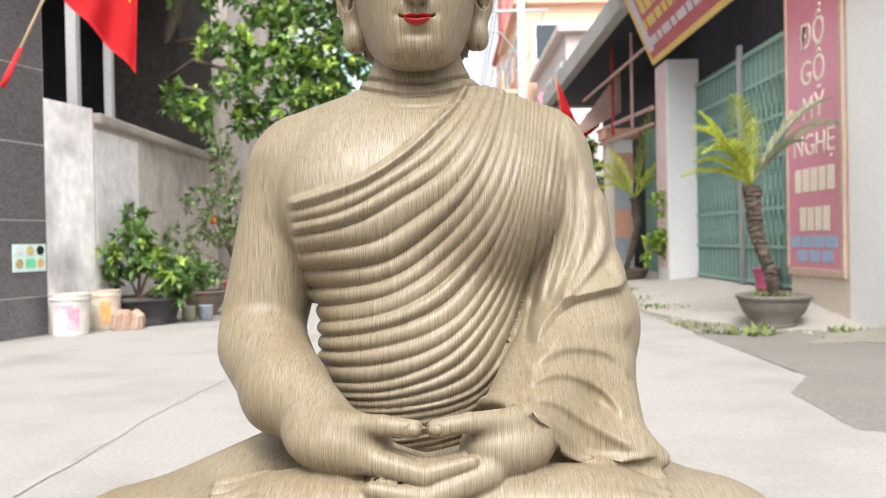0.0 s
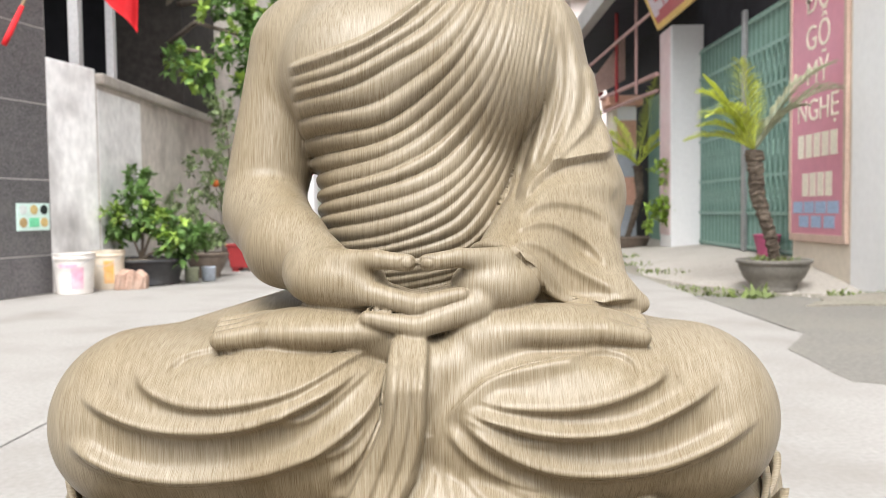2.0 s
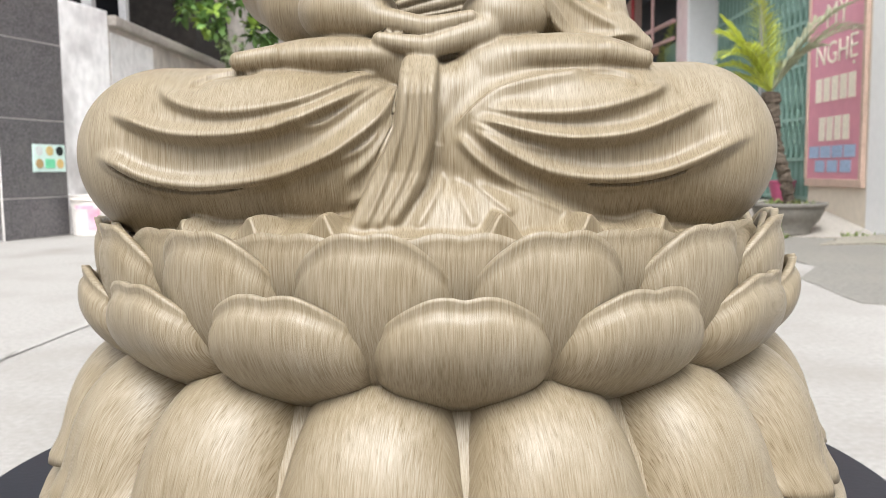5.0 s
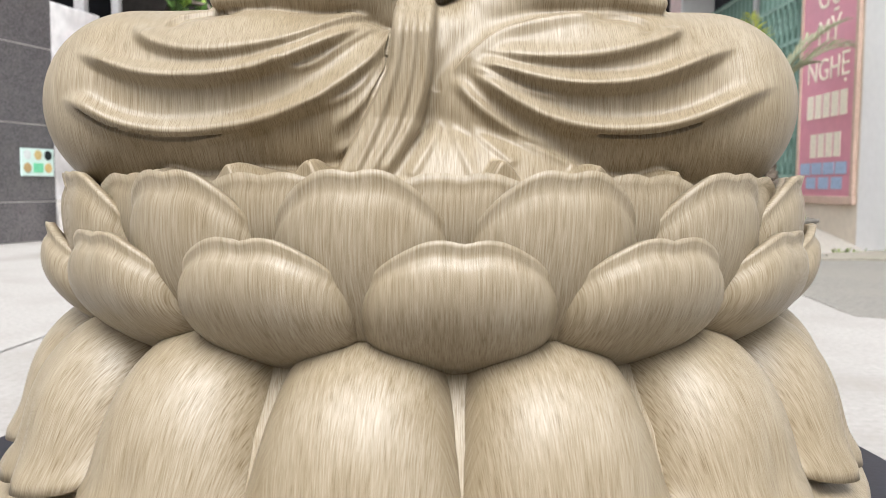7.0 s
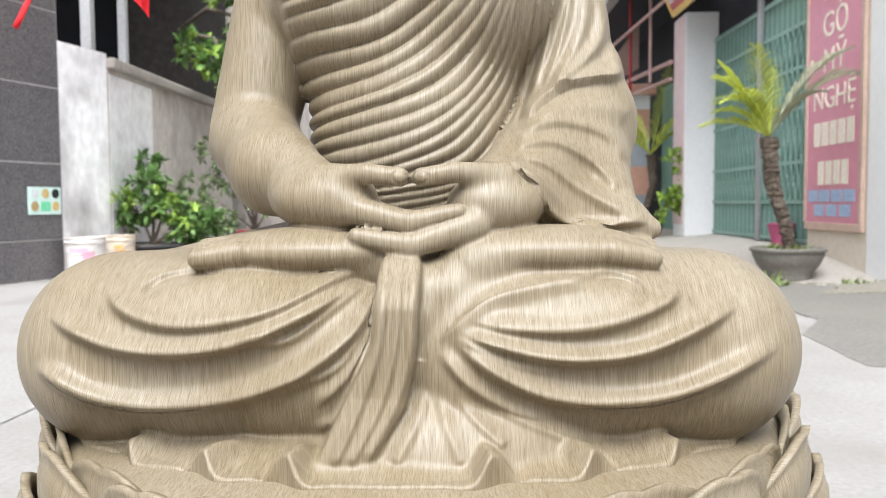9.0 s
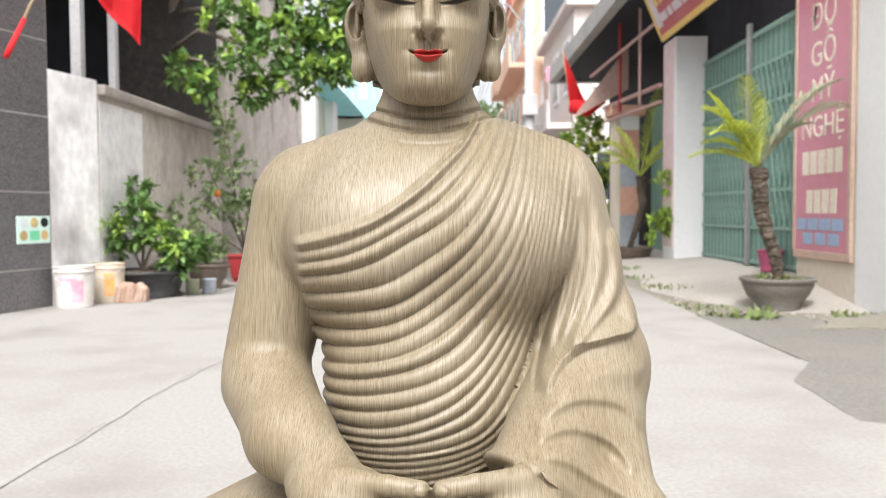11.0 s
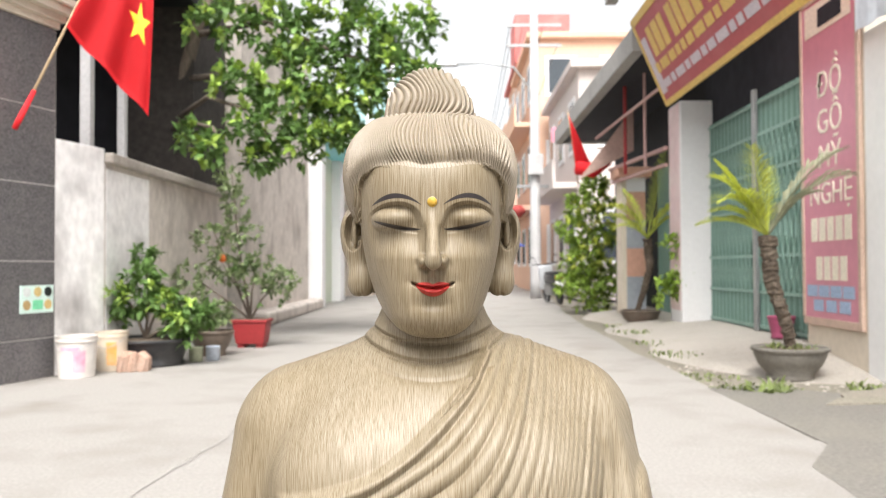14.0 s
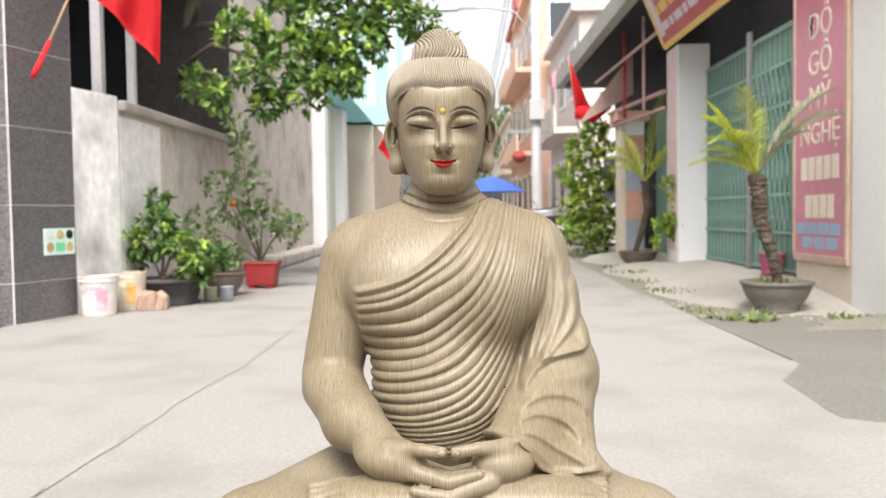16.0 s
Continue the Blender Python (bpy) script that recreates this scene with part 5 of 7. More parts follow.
M_BLACKPOT = material("black_plastic_pot", (0.028, 0.028, 0.030), 0.5, grain=40, vary=0.2, blotch=5, stain=0.3, stain_color=(0.12, 0.11, 0.10), bump=0.05)
M_BROWNPOT = material("glazed_brown_pot", (0.14, 0.105, 0.08), 0.5, grain=25, vary=0.2, blotch=5, stain=0.4, stain_color=(0.25, 0.22, 0.19), bump=0.15)
M_REDPOT = material("red_plastic_pot", (0.30, 0.030, 0.032), 0.5, grain=25, vary=0.1, blotch=4, stain=0.25, bump=0.05)
M_GREYPOT = material("grey_cement_pot", (0.185, 0.17, 0.148), 0.8, grain=30, vary=0.15, blotch=4, stain=0.5, stain_color=(0.13, 0.12, 0.10), bump=0.3)


def shrub(name, x, y, z, label, clumps, mat, stems, seed, leaf, category="shrub", extra=None, grow=1.0):
    r = random.Random(seed)
    ob = tagged(empty(name, Matrix.Translation((x, y, z))), label, category)
    clumps = [(tuple(c * grow for c in p), q * grow, k * grow ** 2) for p, q, k in clumps]
    for tip in stems:
        tip = tuple(c * grow for c in tip)
        bm = bmesh.new()
        p0, p2 = Vector((0, 0, 0)), Vector(tip)
        p1 = p0.lerp(p2, 0.5) + Vector((r.uniform(-0.04, 0.04), r.uniform(-0.04, 0.04), 0.02))
        tube(bm, [p0, p1, p2], [0.018, 0.013, 0.006], 6)
        part("stem", bm, M_BARK, ob, smooth=True)
    vs, fs = [], []
    for (cx, cy, cz), rad, n in clumps:
        clump(vs, fs, r, (cx, cy, cz), rad, int(n * 1.7), leaf, leaf * 0.46)
    leaf_part("crown", vs, fs, mat, ob)
    if extra:
        vs, fs = [], []
        for (cx, cy, cz), rad, n in extra[1]:
            clump(vs, fs, r, (cx * grow, cy * grow, cz * grow), rad * grow, int(n * 1.5), leaf * 0.9, leaf * 0.4)
        leaf_part("young_leaves", vs, fs, extra[0], ob, "paler young leaves")
    return ob


pot_bowl("black_bowl_pot", -2.99, 8.06, 0, 0.43, 0.26, M_BLACKPOT, "wide black plastic bowl pot beside the fence wall", "pot", 0.78)
shrub("bowl_shrub", -3.02, 8.06, 0.25, "leafy green shrub growing in the black bowl pot",
      [((-0.17, 0, 0.34), 0.20, 190), ((0.0, -0.05, 0.58), 0.15, 150), ((-0.02, 0, 0.78), 0.09, 60), ((0.14, 0, 0.30), 0.20, 200), ((0.36, -0.08, 0.14), 0.20, 200), ((0.52, -0.05, 0.20), 0.16, 130), ((-0.28, 0, 0.20), 0.12, 80)],
      M_LEAF2, [(-0.15, 0, 0.35), (0, 0, 0.72), (0.15, 0, 0.35), (0.4, -0.05, 0.15)], 11, 0.095,
      extra=(M_LEAF, [((-0.2, -0.1, 0.40), 0.16, 60), ((0.1, -0.12, 0.40), 0.2, 80), ((0.42, -0.15, 0.22), 0.2, 90)]), grow=1.06)
pot_bowl("brown_bowl_pot", -2.60, 8.85, 0, 0.235, 0.27, M_BROWNPOT, "glazed brown bowl pot standing on the street edge", "pot", 0.6)
shrub("small_shrub", -2.60, 8.85, 0.24, "low green shrub in the glazed brown pot", [((0, 0, 0.2), 0.22, 150), ((-0.2, 0, 0.35), 0.2, 120)], M_LEAF3, [(0, 0, 0.3), (-0.2, 0, 0.4)], 12, 0.085)
# red rectangular trough
tr = tagged(empty("red_trough_pot", Matrix.Translation((-2.40, 9.80, 0))), "red plastic trough pot with flared rim", "pot")
bm = bmesh.new()
for z0, z1, w0, w1 in ((0.04, 0.29, 0.165, 0.20), (0.29, 0.330, 0.215, 0.22)):
    vs_ = box(bm, (-1, -1, z0), (1, 1, z1))
    for v in vs_:
        w = w0 if v.co.z < (z0 + z1) / 2 else w1
        v.co.x, v.co.y = v.co.x * w, v.co.y * w * 0.8
part("trough", bevelled(bm, 0.012), M_REDPOT, tr)
for sx in (-1, 1):
    box_part("foot", (sx * 0.11 - 0.04, -0.11, 0), (sx * 0.11 + 0.04, 0.11, 0.042), M_REDPOT, tr)
box_part("soil", (-0.19, -0.15, 0.28), (0.19, 0.15, 0.332), M_SOIL, tr)
shrub("tall_shrub", -2.42, 9.80, 0.32, "tall sparse grey-green shrub in the red trough",
      [((0.05, 0, 0.45), 0.30, 210), ((-0.3, 0, 0.55), 0.25, 150), ((-0.42, 0, 0.85), 0.22, 110), ((-0.12, 0, 0.95), 0.25, 130), ((-0.18, 0, 1.25), 0.2, 100), ((-0.22, 0, 1.5), 0.16, 70), ((0.32, 0, 0.40), 0.22, 140), ((-0.62, 0, 0.45), 0.22, 110)],
      M_LEAF3, [(0.05, 0, 0.5), (-0.3, 0, 0.6), (-0.2, 0, 1.55), (0.3, 0, 0.4), (-0.4, 0, 0.95), (-0.6, 0, 0.45)], 13, 0.075,
      extra=(M_LEAF2, [((-0.15, 0.02, 0.7), 0.35, 120), ((0.2, 0, 0.35), 0.3, 80)]), grow=1.12)
bm = bmesh.new()
bmesh.ops.create_uvsphere(bm, u_segments=10, v_segments=8, radius=0.045)
fl_ = part("flower", bm, material("orange_flower", (0.75, 0.16, 0.04), 0.6), None, smooth=True)
fl_.location = (-2.72, 9.68, 1.05)
tagged(fl_, "small orange blossom among the shrub's leaves", "flower")


# ---- buckets, brick and cans ----
def bucket(x, y, mat, label, r=0.145, h=0.345, patches=()):
    ob = tagged(empty("paint_bucket", Matrix.Translation((x, y, 0))), label, "bucket", group="paint buckets")
    part("tub", lathe([(0, 0.002), (r * 0.86, 0.0), (r * 0.88, 0.01), (r * 0.985, h * 0.86), (r * 1.05, h * 0.865), (r * 1.05, h * 0.90), (r * 1.0, h * 0.905), (r * 1.0, h * 0.97), (r * 1.04, h * 0.975), (r * 1.04, h), (r * 0.96, h), (r * 0.94, h * 0.5), (0, h * 0.48)], 36), mat, ob, smooth=False)
    bm = tube(bmesh.new(), [(r * 1.05 * math.cos(t), r * 1.05 * math.sin(t), h * 0.88 - 0.10 * math.sin(t) ** 2) for t in (math.pi + k * math.pi / 10 for k in range(11))], 0.003, 6)
    part("handle", bm, M_POST, ob)
    for a0, a1, z0, z1, m in patches:
        bm = bmesh.new()
        n = 10
        for k in range(n):
            t0, t1 = a0 + (a1 - a0) * k / n, a0 + (a1 - a0) * (k + 1) / n
            rad = lambda z: r * (0.88 + 0.105 * z / (h * 0.86)) + 0.002
            q = [bm.verts.new((rad(z) * math.cos(t), rad(z) * math.sin(t), z)) for t, z in ((t0, z0), (t1, z0), (t1, z1), (t0, z1))]
            bm.faces.new(q)
        part("print", bm, m, ob)
    return ob


M_TUB = material("dirty_white_plastic", (0.66, 0.62, 0.58), 0.55, grain=20, vary=0.06, blotch=7, stain=0.45, stain_color=(0.45, 0.38, 0.33), bump=0.05)
M_TUB2 = material("yellowed_plastic", (0.60, 0.52, 0.42), 0.55, grain=20, vary=0.08, blotch=7, stain=0.4, stain_color=(0.40, 0.28, 0.15), bump=0.05)
M_PINK = material("faded_pink_print", (0.62, 0.33, 0.42), 0.6, grain=25, vary=0.15, blotch=9, stain=0.6, stain_color=(0.66, 0.60, 0.57), bump=0)
M_ORANGE = material("faded_orange_print", (0.70, 0.36, 0.10), 0.6, grain=25, vary=0.15, blotch=9, stain=0.5, stain_color=(0.66, 0.55, 0.40), bump=0)
bucket(-3.28, 7.16, M_TUB, "dirty white paint bucket with faded pink print", 0.170, 0.36, ((-1.35, -0.7, 0.05, 0.24, M_PINK), (-2.0, -1.0, 0.235, 0.27, M_PINK)))
bucket(-3.16, 7.60, M_TUB2, "yellowed paint bucket with faded orange print", 0.145, 0.36, ((-1.5, -0.85, 0.06, 0.27, M_ORANGE),))
M_BRICK = material("hollow_red_brick", (0.38, 0.25, 0.19), 0.95, grain=40, vary=0.2, blotch=8, stain=0.45, stain_color=(0.42, 0.36, 0.30), bump=0.5)
bm = bmesh.new()
bmesh.ops.create_grid(bm, x_segments=10, y_segments=6, size=0.5)
bmesh.ops.solidify(bm, geom=bm.faces[:], thickness=1.0)
floor_z = min(v.co.z for v in bm.verts)
for v in bm.verts:
    x, y, z = v.co.x * 0.27, v.co.y * 0.19, (v.co.z - floor_z) * 0.165
    chip = 0.055 * max(0, abs(x + 0.01) / 0.125 - 0.35) ** 1.5 + 0.02 * math.sin(38 * x + 21 * y)
    v.co = (x + 0.014 * math.sin(60 * z + 35 * y), y + 0.012 * math.sin(70 * x + 20 * z), max(0.0, z - (chip if z > 0.1 else 0)))
low = min(v.co.z for v in bm.verts)
for v in bm.verts:
    v.co.z -= low
bmesh.ops.recalc_face_normals(bm, faces=bm.faces)
brk = part("broken_brick", bevelled(bm, 0.008, 2, 50), M_BRICK)
brk.matrix_world = Matrix.Translation((-2.93, 7.55, 0.0)) @ pose(0, 0, 0, 0, 0, 14)
tagged(brk, "broken red clay block lying beside the buckets", "brick")
for k, (x, y, c, lab) in enumerate(((-2.60, 8.30, (0.50, 0.52, 0.36), "small pale green tin on the ground"), (-2.45, 8.38, (0.55, 0.60, 0.68), "small pale blue cup on the ground"))):
    bm = lathe([(0, 0), (0.060, 0), (0.066, 0.004), (0.070, 0.13), (0.074, 0.135), (0.074, 0.145), (0.066, 0.145), (0.062, 0.05), (0, 0.05)], 24)
    can = part("tin_can", bm, material("tin_paint", c, 0.5, grain=30, blotch=10, stain=0.4), smooth=True)
    can.location = (x, y, 0)
    tagged(can, lab, "tin")


# ---- overhanging tree ----
def tree():
    r = random.Random(21)
    ob = tagged(empty("street_tree", Matrix.Translation((-4.5, 12.6, 0))), "broad-leaved tree reaching over the fence wall", "tree")
    bm = tube(bmesh.new(), [(0.35, -0.9, 0), (0.4, -0.95, 1.6), (0.5, -1.0, 3.0), (0.9, -1.2, 4.2), (1.3, -1.3, 5.2)], [0.17, 0.14, 0.12, 0.09, 0.05], 10)
    part("trunk", bm, M_BARK, ob, smooth=True)
    limbs = [[(0.5, -1.0, 3.0), (1.2, -1.6, 3.25), (1.9, -2.2, 2.95), (2.2, -2.4, 2.6)], [(0.9, -1.2, 4.2), (2.0, -1.5, 4.3), (3.0, -1.6, 3.8), (4.0, -1.7, 3.6)],
             [(0.7, -1.1, 3.6), (1.6, -1.5, 3.6), (2.6, -1.6, 3.2), (3.0, -1.6, 2.9)], [(0.5, -1.0, 2.9), (0.9, -1.7, 2.9), (1.5, -2.4, 2.7), (1.7, -2.5, 2.4)],
             [(1.3, -1.3, 5.2), (2.2, -1.5, 5.4), (3.4, -1.6, 5.0), (4.3, -1.6, 4.4)]]
    for pts in limbs:
        part("limb", tube(bmesh.new(), pts, [0.05, 0.035, 0.022, 0.008], 7), M_BARK, ob, smooth=True)
    # wide sprays of leaves, thinner towards the open sky
    spots = [((2.05, -2.1, 2.34), 0.26, 110), ((1.55, -2.55, 2.36), 0.22, 90), ((2.55, -1.9, 2.55), 0.34, 190), ((2.9, -1.7, 2.85), 0.38, 240), ((2.3, -1.9, 3.05), 0.42, 260),
             ((3.2, -1.6, 3.25), 0.45, 280), ((2.6, -1.6, 3.55), 0.5, 300), ((3.6, -1.6, 3.55), 0.40, 200), ((4.05, -1.6, 3.45), 0.30, 100), ((1.7, -1.9, 3.3), 0.36, 130),
             ((3.3, -1.5, 4.0), 0.55, 300), ((2.2, -1.5, 4.15), 0.55, 300), ((4.0, -1.6, 4.1), 0.42, 150), ((1.4, -1.7, 4.2), 0.5, 200), ((3.0, -1.5, 4.7), 0.6, 280),
             ((1.1, -2.0, 2.65), 0.22, 70), ((1.95, -2.3, 2.7), 0.28, 100), ((4.35, -1.6, 3.15), 0.20, 50), ((3.15, -1.75, 2.62), 0.20, 90), ((1.9, -1.5, 5.0), 0.7, 280)]
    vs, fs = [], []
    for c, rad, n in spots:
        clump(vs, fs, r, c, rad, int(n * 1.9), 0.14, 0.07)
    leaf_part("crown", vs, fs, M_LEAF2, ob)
    # a second, paler leaf colour stands in for sunlight on outer sprays
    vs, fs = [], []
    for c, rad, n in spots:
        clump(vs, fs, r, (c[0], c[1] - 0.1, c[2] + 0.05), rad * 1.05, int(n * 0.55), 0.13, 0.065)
    leaf_part("sunlit_leaves", vs, fs, M_LEAF, ob, "outer leaves, sunlight put into their paler green")
    return ob


tree()


# ---- east side: shop with folding gate ----
M_GATE = material("green_gate_paint", (0.155, 0.27, 0.225), 0.5, grain=30, vary=0.1, blotch=2, stain=0.35, stain_color=(0.22, 0.34, 0.29), bump=0.08)
M_GATE_LIGHT = material("worn_green_edge", (0.25, 0.38, 0.325), 0.5, grain=30, vary=0.1, blotch=3, stain=0.3, bump=0.08)
M_STEEL = material("dull_steel", (0.38, 0.38, 0.38), 0.4, 0.7, grain=30, vary=0.1, blotch=4, stain=0.3, bump=0.05)
# pale red: fading, and washed-out glare put into the base colour
M_SIGN = material("red_sign_vinyl", (0.60, 0.24, 0.31), 0.35, grain=10, vary=0.05, blotch=1, stain=0.2, stain_color=(0.50, 0.16, 0.22), bump=0.0)
M_SIGNFRAME = material("faded_sign_frame", (0.55, 0.40, 0.32), 0.6, grain=20, vary=0.1, blotch=4, stain=0.3, bump=0.05)
M_CREAMTEXT = material("cream_letters", (0.80, 0.72, 0.60), 0.5, bump=0, stain=0)
M_BLUEBAR = material("blue_panel", (0.33, 0.43, 0.60), 0.5, bump=0, stain=0)
M_YELLOWBAR = material("yellow_letters", (0.66, 0.44, 0.12), 0.5, bump=0, stain=0.2)
M_PALEBAR = material("pale_letters", (0.55, 0.48, 0.52), 0.5, bump=0, stain=0)
# near-black holds the shade under the canopies in its base colour
M_SOFFIT = material("shaded_soffit", (0.022, 0.022, 0.030), 0.85, grain=6, vary=0.25, blotch=1, stain=0.3, bump=0.0)
M_SLAB = material("raw_concrete_slab", (0.40, 0.385, 0.37), 0.9, grain=15, vary=0.1, blotch=0.9, stain=0.5, stain_color=(0.24, 0.23, 0.22), bump=0.2)

GX = 3.68
gate = tagged(empty("folding_gate"), "green steel folding gate drawn shut across the shop front", "gate")
bars = 44
y0, y1 = 8.52, 11.72
for k in range(bars):
    y = y0 + (y1 - y0) * (k + 0.5) / bars
    bm = bmesh.new()
    box(bm, (GX - 0.018, y - 0.013, 0.17), (GX + 0.012, y + 0.013, 2.93))
    part("bar", bm, M_GATE_LIGHT if k % 2 else M_GATE, gate)
bm = bmesh.new()
box(bm, (GX + 0.022, y0, 0.17), (GX + 0.030, y1, 2.93))
part("sheet", bm, M_GATE, gate, "green sheet backing")
for z in (0.21, 0.62, 1.05, 1.62, 2.05, 2.50, 2.88):
    bm = bmesh.new()
    box(bm, (GX - 0.030, y0, z - 0.018), (GX - 0.019, y1, z + 0.018))
    part("rail", bm, M_GATE_LIGHT, gate)
for row, (za, zb) in enumerate(((0.62, 1.05), (1.05, 1.62), (1.62, 2.05), (2.05, 2.50))):
    bm = bmesh.new()
    for k in range(0, bars, 2):
        y = y0 + (y1 - y0) * (k + 0.5) / bars
        dy = (y1 - y0) / bars * 2
        if y + dy > y1:
            continue
        for ya, yb in ((y, y + dy), (y + dy, y)):
            tube(bm, [(GX - 0.034, ya, za), (GX - 0.034, yb, zb)], 0.007, 4)
    part("lattice", bm, M_GATE_LIGHT, gate)
bm = bmesh.new()
box(bm, (GX - 0.075, 9.86, 0.16), (GX - 0.02, 9.95, 3.05))
part("lock_post", bevelled(bm, 0.008), M_STEEL, gate, "dull steel lock post")

# this lintel wall takes its darkness from shade put into the colour
front = tagged(box_part("wall_shopfront", (GX + 0.04, 7.3, 2.95), (4.2, 12.0, 5.2), M_SOFFIT), "lintel wall over the shop gate, shade painted near-black", "wall", kind="structure")
# near-black wall paints in the shade behind the gate
box_part("inner_wall", (GX + 0.035, 8.4, 0), (4.2, 11.9, 2.95), M_SHADE, front)
pil = tagged(empty("gate_pillar"), "whitewashed pillar with a faded pink side", "pillar")
box_part("shaft", (3.26, 11.74, 0), (3.72, 12.36, 3.30), M_WHITE, pil, 0.012)
box_part("pink_face", (3.250, 11.80, 0.3), (3.2595, 12.34, 3.28), material("faded_pink_panel", (0.66, 0.50, 0.50), 0.7, grain=10, vary=0.08, blotch=3, stain=0.6, stain_color=(0.72, 0.66, 0.64)), pil)
col = tagged(box_part("wall_column", (3.62, 1.0, -0.06), (4.4, 7.27, 2.98), M_WHITE, bevel=0.01), "plain white painted side wall", "wall", kind="structure")
jamb = tagged(box_part("wall_jamb", (3.63, 7.27, -0.06), (4.2, 8.50, 3.9), M_CREAM), "cream gate jamb behind the upright sign", "wall", kind="structure")
M_TIN = material("corrugated_tin", (0.50, 0.53, 0.56), 0.5, 0.3, grain=12, vary=0.1, blotch=2, stain=0.3, bump=0.05)
bm = bmesh.new()
n = 60
va, vb = [], []
for i in range(n + 1):
    y = 1.0 + 6.3 * i / n
    w = 0.018 * math.sin(i * 2.1)
    va.append(bm.verts.new((3.56 + w, y, 2.99)))
    vb.append(bm.verts.new((3.56 + w, y, 4.6)))
for i in range(n):
    bm.faces.new([va[i], va[i + 1], vb[i + 1], vb[i]])
bmesh.ops.solidify(bm, geom=bm.faces[:], thickness=0.02)
tagged(part("wall_tin", bm, M_TIN, smooth=True), "grey corrugated tin sheet above the white wall", "wall", kind="structure")


def lettering(text, size, m, mat, parent, name="lettering", squeeze=1.0):
    cu = bpy.data.curves.new(name, "FONT")
    cu.body, cu.size, cu.extrude, cu.align_x, cu.align_y = text, size, 0.003, "CENTER", "CENTER"
    cu.resolution_u = 3
    cu.materials.append(mat)
    ob = new(name, cu)
    ob.parent = parent
    ob.matrix_world = m @ Matrix.Diagonal((squeeze, 1, 1, 1))
    return ob


# frame of the upright sign: x towards the viewer's right (south), y up, z out to the street
SIGN = Matrix(((0, 0, -1, 3.60), (-1, 0, 0, 7.90), (0, 1, 0, 0), (0, 0, 0, 1)))
sign = tagged(empty("upright_sign"), "tall faded red shop sign with cream letters, glare in its red", "sign")
box_part("board", (3.602, 7.37, 0.42), (3.629, 8.47, 3.55), M_SIGN, sign)
for lo, hi in (((3.59, 7.30, 0.345), (3.629, 8.50, 0.42)), ((3.59, 7.31, 0.42), (3.629, 7.37, 3.6)), ((3.59, 8.47, 0.42), (3.629, 8.52, 3.6)), ((3.59, 7.31, 3.55), (3.629, 8.52, 3.62))):
    box_part("frame", lo, hi, M_SIGNFRAME, sign, 0.006)
for text, z, size in (("ĐỒ", 2.68, 0.34), ("GỖ", 2.32, 0.34), ("MỸ", 1.98, 0.32), ("NGHỆ", 1.62, 0.30)):
    lettering(text, size, SIGN @ Matrix.Translation((0, z, 0.0)), M_CREAMTEXT, sign, squeeze=1.05)
for z, w, cnt in ((1.285, 0.86, 5), (0.905, 0.66, 4)):
    for k in range(cnt):
        c = -w / 2 + w * (k + 0.5) / cnt
        box_part("name_bar", (3.597, 7.90 - c - w / cnt * 0.40, z - 0.115), (3.6015, 7.90 - c + w / cnt * 0.40, z + 0.115), M_CREAMTEXT, sign)
for k in range(4):
    box_part("number_panel", (3.597, 7.45 + 0.25 * k, 0.625), (3.6015, 7.67 + 0.25 * k, 0.74), M_BLUEBAR, sign)
for k in range(3):
    box_part("number_panel", (3.597, 7.53 + 0.27 * k, 0.485), (3.6015, 7.74 + 0.27 * k, 0.60), M_BLUEBAR, sign)
box_part("picture", (3.597, 7.45, 3.22), (3.6015, 8.40, 3.52), M_CREAMTEXT, sign)
box_part("picture_frame", (3.592, 7.62, 3.27), (3.5965, 8.1, 3.45), M_SOFFIT, sign)

# banner board leaning out over the gate; its local frame: x south along the street, y up the board, z out
up = Vector((-0.42, 0, 1.0)).normalized()
ex = Vector((0, -1, 0))
BAN = Matrix.Identity(4)
BAN.col[0][:3], BAN.col[1][:3], BAN.col[2][:3] = ex, up, ex.cross(up)
BAN.translation = (2.985, 11.42, 3.17)
ban = tagged(empty("shop_banner", BAN), "leaning red shop banner with yellow lettering and frame", "banner")
M_BANNER = material("dusty_red_banner", (0.40, 0.075, 0.085), 0.5, grain=10, vary=0.08, blotch=1.5, stain=0.3, stain_color=(0.45, 0.20, 0.19), bump=0.0)
box_part("board", (0.0, 0.0, -0.03), (6.5, 1.25, 0.0), M_BANNER, ban)
for lo, hi in (((0, -0.02, -0.035), (6.5, 0.055, 0.012)), ((0, 1.165, -0.035), (6.5, 1.27, 0.012)), ((-0.02, 0.0, -0.035), (0.06, 1.25, 0.012)), ((6.44, 0, -0.035), (6.52, 1.25, 0.012))):
    box_part("frame", lo, hi, M_YELLOWBAR, ban)
rb = random.Random(8)
x = 0.42
while x < 6.0:
    w = rb.choice((0.20, 0.24, 0.28))
    box_part("letter_bar", (x, 0.62, 0.0005), (x + w, 1.02, 0.006), M_YELLOWBAR, ban)
    x += w + rb.choice((0.06, 0.06, 0.20))
for zr, h, m in ((0.42, 0.13, M_YELLOWBAR), (0.20, 0.11, M_PALEBAR)):
    x = 0.25
    while x < 6.1:
        w = rb.choice((0.16, 0.24, 0.34))
        box_part("letter_bar", (x, zr, 0.0005), (x + w, zr + h, 0.006), m, ban)
        x += w + 0.07
for xx in (0.6, 2.4, 4.2, 5.8):
    part("bracket", tube(bmesh.new(), [(xx, 0.9, -0.03), (xx, 0.75, -0.9)], 0.02, 6), M_STEEL, ban)
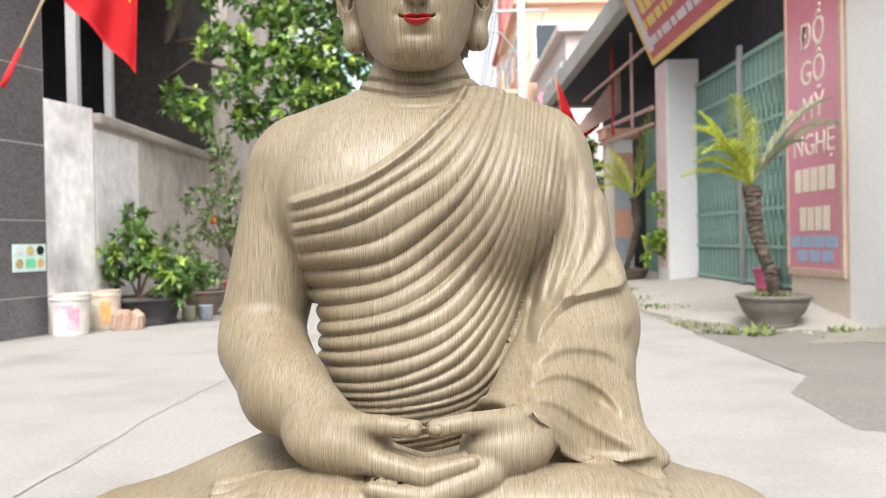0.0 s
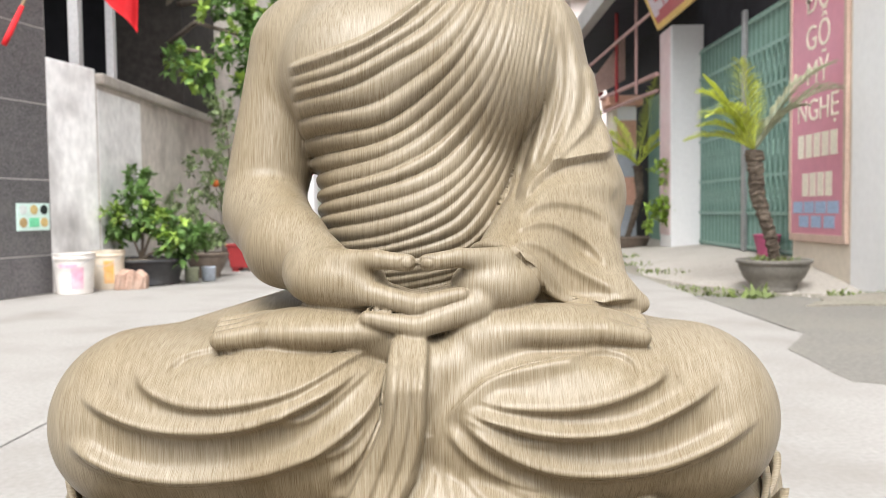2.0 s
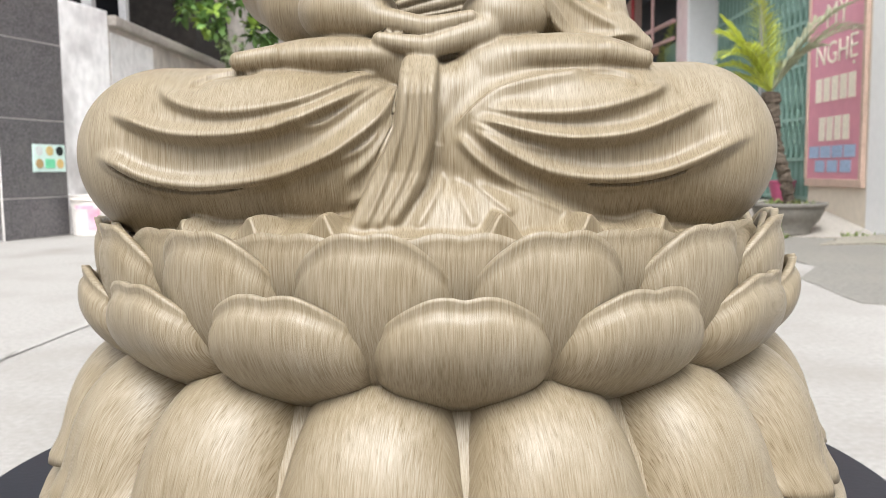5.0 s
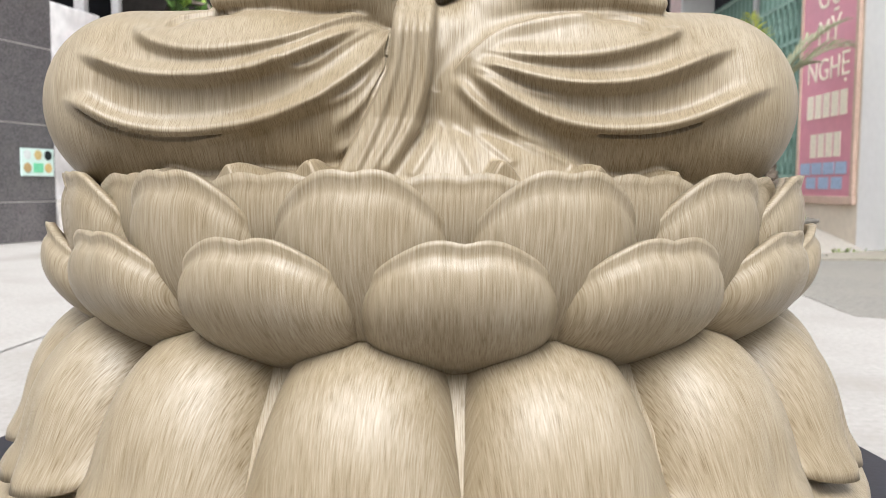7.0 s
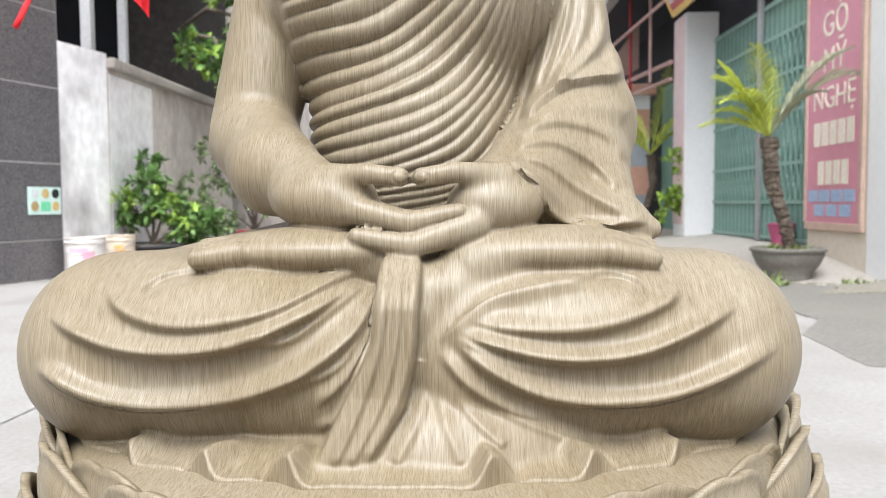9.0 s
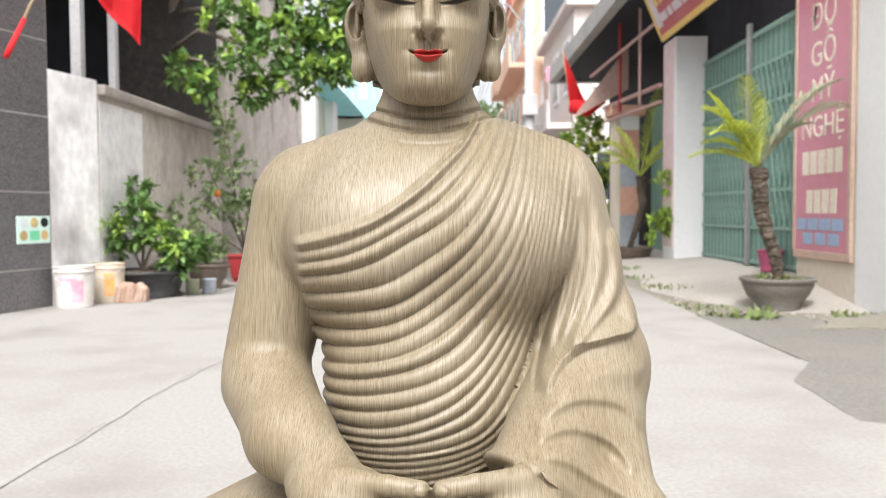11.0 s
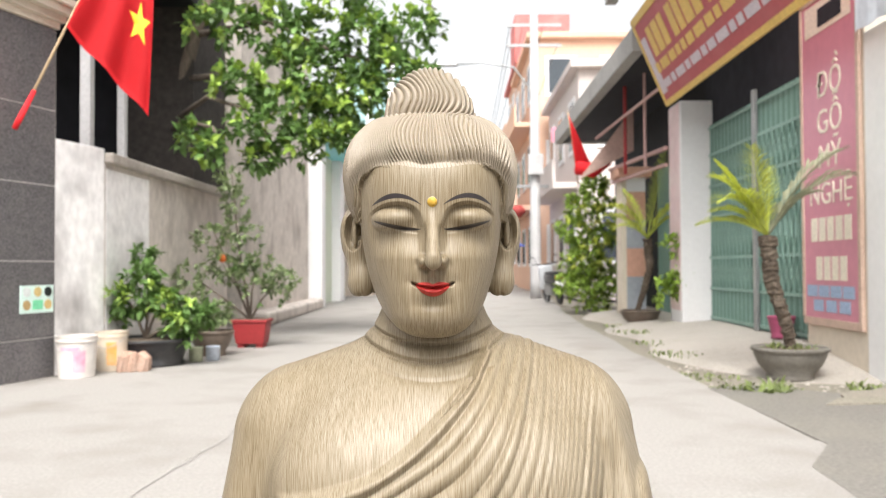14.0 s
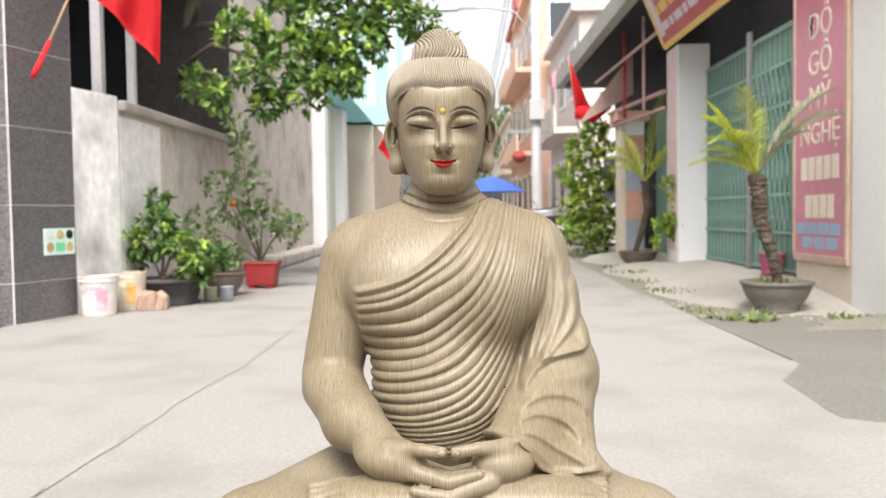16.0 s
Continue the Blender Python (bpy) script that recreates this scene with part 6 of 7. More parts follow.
box_part("end_panel", (0.07, 0.15, 0.0005), (0.30, 0.95, 0.005), M_PALEBAR, ban)

# canopy roofs over the pavement, undersides near-black in place of shade
can = tagged(empty("concrete_canopy"), "raw concrete canopy slab, underside painted dark with its shade", "canopy")
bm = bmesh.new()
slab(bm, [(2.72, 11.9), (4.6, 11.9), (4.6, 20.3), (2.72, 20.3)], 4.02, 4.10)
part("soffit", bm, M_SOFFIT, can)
box_part("edge_beam", (2.55, 11.6, 3.98), (2.73, 20.4, 4.32), M_SLAB, can, 0.01)
box_part("end_beam", (2.73, 20.15, 3.98), (4.6, 20.4, 4.32), M_SLAB, can, 0.01)
box_part("top", (2.73, 11.9, 4.102), (4.6, 20.15, 4.25), M_SLAB, can)
# near-black back wall paints in the deep shade below the slab
box_part("back_wall", (4.0, 12.4, 0), (4.2, 20.2, 4.02), M_SHADE, can)
can2 = tagged(empty("upper_canopy"), "higher shop canopy, shade painted into its underside", "canopy")
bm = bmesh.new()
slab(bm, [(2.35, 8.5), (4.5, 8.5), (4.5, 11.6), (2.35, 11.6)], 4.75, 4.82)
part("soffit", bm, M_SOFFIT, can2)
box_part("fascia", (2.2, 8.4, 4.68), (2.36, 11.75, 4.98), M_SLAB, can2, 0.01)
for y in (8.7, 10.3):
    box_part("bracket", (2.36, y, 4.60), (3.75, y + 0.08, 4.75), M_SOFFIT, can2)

# neighbouring shop: banded pillar, gate, bracket frames
M_SALMON = material("salmon_paint", (0.60, 0.34, 0.25), 0.75, grain=15, vary=0.08, blotch=2, stain=0.4, stain_color=(0.66, 0.50, 0.42), bump=0.1)
M_GREYBAND = material("grey_band_paint", (0.36, 0.38, 0.42), 0.75, grain=15, vary=0.08, blotch=3, stain=0.3, bump=0.1)
p2 = tagged(empty("banded_pillar"), "shop pillar painted in salmon and grey bands", "pillar")
zz = [0.1, 0.75, 1.25, 1.75, 2.25, 2.5]
for k, (a, b) in enumerate(zip(zz, zz[1:])):
    box_part("band", (3.06, 14.5, a), (3.40, 14.9, b), (M_GREYBAND, M_SALMON, M_GREYBAND, M_SALMON, M_WHITE)[k], p2)
box_part("edge", (2.97, 14.48, 0.1), (3.059, 14.92, 2.5), M_CREAM, p2)
box_part("capital", (2.88, 14.4, 2.5), (3.5, 15.0, 2.68), M_SALMON, p2, 0.02)
g2 = tagged(empty("side_gate"), "narrow green sheet gate of the next shop", "gate")
for k in range(10):
    y = 12.45 + k * 0.2
    box_part("slat", (3.60, y, 0.12), (3.63, y + 0.19, 2.6), M_GATE, g2)
M_PINKBEAM = material("pinkish_steel", (0.48, 0.30, 0.28), 0.6, grain=20, vary=0.1, blotch=3, stain=0.3)
fr = tagged(empty("awning_frame"), "pinkish steel awning frame fixed to the pillars", "frame")
part("beam", tube(bmesh.new(), [(3.20, 12.3, 2.70), (2.85, 14.9, 2.68)], 0.035, 6), M_PINKBEAM, fr)
part("beam", tube(bmesh.new(), [(3.20, 12.3, 2.45), (2.9, 14.9, 2.45)], 0.03, 6), M_PINKBEAM, fr)
part("beam", tube(bmesh.new(), [(3.05, 12.0, 3.55), (2.72, 15.5, 3.35)], 0.03, 6), M_PINKBEAM, fr)
part("upright", tube(bmesh.new(), [(2.95, 14.0, 2.5), (2.95, 14.0, 4.0)], 0.03, 6), M_REDPOT, fr)
part("upright", tube(bmesh.new(), [(3.05, 13.0, 2.5), (3.05, 13.0, 4.0)], 0.025, 6), M_PINKBEAM, fr)
bm = bmesh.new()
slab(bm, [(0, 0), (1.05, 0.55), (1.05, 1.35)], 0.0, 0.02)
tri = part("gusset", bm, material("dusty_salmon_sheet", (0.50, 0.34, 0.29), 0.7, stain=0.3), fr, "dusty salmon sheet gusset")
tri.matrix_world = Matrix.Translation((2.35, 15.4, 2.55)) @ pose(0, 0, 0, 90, 0, 0)
flag((2.45, 16.0, 2.55), (2.26, 16.0, 3.95), [(2.27, 16.0, 3.92), (2.42, 16.0, 2.85), (2.78, 15.8, 2.75), (2.62, 15.9, 3.05)], None, "furled red flag hanging beside the shrub", 0.2, 1.2, 0.06)
bm = tube(bmesh.new(), [(2.42, 16.02, 2.86), (2.72, 15.9, 2.80), (3.05, 15.8, 2.95)], [0.13, 0.16, 0.05], 12)
part("furled_cloth", bm, M_FLAG, bpy.data.objects["flag.002"], smooth=True)


# ---- potted palms and weeds ----
def palm(name, x, y, z, trunk, fronds, label, seed, trunk_r=0.055, mats=None):
    """A small date palm: a rough leaning trunk and arching fronds of many leaflets. fronds: direction x, y, rise, length, droop, which material."""
    r = random.Random(seed)
    ob = tagged(empty(name, Matrix.Translation((x, y, z))), label, "palm")
    bm = bmesh.new()
    pts = [Vector(p) for p in trunk]
    steps = 56
    sides = 10
    rings = []
    for i in range(steps + 1):
        t = i / steps * (len(pts) - 1)
        k = min(int(t), len(pts) - 2)
        c = pts[k].lerp(pts[k + 1], t - k)
        rad = trunk_r * (0.78 + 0.45 * i / steps) * r.uniform(0.92, 1.12)
        rings.append([bm.verts.new(c + Vector((rad * math.cos(a) * r.uniform(0.80, 1.20), rad * math.sin(a) * r.uniform(0.80, 1.20), r.uniform(-0.006, 0.006)))) for a in (2 * math.pi * s / sides for s in range(sides))])
    for a, b in zip(rings, rings[1:]):
        for s in range(sides):
            bm.faces.new([a[s], a[(s + 1) % sides], b[(s + 1) % sides], b[s]])
    bm.faces.new(rings[-1])
    part("trunk", bm, M_TRUNK, ob)
    head = pts[-1]
    for dx, dy, rise, length, droop, mi in fronds:
        d = Vector((dx, dy, 0))
        d = d.normalized() if d.length > 0 else Vector((1, 0, 0))
        spine = []
        for k in range(15):
            t = k / 14
            spine.append(head + d * length * t * (1 - 0.25 * rise) + Vector((0, 0, rise * length * t - droop * length * t * t)))
        bm = tube(bmesh.new(), spine, [0.011 * (1 - 0.85 * k / 14) for k in range(15)], 5)
        fr_ = part("frond", bm, mats[mi], ob, smooth=True)
        vs, fs = [], []
        for k in range(2, 15):
            for sub in (0, 0.33, 0.66):
                kk = min(k + sub, 14)
                i0 = min(int(kk), 13)
                p = spine[i0].lerp(spine[i0 + 1], kk - i0)
                tan = (spine[i0 + 1] - spine[i0]).normalized()
                t = kk / 14
                side = tan.cross(Vector((0, 0, 1)))
                side = side.normalized() if side.length > 1e-3 else Vector((1, 0, 0))
                ll = length * 0.30 * (math.sin(math.pi * (0.12 + 0.80 * t)) + 0.12)
                for s in (-1, 1):
                    way = tan * 0.75 + side * s * 0.75 + Vector((0, 0, 0.12 + r.uniform(-0.15, 0.15)))
                    add_leaf(vs, fs, p, way, Vector((0, 0, 1)), ll * r.uniform(0.85, 1.15), 0.016)
        leaf_part("leaf_blade", vs, fs, mats[mi], fr_)
    return ob


M_TRUNK = material("fibrous_palm_bark", (0.085, 0.064, 0.047), 0.95, grain=45, vary=0.6, blotch=7, stain=0.5, stain_color=(0.22, 0.18, 0.14), bump=0.9)
PALM_MATS = (M_YELLOW, M_DRYFROND, M_LEAF)
pot_bowl("cement_bowl_pot", 2.95, 7.30, -0.062, 0.325, 0.285, M_GREYPOT, "wide grey cement bowl pot on a bare earth verge", "pot", 0.60)
palm("date_palm", 2.97, 7.30, 0.18, [(0.0, 0, 0), (-0.05, 0, 0.25), (-0.17, 0, 0.62), (-0.20, 0, 1.02)],
     [(-1, -0.1, 0.9, 0.62, 0.55, 0), (-1, 0.2, 0.62, 0.66, 0.45, 0), (-0.6, -0.5, 1.1, 0.62, 0.5, 0), (-0.25, 0.05, 1.3, 0.62, 0.25, 0), (0.15, 0.3, 1.35, 0.55, 0.2, 0),
      (0.9, 0.1, 1.25, 1.00, 0.50, 1), (0.8, -0.3, 1.1, 0.92, 0.55, 1), (0.6, -0.4, 1.2, 0.60, 0.6, 1), (0.5, 0.5, 1.1, 0.55, 0.6, 1), (-0.8, 0.6, 0.8, 0.5, 0.5, 0), (-1, -0.35, 1.15, 0.72, 0.75, 0), (-0.8, 0.1, 1.35, 0.70, 0.6, 0), (-0.3, -0.4, 1.4, 0.66, 0.3, 0)],
     "young date palm with yellow-green fronds and rough leaning trunk", 31, 0.060, PALM_MATS)
pot_bowl("clay_bowl_pot", 2.95, 13.0, -0.01, 0.32, 0.255, M_BROWNPOT, "wide brown clay bowl pot at the apron's edge", "pot", 0.55)
palm("date_palm", 2.95, 13.0, 0.22, [(-0.05, 0, 0), (0.05, 0, 0.3), (0.16, 0, 0.7), (0.12, 0, 1.15)],
     [(-1, 0, 0.9, 0.9, 0.5, 0), (-0.8, -0.4, 0.7, 0.8, 0.5, 0), (0.8, -0.2, 1.0, 0.8, 0.5, 0), (0.1, 0.1, 1.6, 1.0, 0.15, 0), (-0.3, 0.5, 1.3, 0.8, 0.3, 0), (-1, -0.3, 1.1, 1.0, 0.6, 0), (0.7, -0.6, 1.2, 0.9, 0.6, 0)],
     "second date palm with drooping yellow-green fronds", 32, 0.055, PALM_MATS)
M_PURPLE = material("plum_plastic_pot", (0.34, 0.07, 0.14), 0.5, grain=30, vary=0.1, blotch=5, stain=0.25, bump=0.03)
for x, y, z, lab in ((3.45, 12.0, 0.155, "plum plastic pot by the pillar"), (3.50, 8.85, 0.16, "plum plastic pot beside the upright sign")):
    pot_bowl("plum_pot", x, y, z, 0.145, 0.235, M_PURPLE, lab, "pot", 0.72, group="plum pots")
shrub("pillar_plant", 3.40, 12.0, 0.36, "leafy potted plant with thin yellow-green stems",
      [((-0.1, 0, 0.3), 0.25, 120), ((-0.35, 0, 0.2), 0.25, 110), ((0.05, 0, 0.55), 0.2, 70), ((-0.15, 0, 0.9), 0.22, 60), ((0.2, 0, 1.05), 0.2, 40)], M_LEAF, [(-0.1, 0, 0.4), (-0.35, 0, 0.2), (0.1, 0, 1.0), (-0.15, 0, 0.95)], 33, 0.11)
shrub("climbing_shrub", 2.85, 17.2, 0.0, "tall leafy climbing shrub beside the shop",
      [((0, 0, 0.35), 0.48, 420), ((0.3, 0, 0.6), 0.42, 300), ((-0.15, 0, 0.9), 0.40, 320), ((0.15, 0, 1.3), 0.42, 320), ((-0.25, 0, 1.5), 0.34, 240), ((-0.1, 0, 1.95), 0.34, 260), ((0.1, 0, 2.35), 0.28, 200), ((0.42, 0, 1.9), 0.25, 120), ((-0.35, 0, 0.5), 0.3, 160)],
      M_LEAF, [(0, 0, 1.2), (0.2, 0, 1.4), (-0.1, 0, 2.3)], 34, 0.13, grow=1.12, extra=(M_YELLOW, [((0.0, -0.25, 1.0), 0.42, 160), ((-0.1, -0.2, 1.8), 0.34, 120), ((0.35, -0.2, 1.5), 0.3, 90), ((0.1, 0.1, 0.4), 0.50, 60), ((0, 0.1, 1.1), 0.4, 70), ((0.3, -0.1, 2.3), 0.2, 40)]))

# weeds along the street edge
r = random.Random(40)
vs, fs = [], []
for cx, cy, rad, n, h in ((2.15, 6.35, 0.16, 60, 0.11), (2.36, 6.25, 0.16, 70, 0.15), (2.5, 6.5, 0.2, 60, 0.08), (2.75, 5.75, 0.3, 90, 0.06), (3.1, 6.0, 0.25, 70, 0.06), (2.2, 7.3, 0.3, 70, 0.06),
                          (2.3, 8.6, 0.3, 60, 0.06), (2.4, 9.8, 0.3, 50, 0.06), (2.5, 11.5, 0.3, 60, 0.07), (3.3, 6.6, 0.2, 60, 0.08), (3.55, 6.3, 0.15, 50, 0.09), (2.6, 12.6, 0.3, 60, 0.07), (2.0, 5.9, 0.2, 50, 0.05), (2.95, 7.3, 0.22, 60, 0.0)):
    for _ in range(n):
        a, q = r.uniform(0, 6.28), rad * r.random() ** 0.5
        z = 0.20 if h == 0 else -0.06 + (0.06 if cy > 7.7 else 0)
        hh = h or 0.07
        add_leaf(vs, fs, Vector((cx + q * math.cos(a), cy + q * math.sin(a), z)), Vector((r.uniform(-1, 1), r.uniform(-1, 1), r.uniform(0.4, 1.6))), Vector((0, 0, 1)), hh * r.uniform(0.6, 1.3), hh * 0.28)
M_WEED = leaf_material("mossy_weed", (0.20, 0.25, 0.085), 0.5)
me = bpy.data.meshes.new("weeds")
me.from_pydata([tuple(v) for v in vs], [], fs)
me.materials.append(M_WEED)
tagged(new("weeds", me), "tufts of green weeds along the street edge", "weeds", kind="stuff")
# loose stones on the verge
vs, fs = [], []
for _ in range(220):
    c = Vector((r.uniform(1.98, 3.5), r.uniform(5.4, 8.2), -0.06))
    s = r.uniform(0.008, 0.03)
    n0 = len(vs)
    for k in range(6):
        a = k * math.pi / 3
        vs.append(c + Vector((s * math.cos(a) * r.uniform(0.7, 1.3), s * math.sin(a) * r.uniform(0.7, 1.3), 0)))
    vs.append(c + Vector((0, 0, s * r.uniform(0.5, 0.9))))
    fs += [(n0 + k, n0 + (k + 1) % 6, n0 + 6) for k in range(6)]
me = bpy.data.meshes.new("pebbles")
me.from_pydata([tuple(v) for v in vs], [], fs)
me.materials.append(M_APRON)
tagged(new("pebbles", me), "loose pebbles on the earth verge", "pebbles", kind="stuff")


# ---- far end of the street ----
M_PEACH = material("peach_wall_paint", (0.66, 0.43, 0.31), 0.8, grain=8, vary=0.05, blotch=0.5, stain=0.25, stain_color=(0.70, 0.56, 0.46), bump=0.05)
M_PALEPEACH = material("pale_peach_paint", (0.60, 0.53, 0.50), 0.8, grain=8, vary=0.06, blotch=0.6, stain=0.4, stain_color=(0.60, 0.50, 0.46), bump=0.05)
M_PANE = material("dark_window_glass", (0.05, 0.06, 0.07), 0.15, stain=0.0, bump=0)
M_REDROOF = material("red_sheet_roof", (0.55, 0.16, 0.15), 0.7, grain=8, vary=0.08, stain=0.3, stain_color=(0.6, 0.35, 0.32))


def house(name, x0, x1, y0, y1, storeys, h, mat, label, windows, roof=None, face="west"):
    ob = tagged(empty(name), label, "house")
    top = storeys * h
    box_part("wall", (x0, y0, 0), (x1, y1, top), mat, ob)
    bm = bmesh.new()
    box(bm, (x0 - 0.25, y0 - 0.25, top), (x1 + 0.25, y1 + 0.25, top + 0.22))
    part("roof", bevelled(bm, 0.03), roof or mat, ob)
    for s in range(storeys):
        z = s * h
        # south face, towards the camera
        for k in range(windows):
            w = (x1 - x0) / windows
            cx = x0 + w * (k + 0.5)
            win = box_part("window", (cx - w * 0.28, y0 - 0.05, z + h * 0.32), (cx + w * 0.28, y0 - 0.004, z + h * 0.80), M_WHITE, ob)
            box_part("pane", (cx - w * 0.22, y0 - 0.06, z + h * 0.36), (cx + w * 0.22, y0 - 0.052, z + h * 0.76), M_PANE, win)
        xw = x0 if face == "west" else x1
        sgn = -1 if face == "west" else 1
        nw = 3
        for k in range(nw):
            w = (y1 - y0) / nw
            cy = y0 + w * (k + 0.5)
            a, b = sorted((xw + sgn * 0.05, xw + sgn * 0.004))
            win = box_part("window", (a, cy - w * 0.25, z + h * 0.30), (b, cy + w * 0.25, z + h * 0.80), M_WHITE, ob)
            a, b = sorted((xw + sgn * 0.06, xw + sgn * 0.052))
            box_part("pane", (a, cy - w * 0.20, z + h * 0.34), (b, cy + w * 0.20, z + h * 0.76), M_PANE, win)
        if s:
            a, b = sorted((xw, xw + sgn * 0.7))
            bal = box_part("balcony", (a, y0 + 0.3, z - 0.08), (b, y1 - 0.3, z + 0.10), mat, ob, 0.02)
            a, b = sorted((xw + sgn * 0.62, xw + sgn * 0.7))
            box_part("parapet", (a, y0 + 0.3, z + 0.10), (b, y1 - 0.3, z + 0.75), mat, bal)
    return ob


house("peach_house", 3.0, 7.0, 30.0, 38.0, 3, 3.1, M_PEACH, "three-storey peach painted house with balconies", 2)
house("red_capped_house", 3.2, 7.5, 38.5, 46.0, 3, 3.5, M_PEACH, "tall peach house with a red sheet box on top", 2, M_REDROOF)
tagged(box_part("roof_box", (3.0, 38.6, 10.72), (5.6, 41.5, 12.9), M_REDROOF), "red sheet-clad box on the far roof", "roof box")
house("pale_house", 3.5, 8.0, 22.6, 29.5, 2, 3.2, M_PALEPEACH, "pale peach two-storey house with jutting balconies", 2)
pale = bpy.data.objects["pale_house"]
box_part("sign_panel", (2.72, 22.45, 4.35), (3.45, 22.5, 4.75), M_SIGN, pale, 0.0, "small red and blue sign panel")
box_part("sign_stripe", (3.0, 22.42, 4.36), (3.3, 22.448, 4.6), M_BLUEBAR, pale)
house("far_white_house", -9.0, -3.2, 42.0, 52.0, 2, 3.3, M_WHITE, "plain white house further along the street", 2, None, "east")
house("far_cream_house", 3.4, 9.0, 48.0, 60.0, 2, 3.3, M_CREAM, "plain cream house further along the street", 2)

# utility pole with street lamp and cables
pole = tagged(empty("utility_pole", Matrix.Translation((2.42, 24.0, 0))), "grey concrete utility pole carrying a street lamp", "pole")
part("shaft", lathe([(0.17, 0), (0.165, 0.5), (0.11, 9.6), (0.0, 9.6)], 16), M_POST, pole, smooth=True)
part("lamp_arm", tube(bmesh.new(), [(0, 0, 5.2), (-0.15, 0, 6.2), (-0.6, 0, 6.8), (-1.5, 0, 6.95), (-2.3, 0, 6.9)], 0.03, 8), M_STEEL, pole, smooth=True)
bm = bmesh.new()
box(bm, (-2.9, -0.08, 6.84), (-2.25, 0.08, 6.94))
part("lamp_head", bevelled(bm, 0.03), M_STEEL, pole)
for z in (7.4, 8.0, 3.25):
    box_part("crossarm", (-0.8, -0.04, z), (0.8, 0.04, z + 0.08), M_STEEL, pole)
box_part("meter_box", (-0.22, -0.3, 3.6), (0.22, -0.12, 4.2), M_POST, pole, 0.02)
for k, (dx, z) in enumerate(((-0.7, 8.1), (-0.3, 8.1), (0.3, 8.1), (0.7, 7.5), (-0.7, 3.35), (-0.7, 7.5))):
    pts = []
    for i in range(13):
        t = i / 12
        pts.append((dx + 0.25 * t, 30 * t, z - 4 * 0.5 * t * (1 - t)))
    part("cable", tube(bmesh.new(), pts, 0.012, 5), M_BLACKPOT, pole)


# ---- parked motorbike ----
def motorbike(m):
    ob = tagged(empty("motorbike", m), "small black and silver motorbike parked at the street edge", "motorbike")
    mat_b = material("black_fairing", (0.03, 0.03, 0.035), 0.35, stain=0.1, bump=0)
    mat_s = material("silver_fairing", (0.55, 0.56, 0.58), 0.35, 0.3, stain=0.1, bump=0)
    for y in (-0.62, 0.62):
        wheel = part("wheel", lathe([(0.10, -0.03), (0.21, -0.025), (0.21, 0.025), (0.10, 0.03)], 24), M_STEEL, ob)
        wheel.matrix_basis = Matrix.Translation((0, y, 0.27)) @ pose(0, 0, 0, 0, 90, 0)
        part("tyre", lathe([(0.21, -0.035), (0.255, -0.035), (0.272, 0), (0.255, 0.035), (0.21, 0.035)], 24), M_BLACKPOT, wheel, smooth=True)
    bm = bmesh.new()
    slab(bm, [(-0.11, -0.72), (0.11, -0.72), (0.14, -0.2), (0.10, 0.35), (-0.10, 0.35), (-0.14, -0.2)], 0.52, 0.74)
    part("tail_body", bevelled(bm, 0.05, 3), mat_b, ob, smooth=True)
    bm = bmesh.new()
    slab(bm, [(-0.12, -0.66), (0.12, -0.66), (0.11, 0.15), (-0.11, 0.15)], 0.74, 0.82)
    part("seat", bevelled(bm, 0.03, 3), M_BLACKPOT, ob, smooth=True)
    bm = bmesh.new()
    slab(bm, [(-0.20, 0.42), (0.20, 0.42), (0.16, 0.60), (-0.16, 0.60)], 0.35, 0.98)
    part("leg_shield", bevelled(bm, 0.05, 3), mat_s, ob, smooth=True)
    part("handlebar", tube(bmesh.new(), [(-0.34, 0.36, 1.03), (-0.15, 0.46, 1.0), (0.15, 0.46, 1.0), (0.34, 0.36, 1.03)], 0.018, 8), M_BLACKPOT, ob)
    for s in (-1, 1):
        part("mirror", tube(bmesh.new(), [(s * 0.2, 0.44, 1.0), (s * 0.27, 0.42, 1.2), (s * 0.33, 0.42, 1.22)], [0.008, 0.008, 0.03], 8), M_BLACKPOT, ob)
    bm = bmesh.new()
    box(bm, (-0.09, -0.78, 0.62), (0.09, -0.70, 0.72))
    part("tail_light", bevelled(bm, 0.02), material("red_lens", (0.45, 0.01, 0.02), 0.2), ob)
    bm = bmesh.new()
    box(bm, (-0.10, -0.76, 0.46), (0.10, -0.745, 0.60))
    part("rear_plate", bm, M_WHITE, ob, "plain pale rear plate")
    bm = bmesh.new()
    slab(bm, [(-0.08, -0.15), (0.08, -0.15), (0.10, 0.4), (-0.10, 0.4)], 0.22, 0.5)
    part("engine", bevelled(bm, 0.04), M_STEEL, ob)
    part("fork", tube(bmesh.new(), [(0, 0.62, 0.27), (0, 0.48, 0.95)], 0.03, 8), M_STEEL, ob)
    part("exhaust", tube(bmesh.new(), [(0.13, 0.1, 0.25), (0.15, -0.3, 0.28), (0.15, -0.7, 0.36)], [0.03, 0.04, 0.045], 8), M_STEEL, ob)
    part("kickstand", tube(bmesh.new(), [(-0.1, 0.0, 0.3), (-0.22, -0.05, 0.01)], 0.012, 6), M_STEEL, ob)
    return ob


motorbike(Matrix.Translation((2.55, 20.8, 0)) @ pose(0, 0, 0, 0, -7, 8))

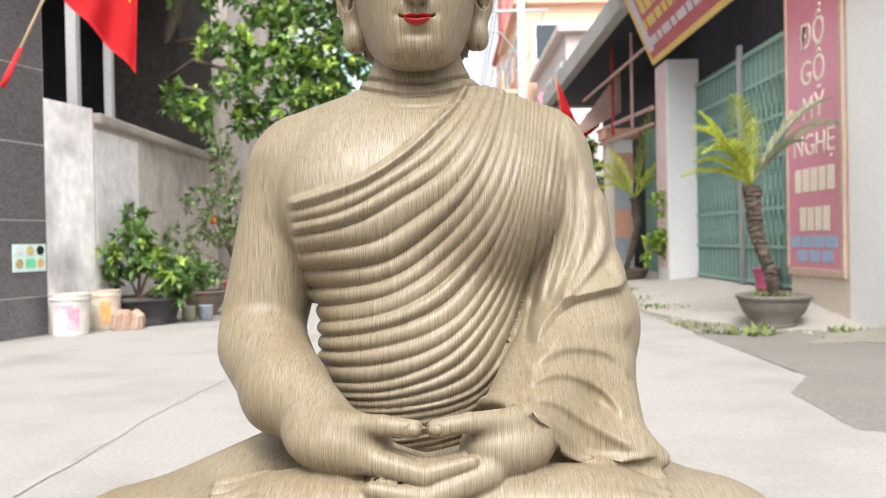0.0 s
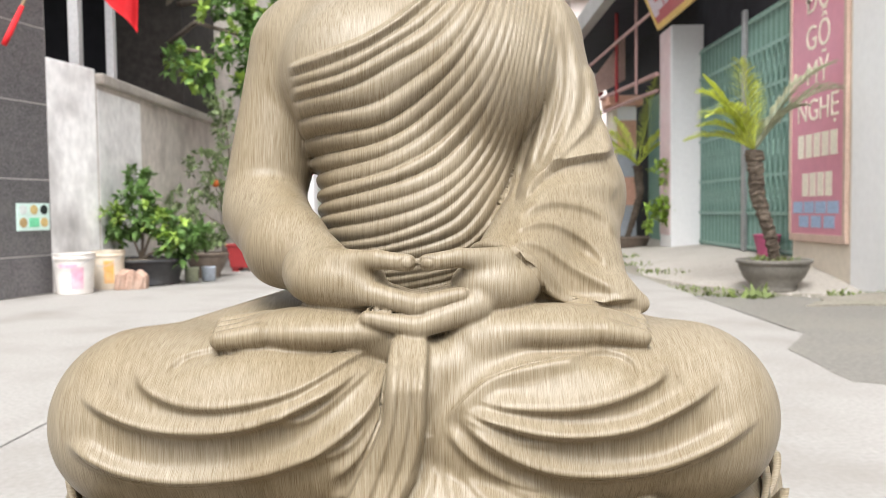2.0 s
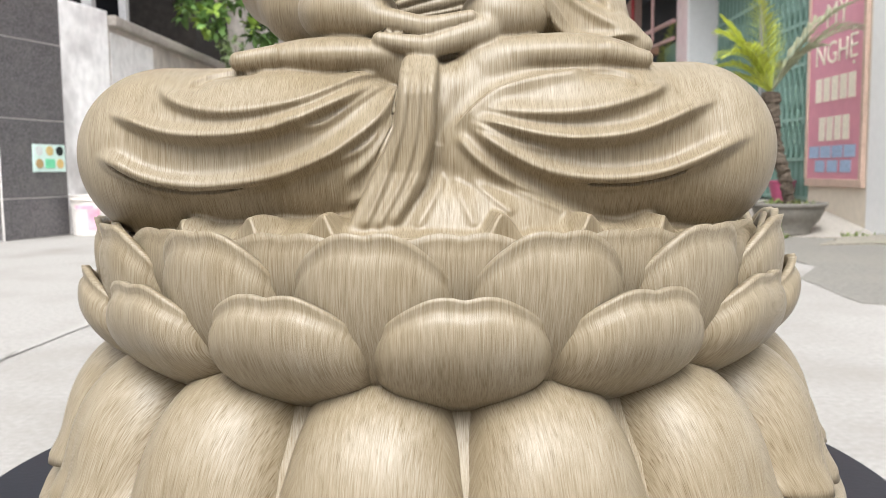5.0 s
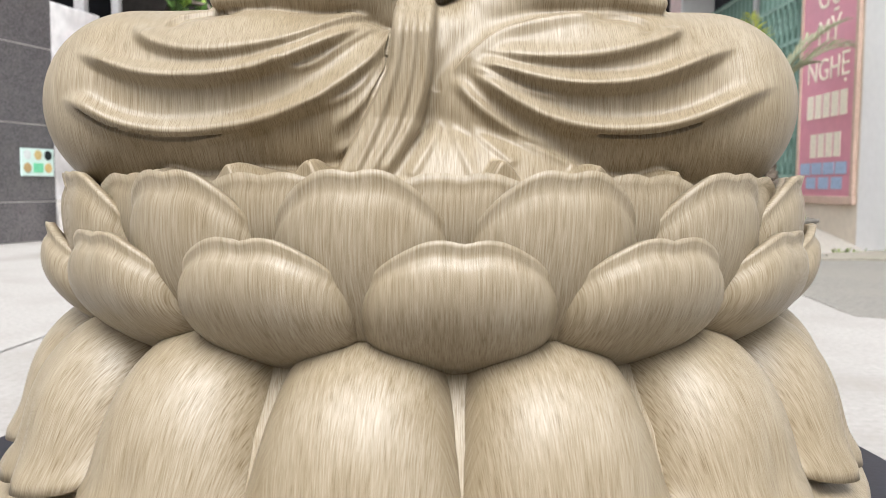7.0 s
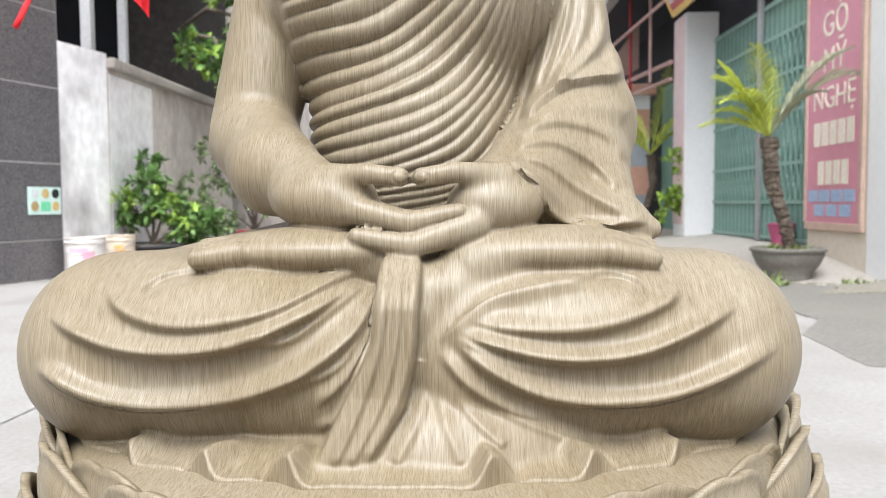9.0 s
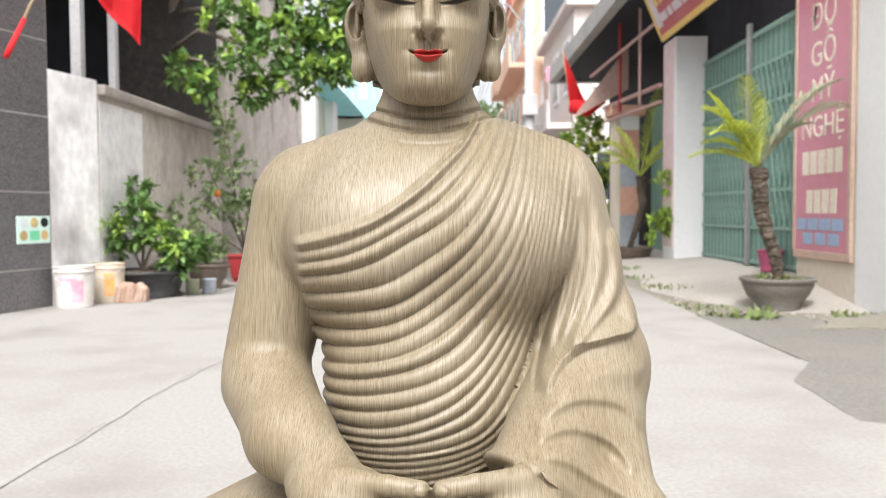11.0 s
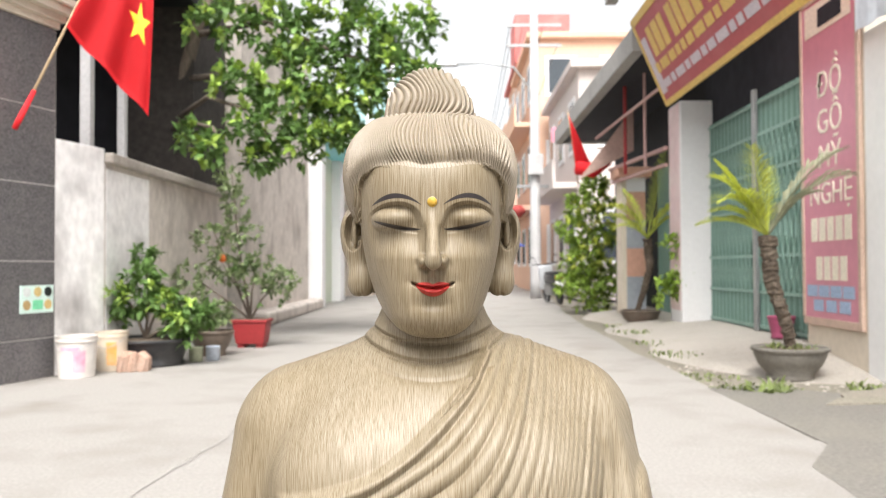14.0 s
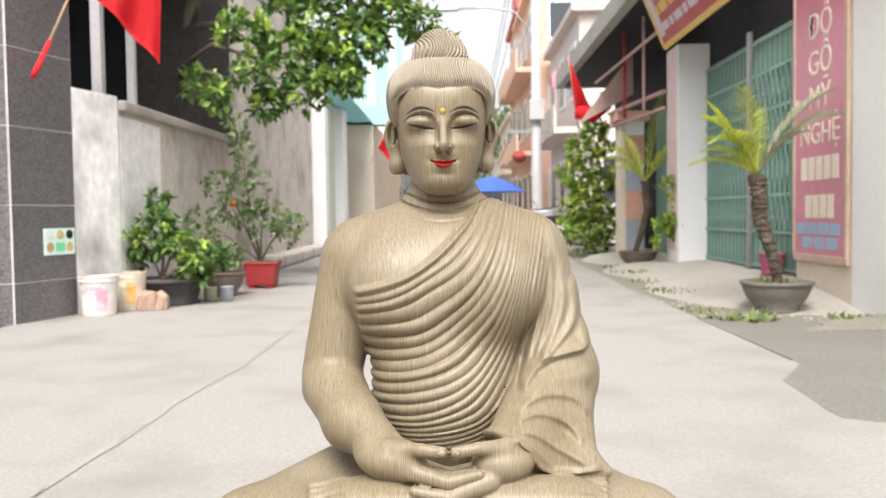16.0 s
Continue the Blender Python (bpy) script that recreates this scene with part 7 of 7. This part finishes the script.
# blue market umbrella
umb = tagged(empty("market_umbrella", Matrix.Translation((1.35, 30.0, 0))), "blue market umbrella standing over the street", "umbrella")
part("pole", tube(bmesh.new(), [(0, 0, 0), (0, 0, 2.3)], 0.025, 8), M_STEEL, umb)
part("canopy", lathe([(1.30, 1.68), (0.9, 1.92), (0.45, 2.15), (0.0, 2.28)], 8), fabric("blue_canvas", (0.05, 0.12, 0.48)), umb)
part("base", lathe([(0.0, 0.0), (0.3, 0.0), (0.3, 0.08), (0.0, 0.1)], 16), M_SLAB, umb)

lan = lathe([(0.0, 0.0), (0.11, 0.01), (0.25, 0.17), (0.25, 0.25), (0.11, 0.40), (0.0, 0.41)], 16)
lan = part("red_lantern", lan, fabric("faded_red_cloth", (0.34, 0.05, 0.045)), smooth=True)
lan.location = (2.15, 26.9, 2.55)
tagged(lan, "round red cloth lantern hung at a house front", "lantern")


def far_tree(x, y, h, rad, seed):
    r = random.Random(seed)
    ob = tagged(empty("far_tree", Matrix.Translation((x, y, 0))), "hazy green tree at the end of the street", "tree", group="far trees")
    part("trunk", tube(bmesh.new(), [(0, 0, 0), (0.1, 0, h * 0.4), (0, 0.1, h * 0.75)], [0.25, 0.18, 0.08], 8), M_BARK, ob, smooth=True)
    vs, fs = [], []
    for _ in range(26):
        d = rand_dir(r)
        clump(vs, fs, r, (d.x * rad * 0.75, d.y * rad * 0.75, h * 0.68 + d.z * h * 0.30), rad * 0.38, 60, 0.45, 0.25)
    leaf_part("crown", vs, fs, M_LEAF3, ob)


for k, (x, y, h, rad) in enumerate(((-1.5, 62, 9, 3.2), (2.5, 70, 10, 3.6), (-5, 66, 9, 3.4), (0.5, 85, 9, 4.0), (6, 80, 11, 4), (-8, 85, 11, 4.5))):
    far_tree(x, y, h, rad, 50 + k)

# plain unseen walls added to close the street and limit its light
tagged(box_part("wall_behind", (-7, -8.3, -0.06), (7, -8.0, 5.0), M_STUCCO2), "plain unseen wall behind the camera that limits low sky light", "wall", kind="structure")
tagged(box_part("wall_southwest", (-6.6, -8.0, -0.06), (-6.3, 5.4, 4.2), M_STUCCO), "plain unseen wall closing the street's west side", "wall", kind="structure")
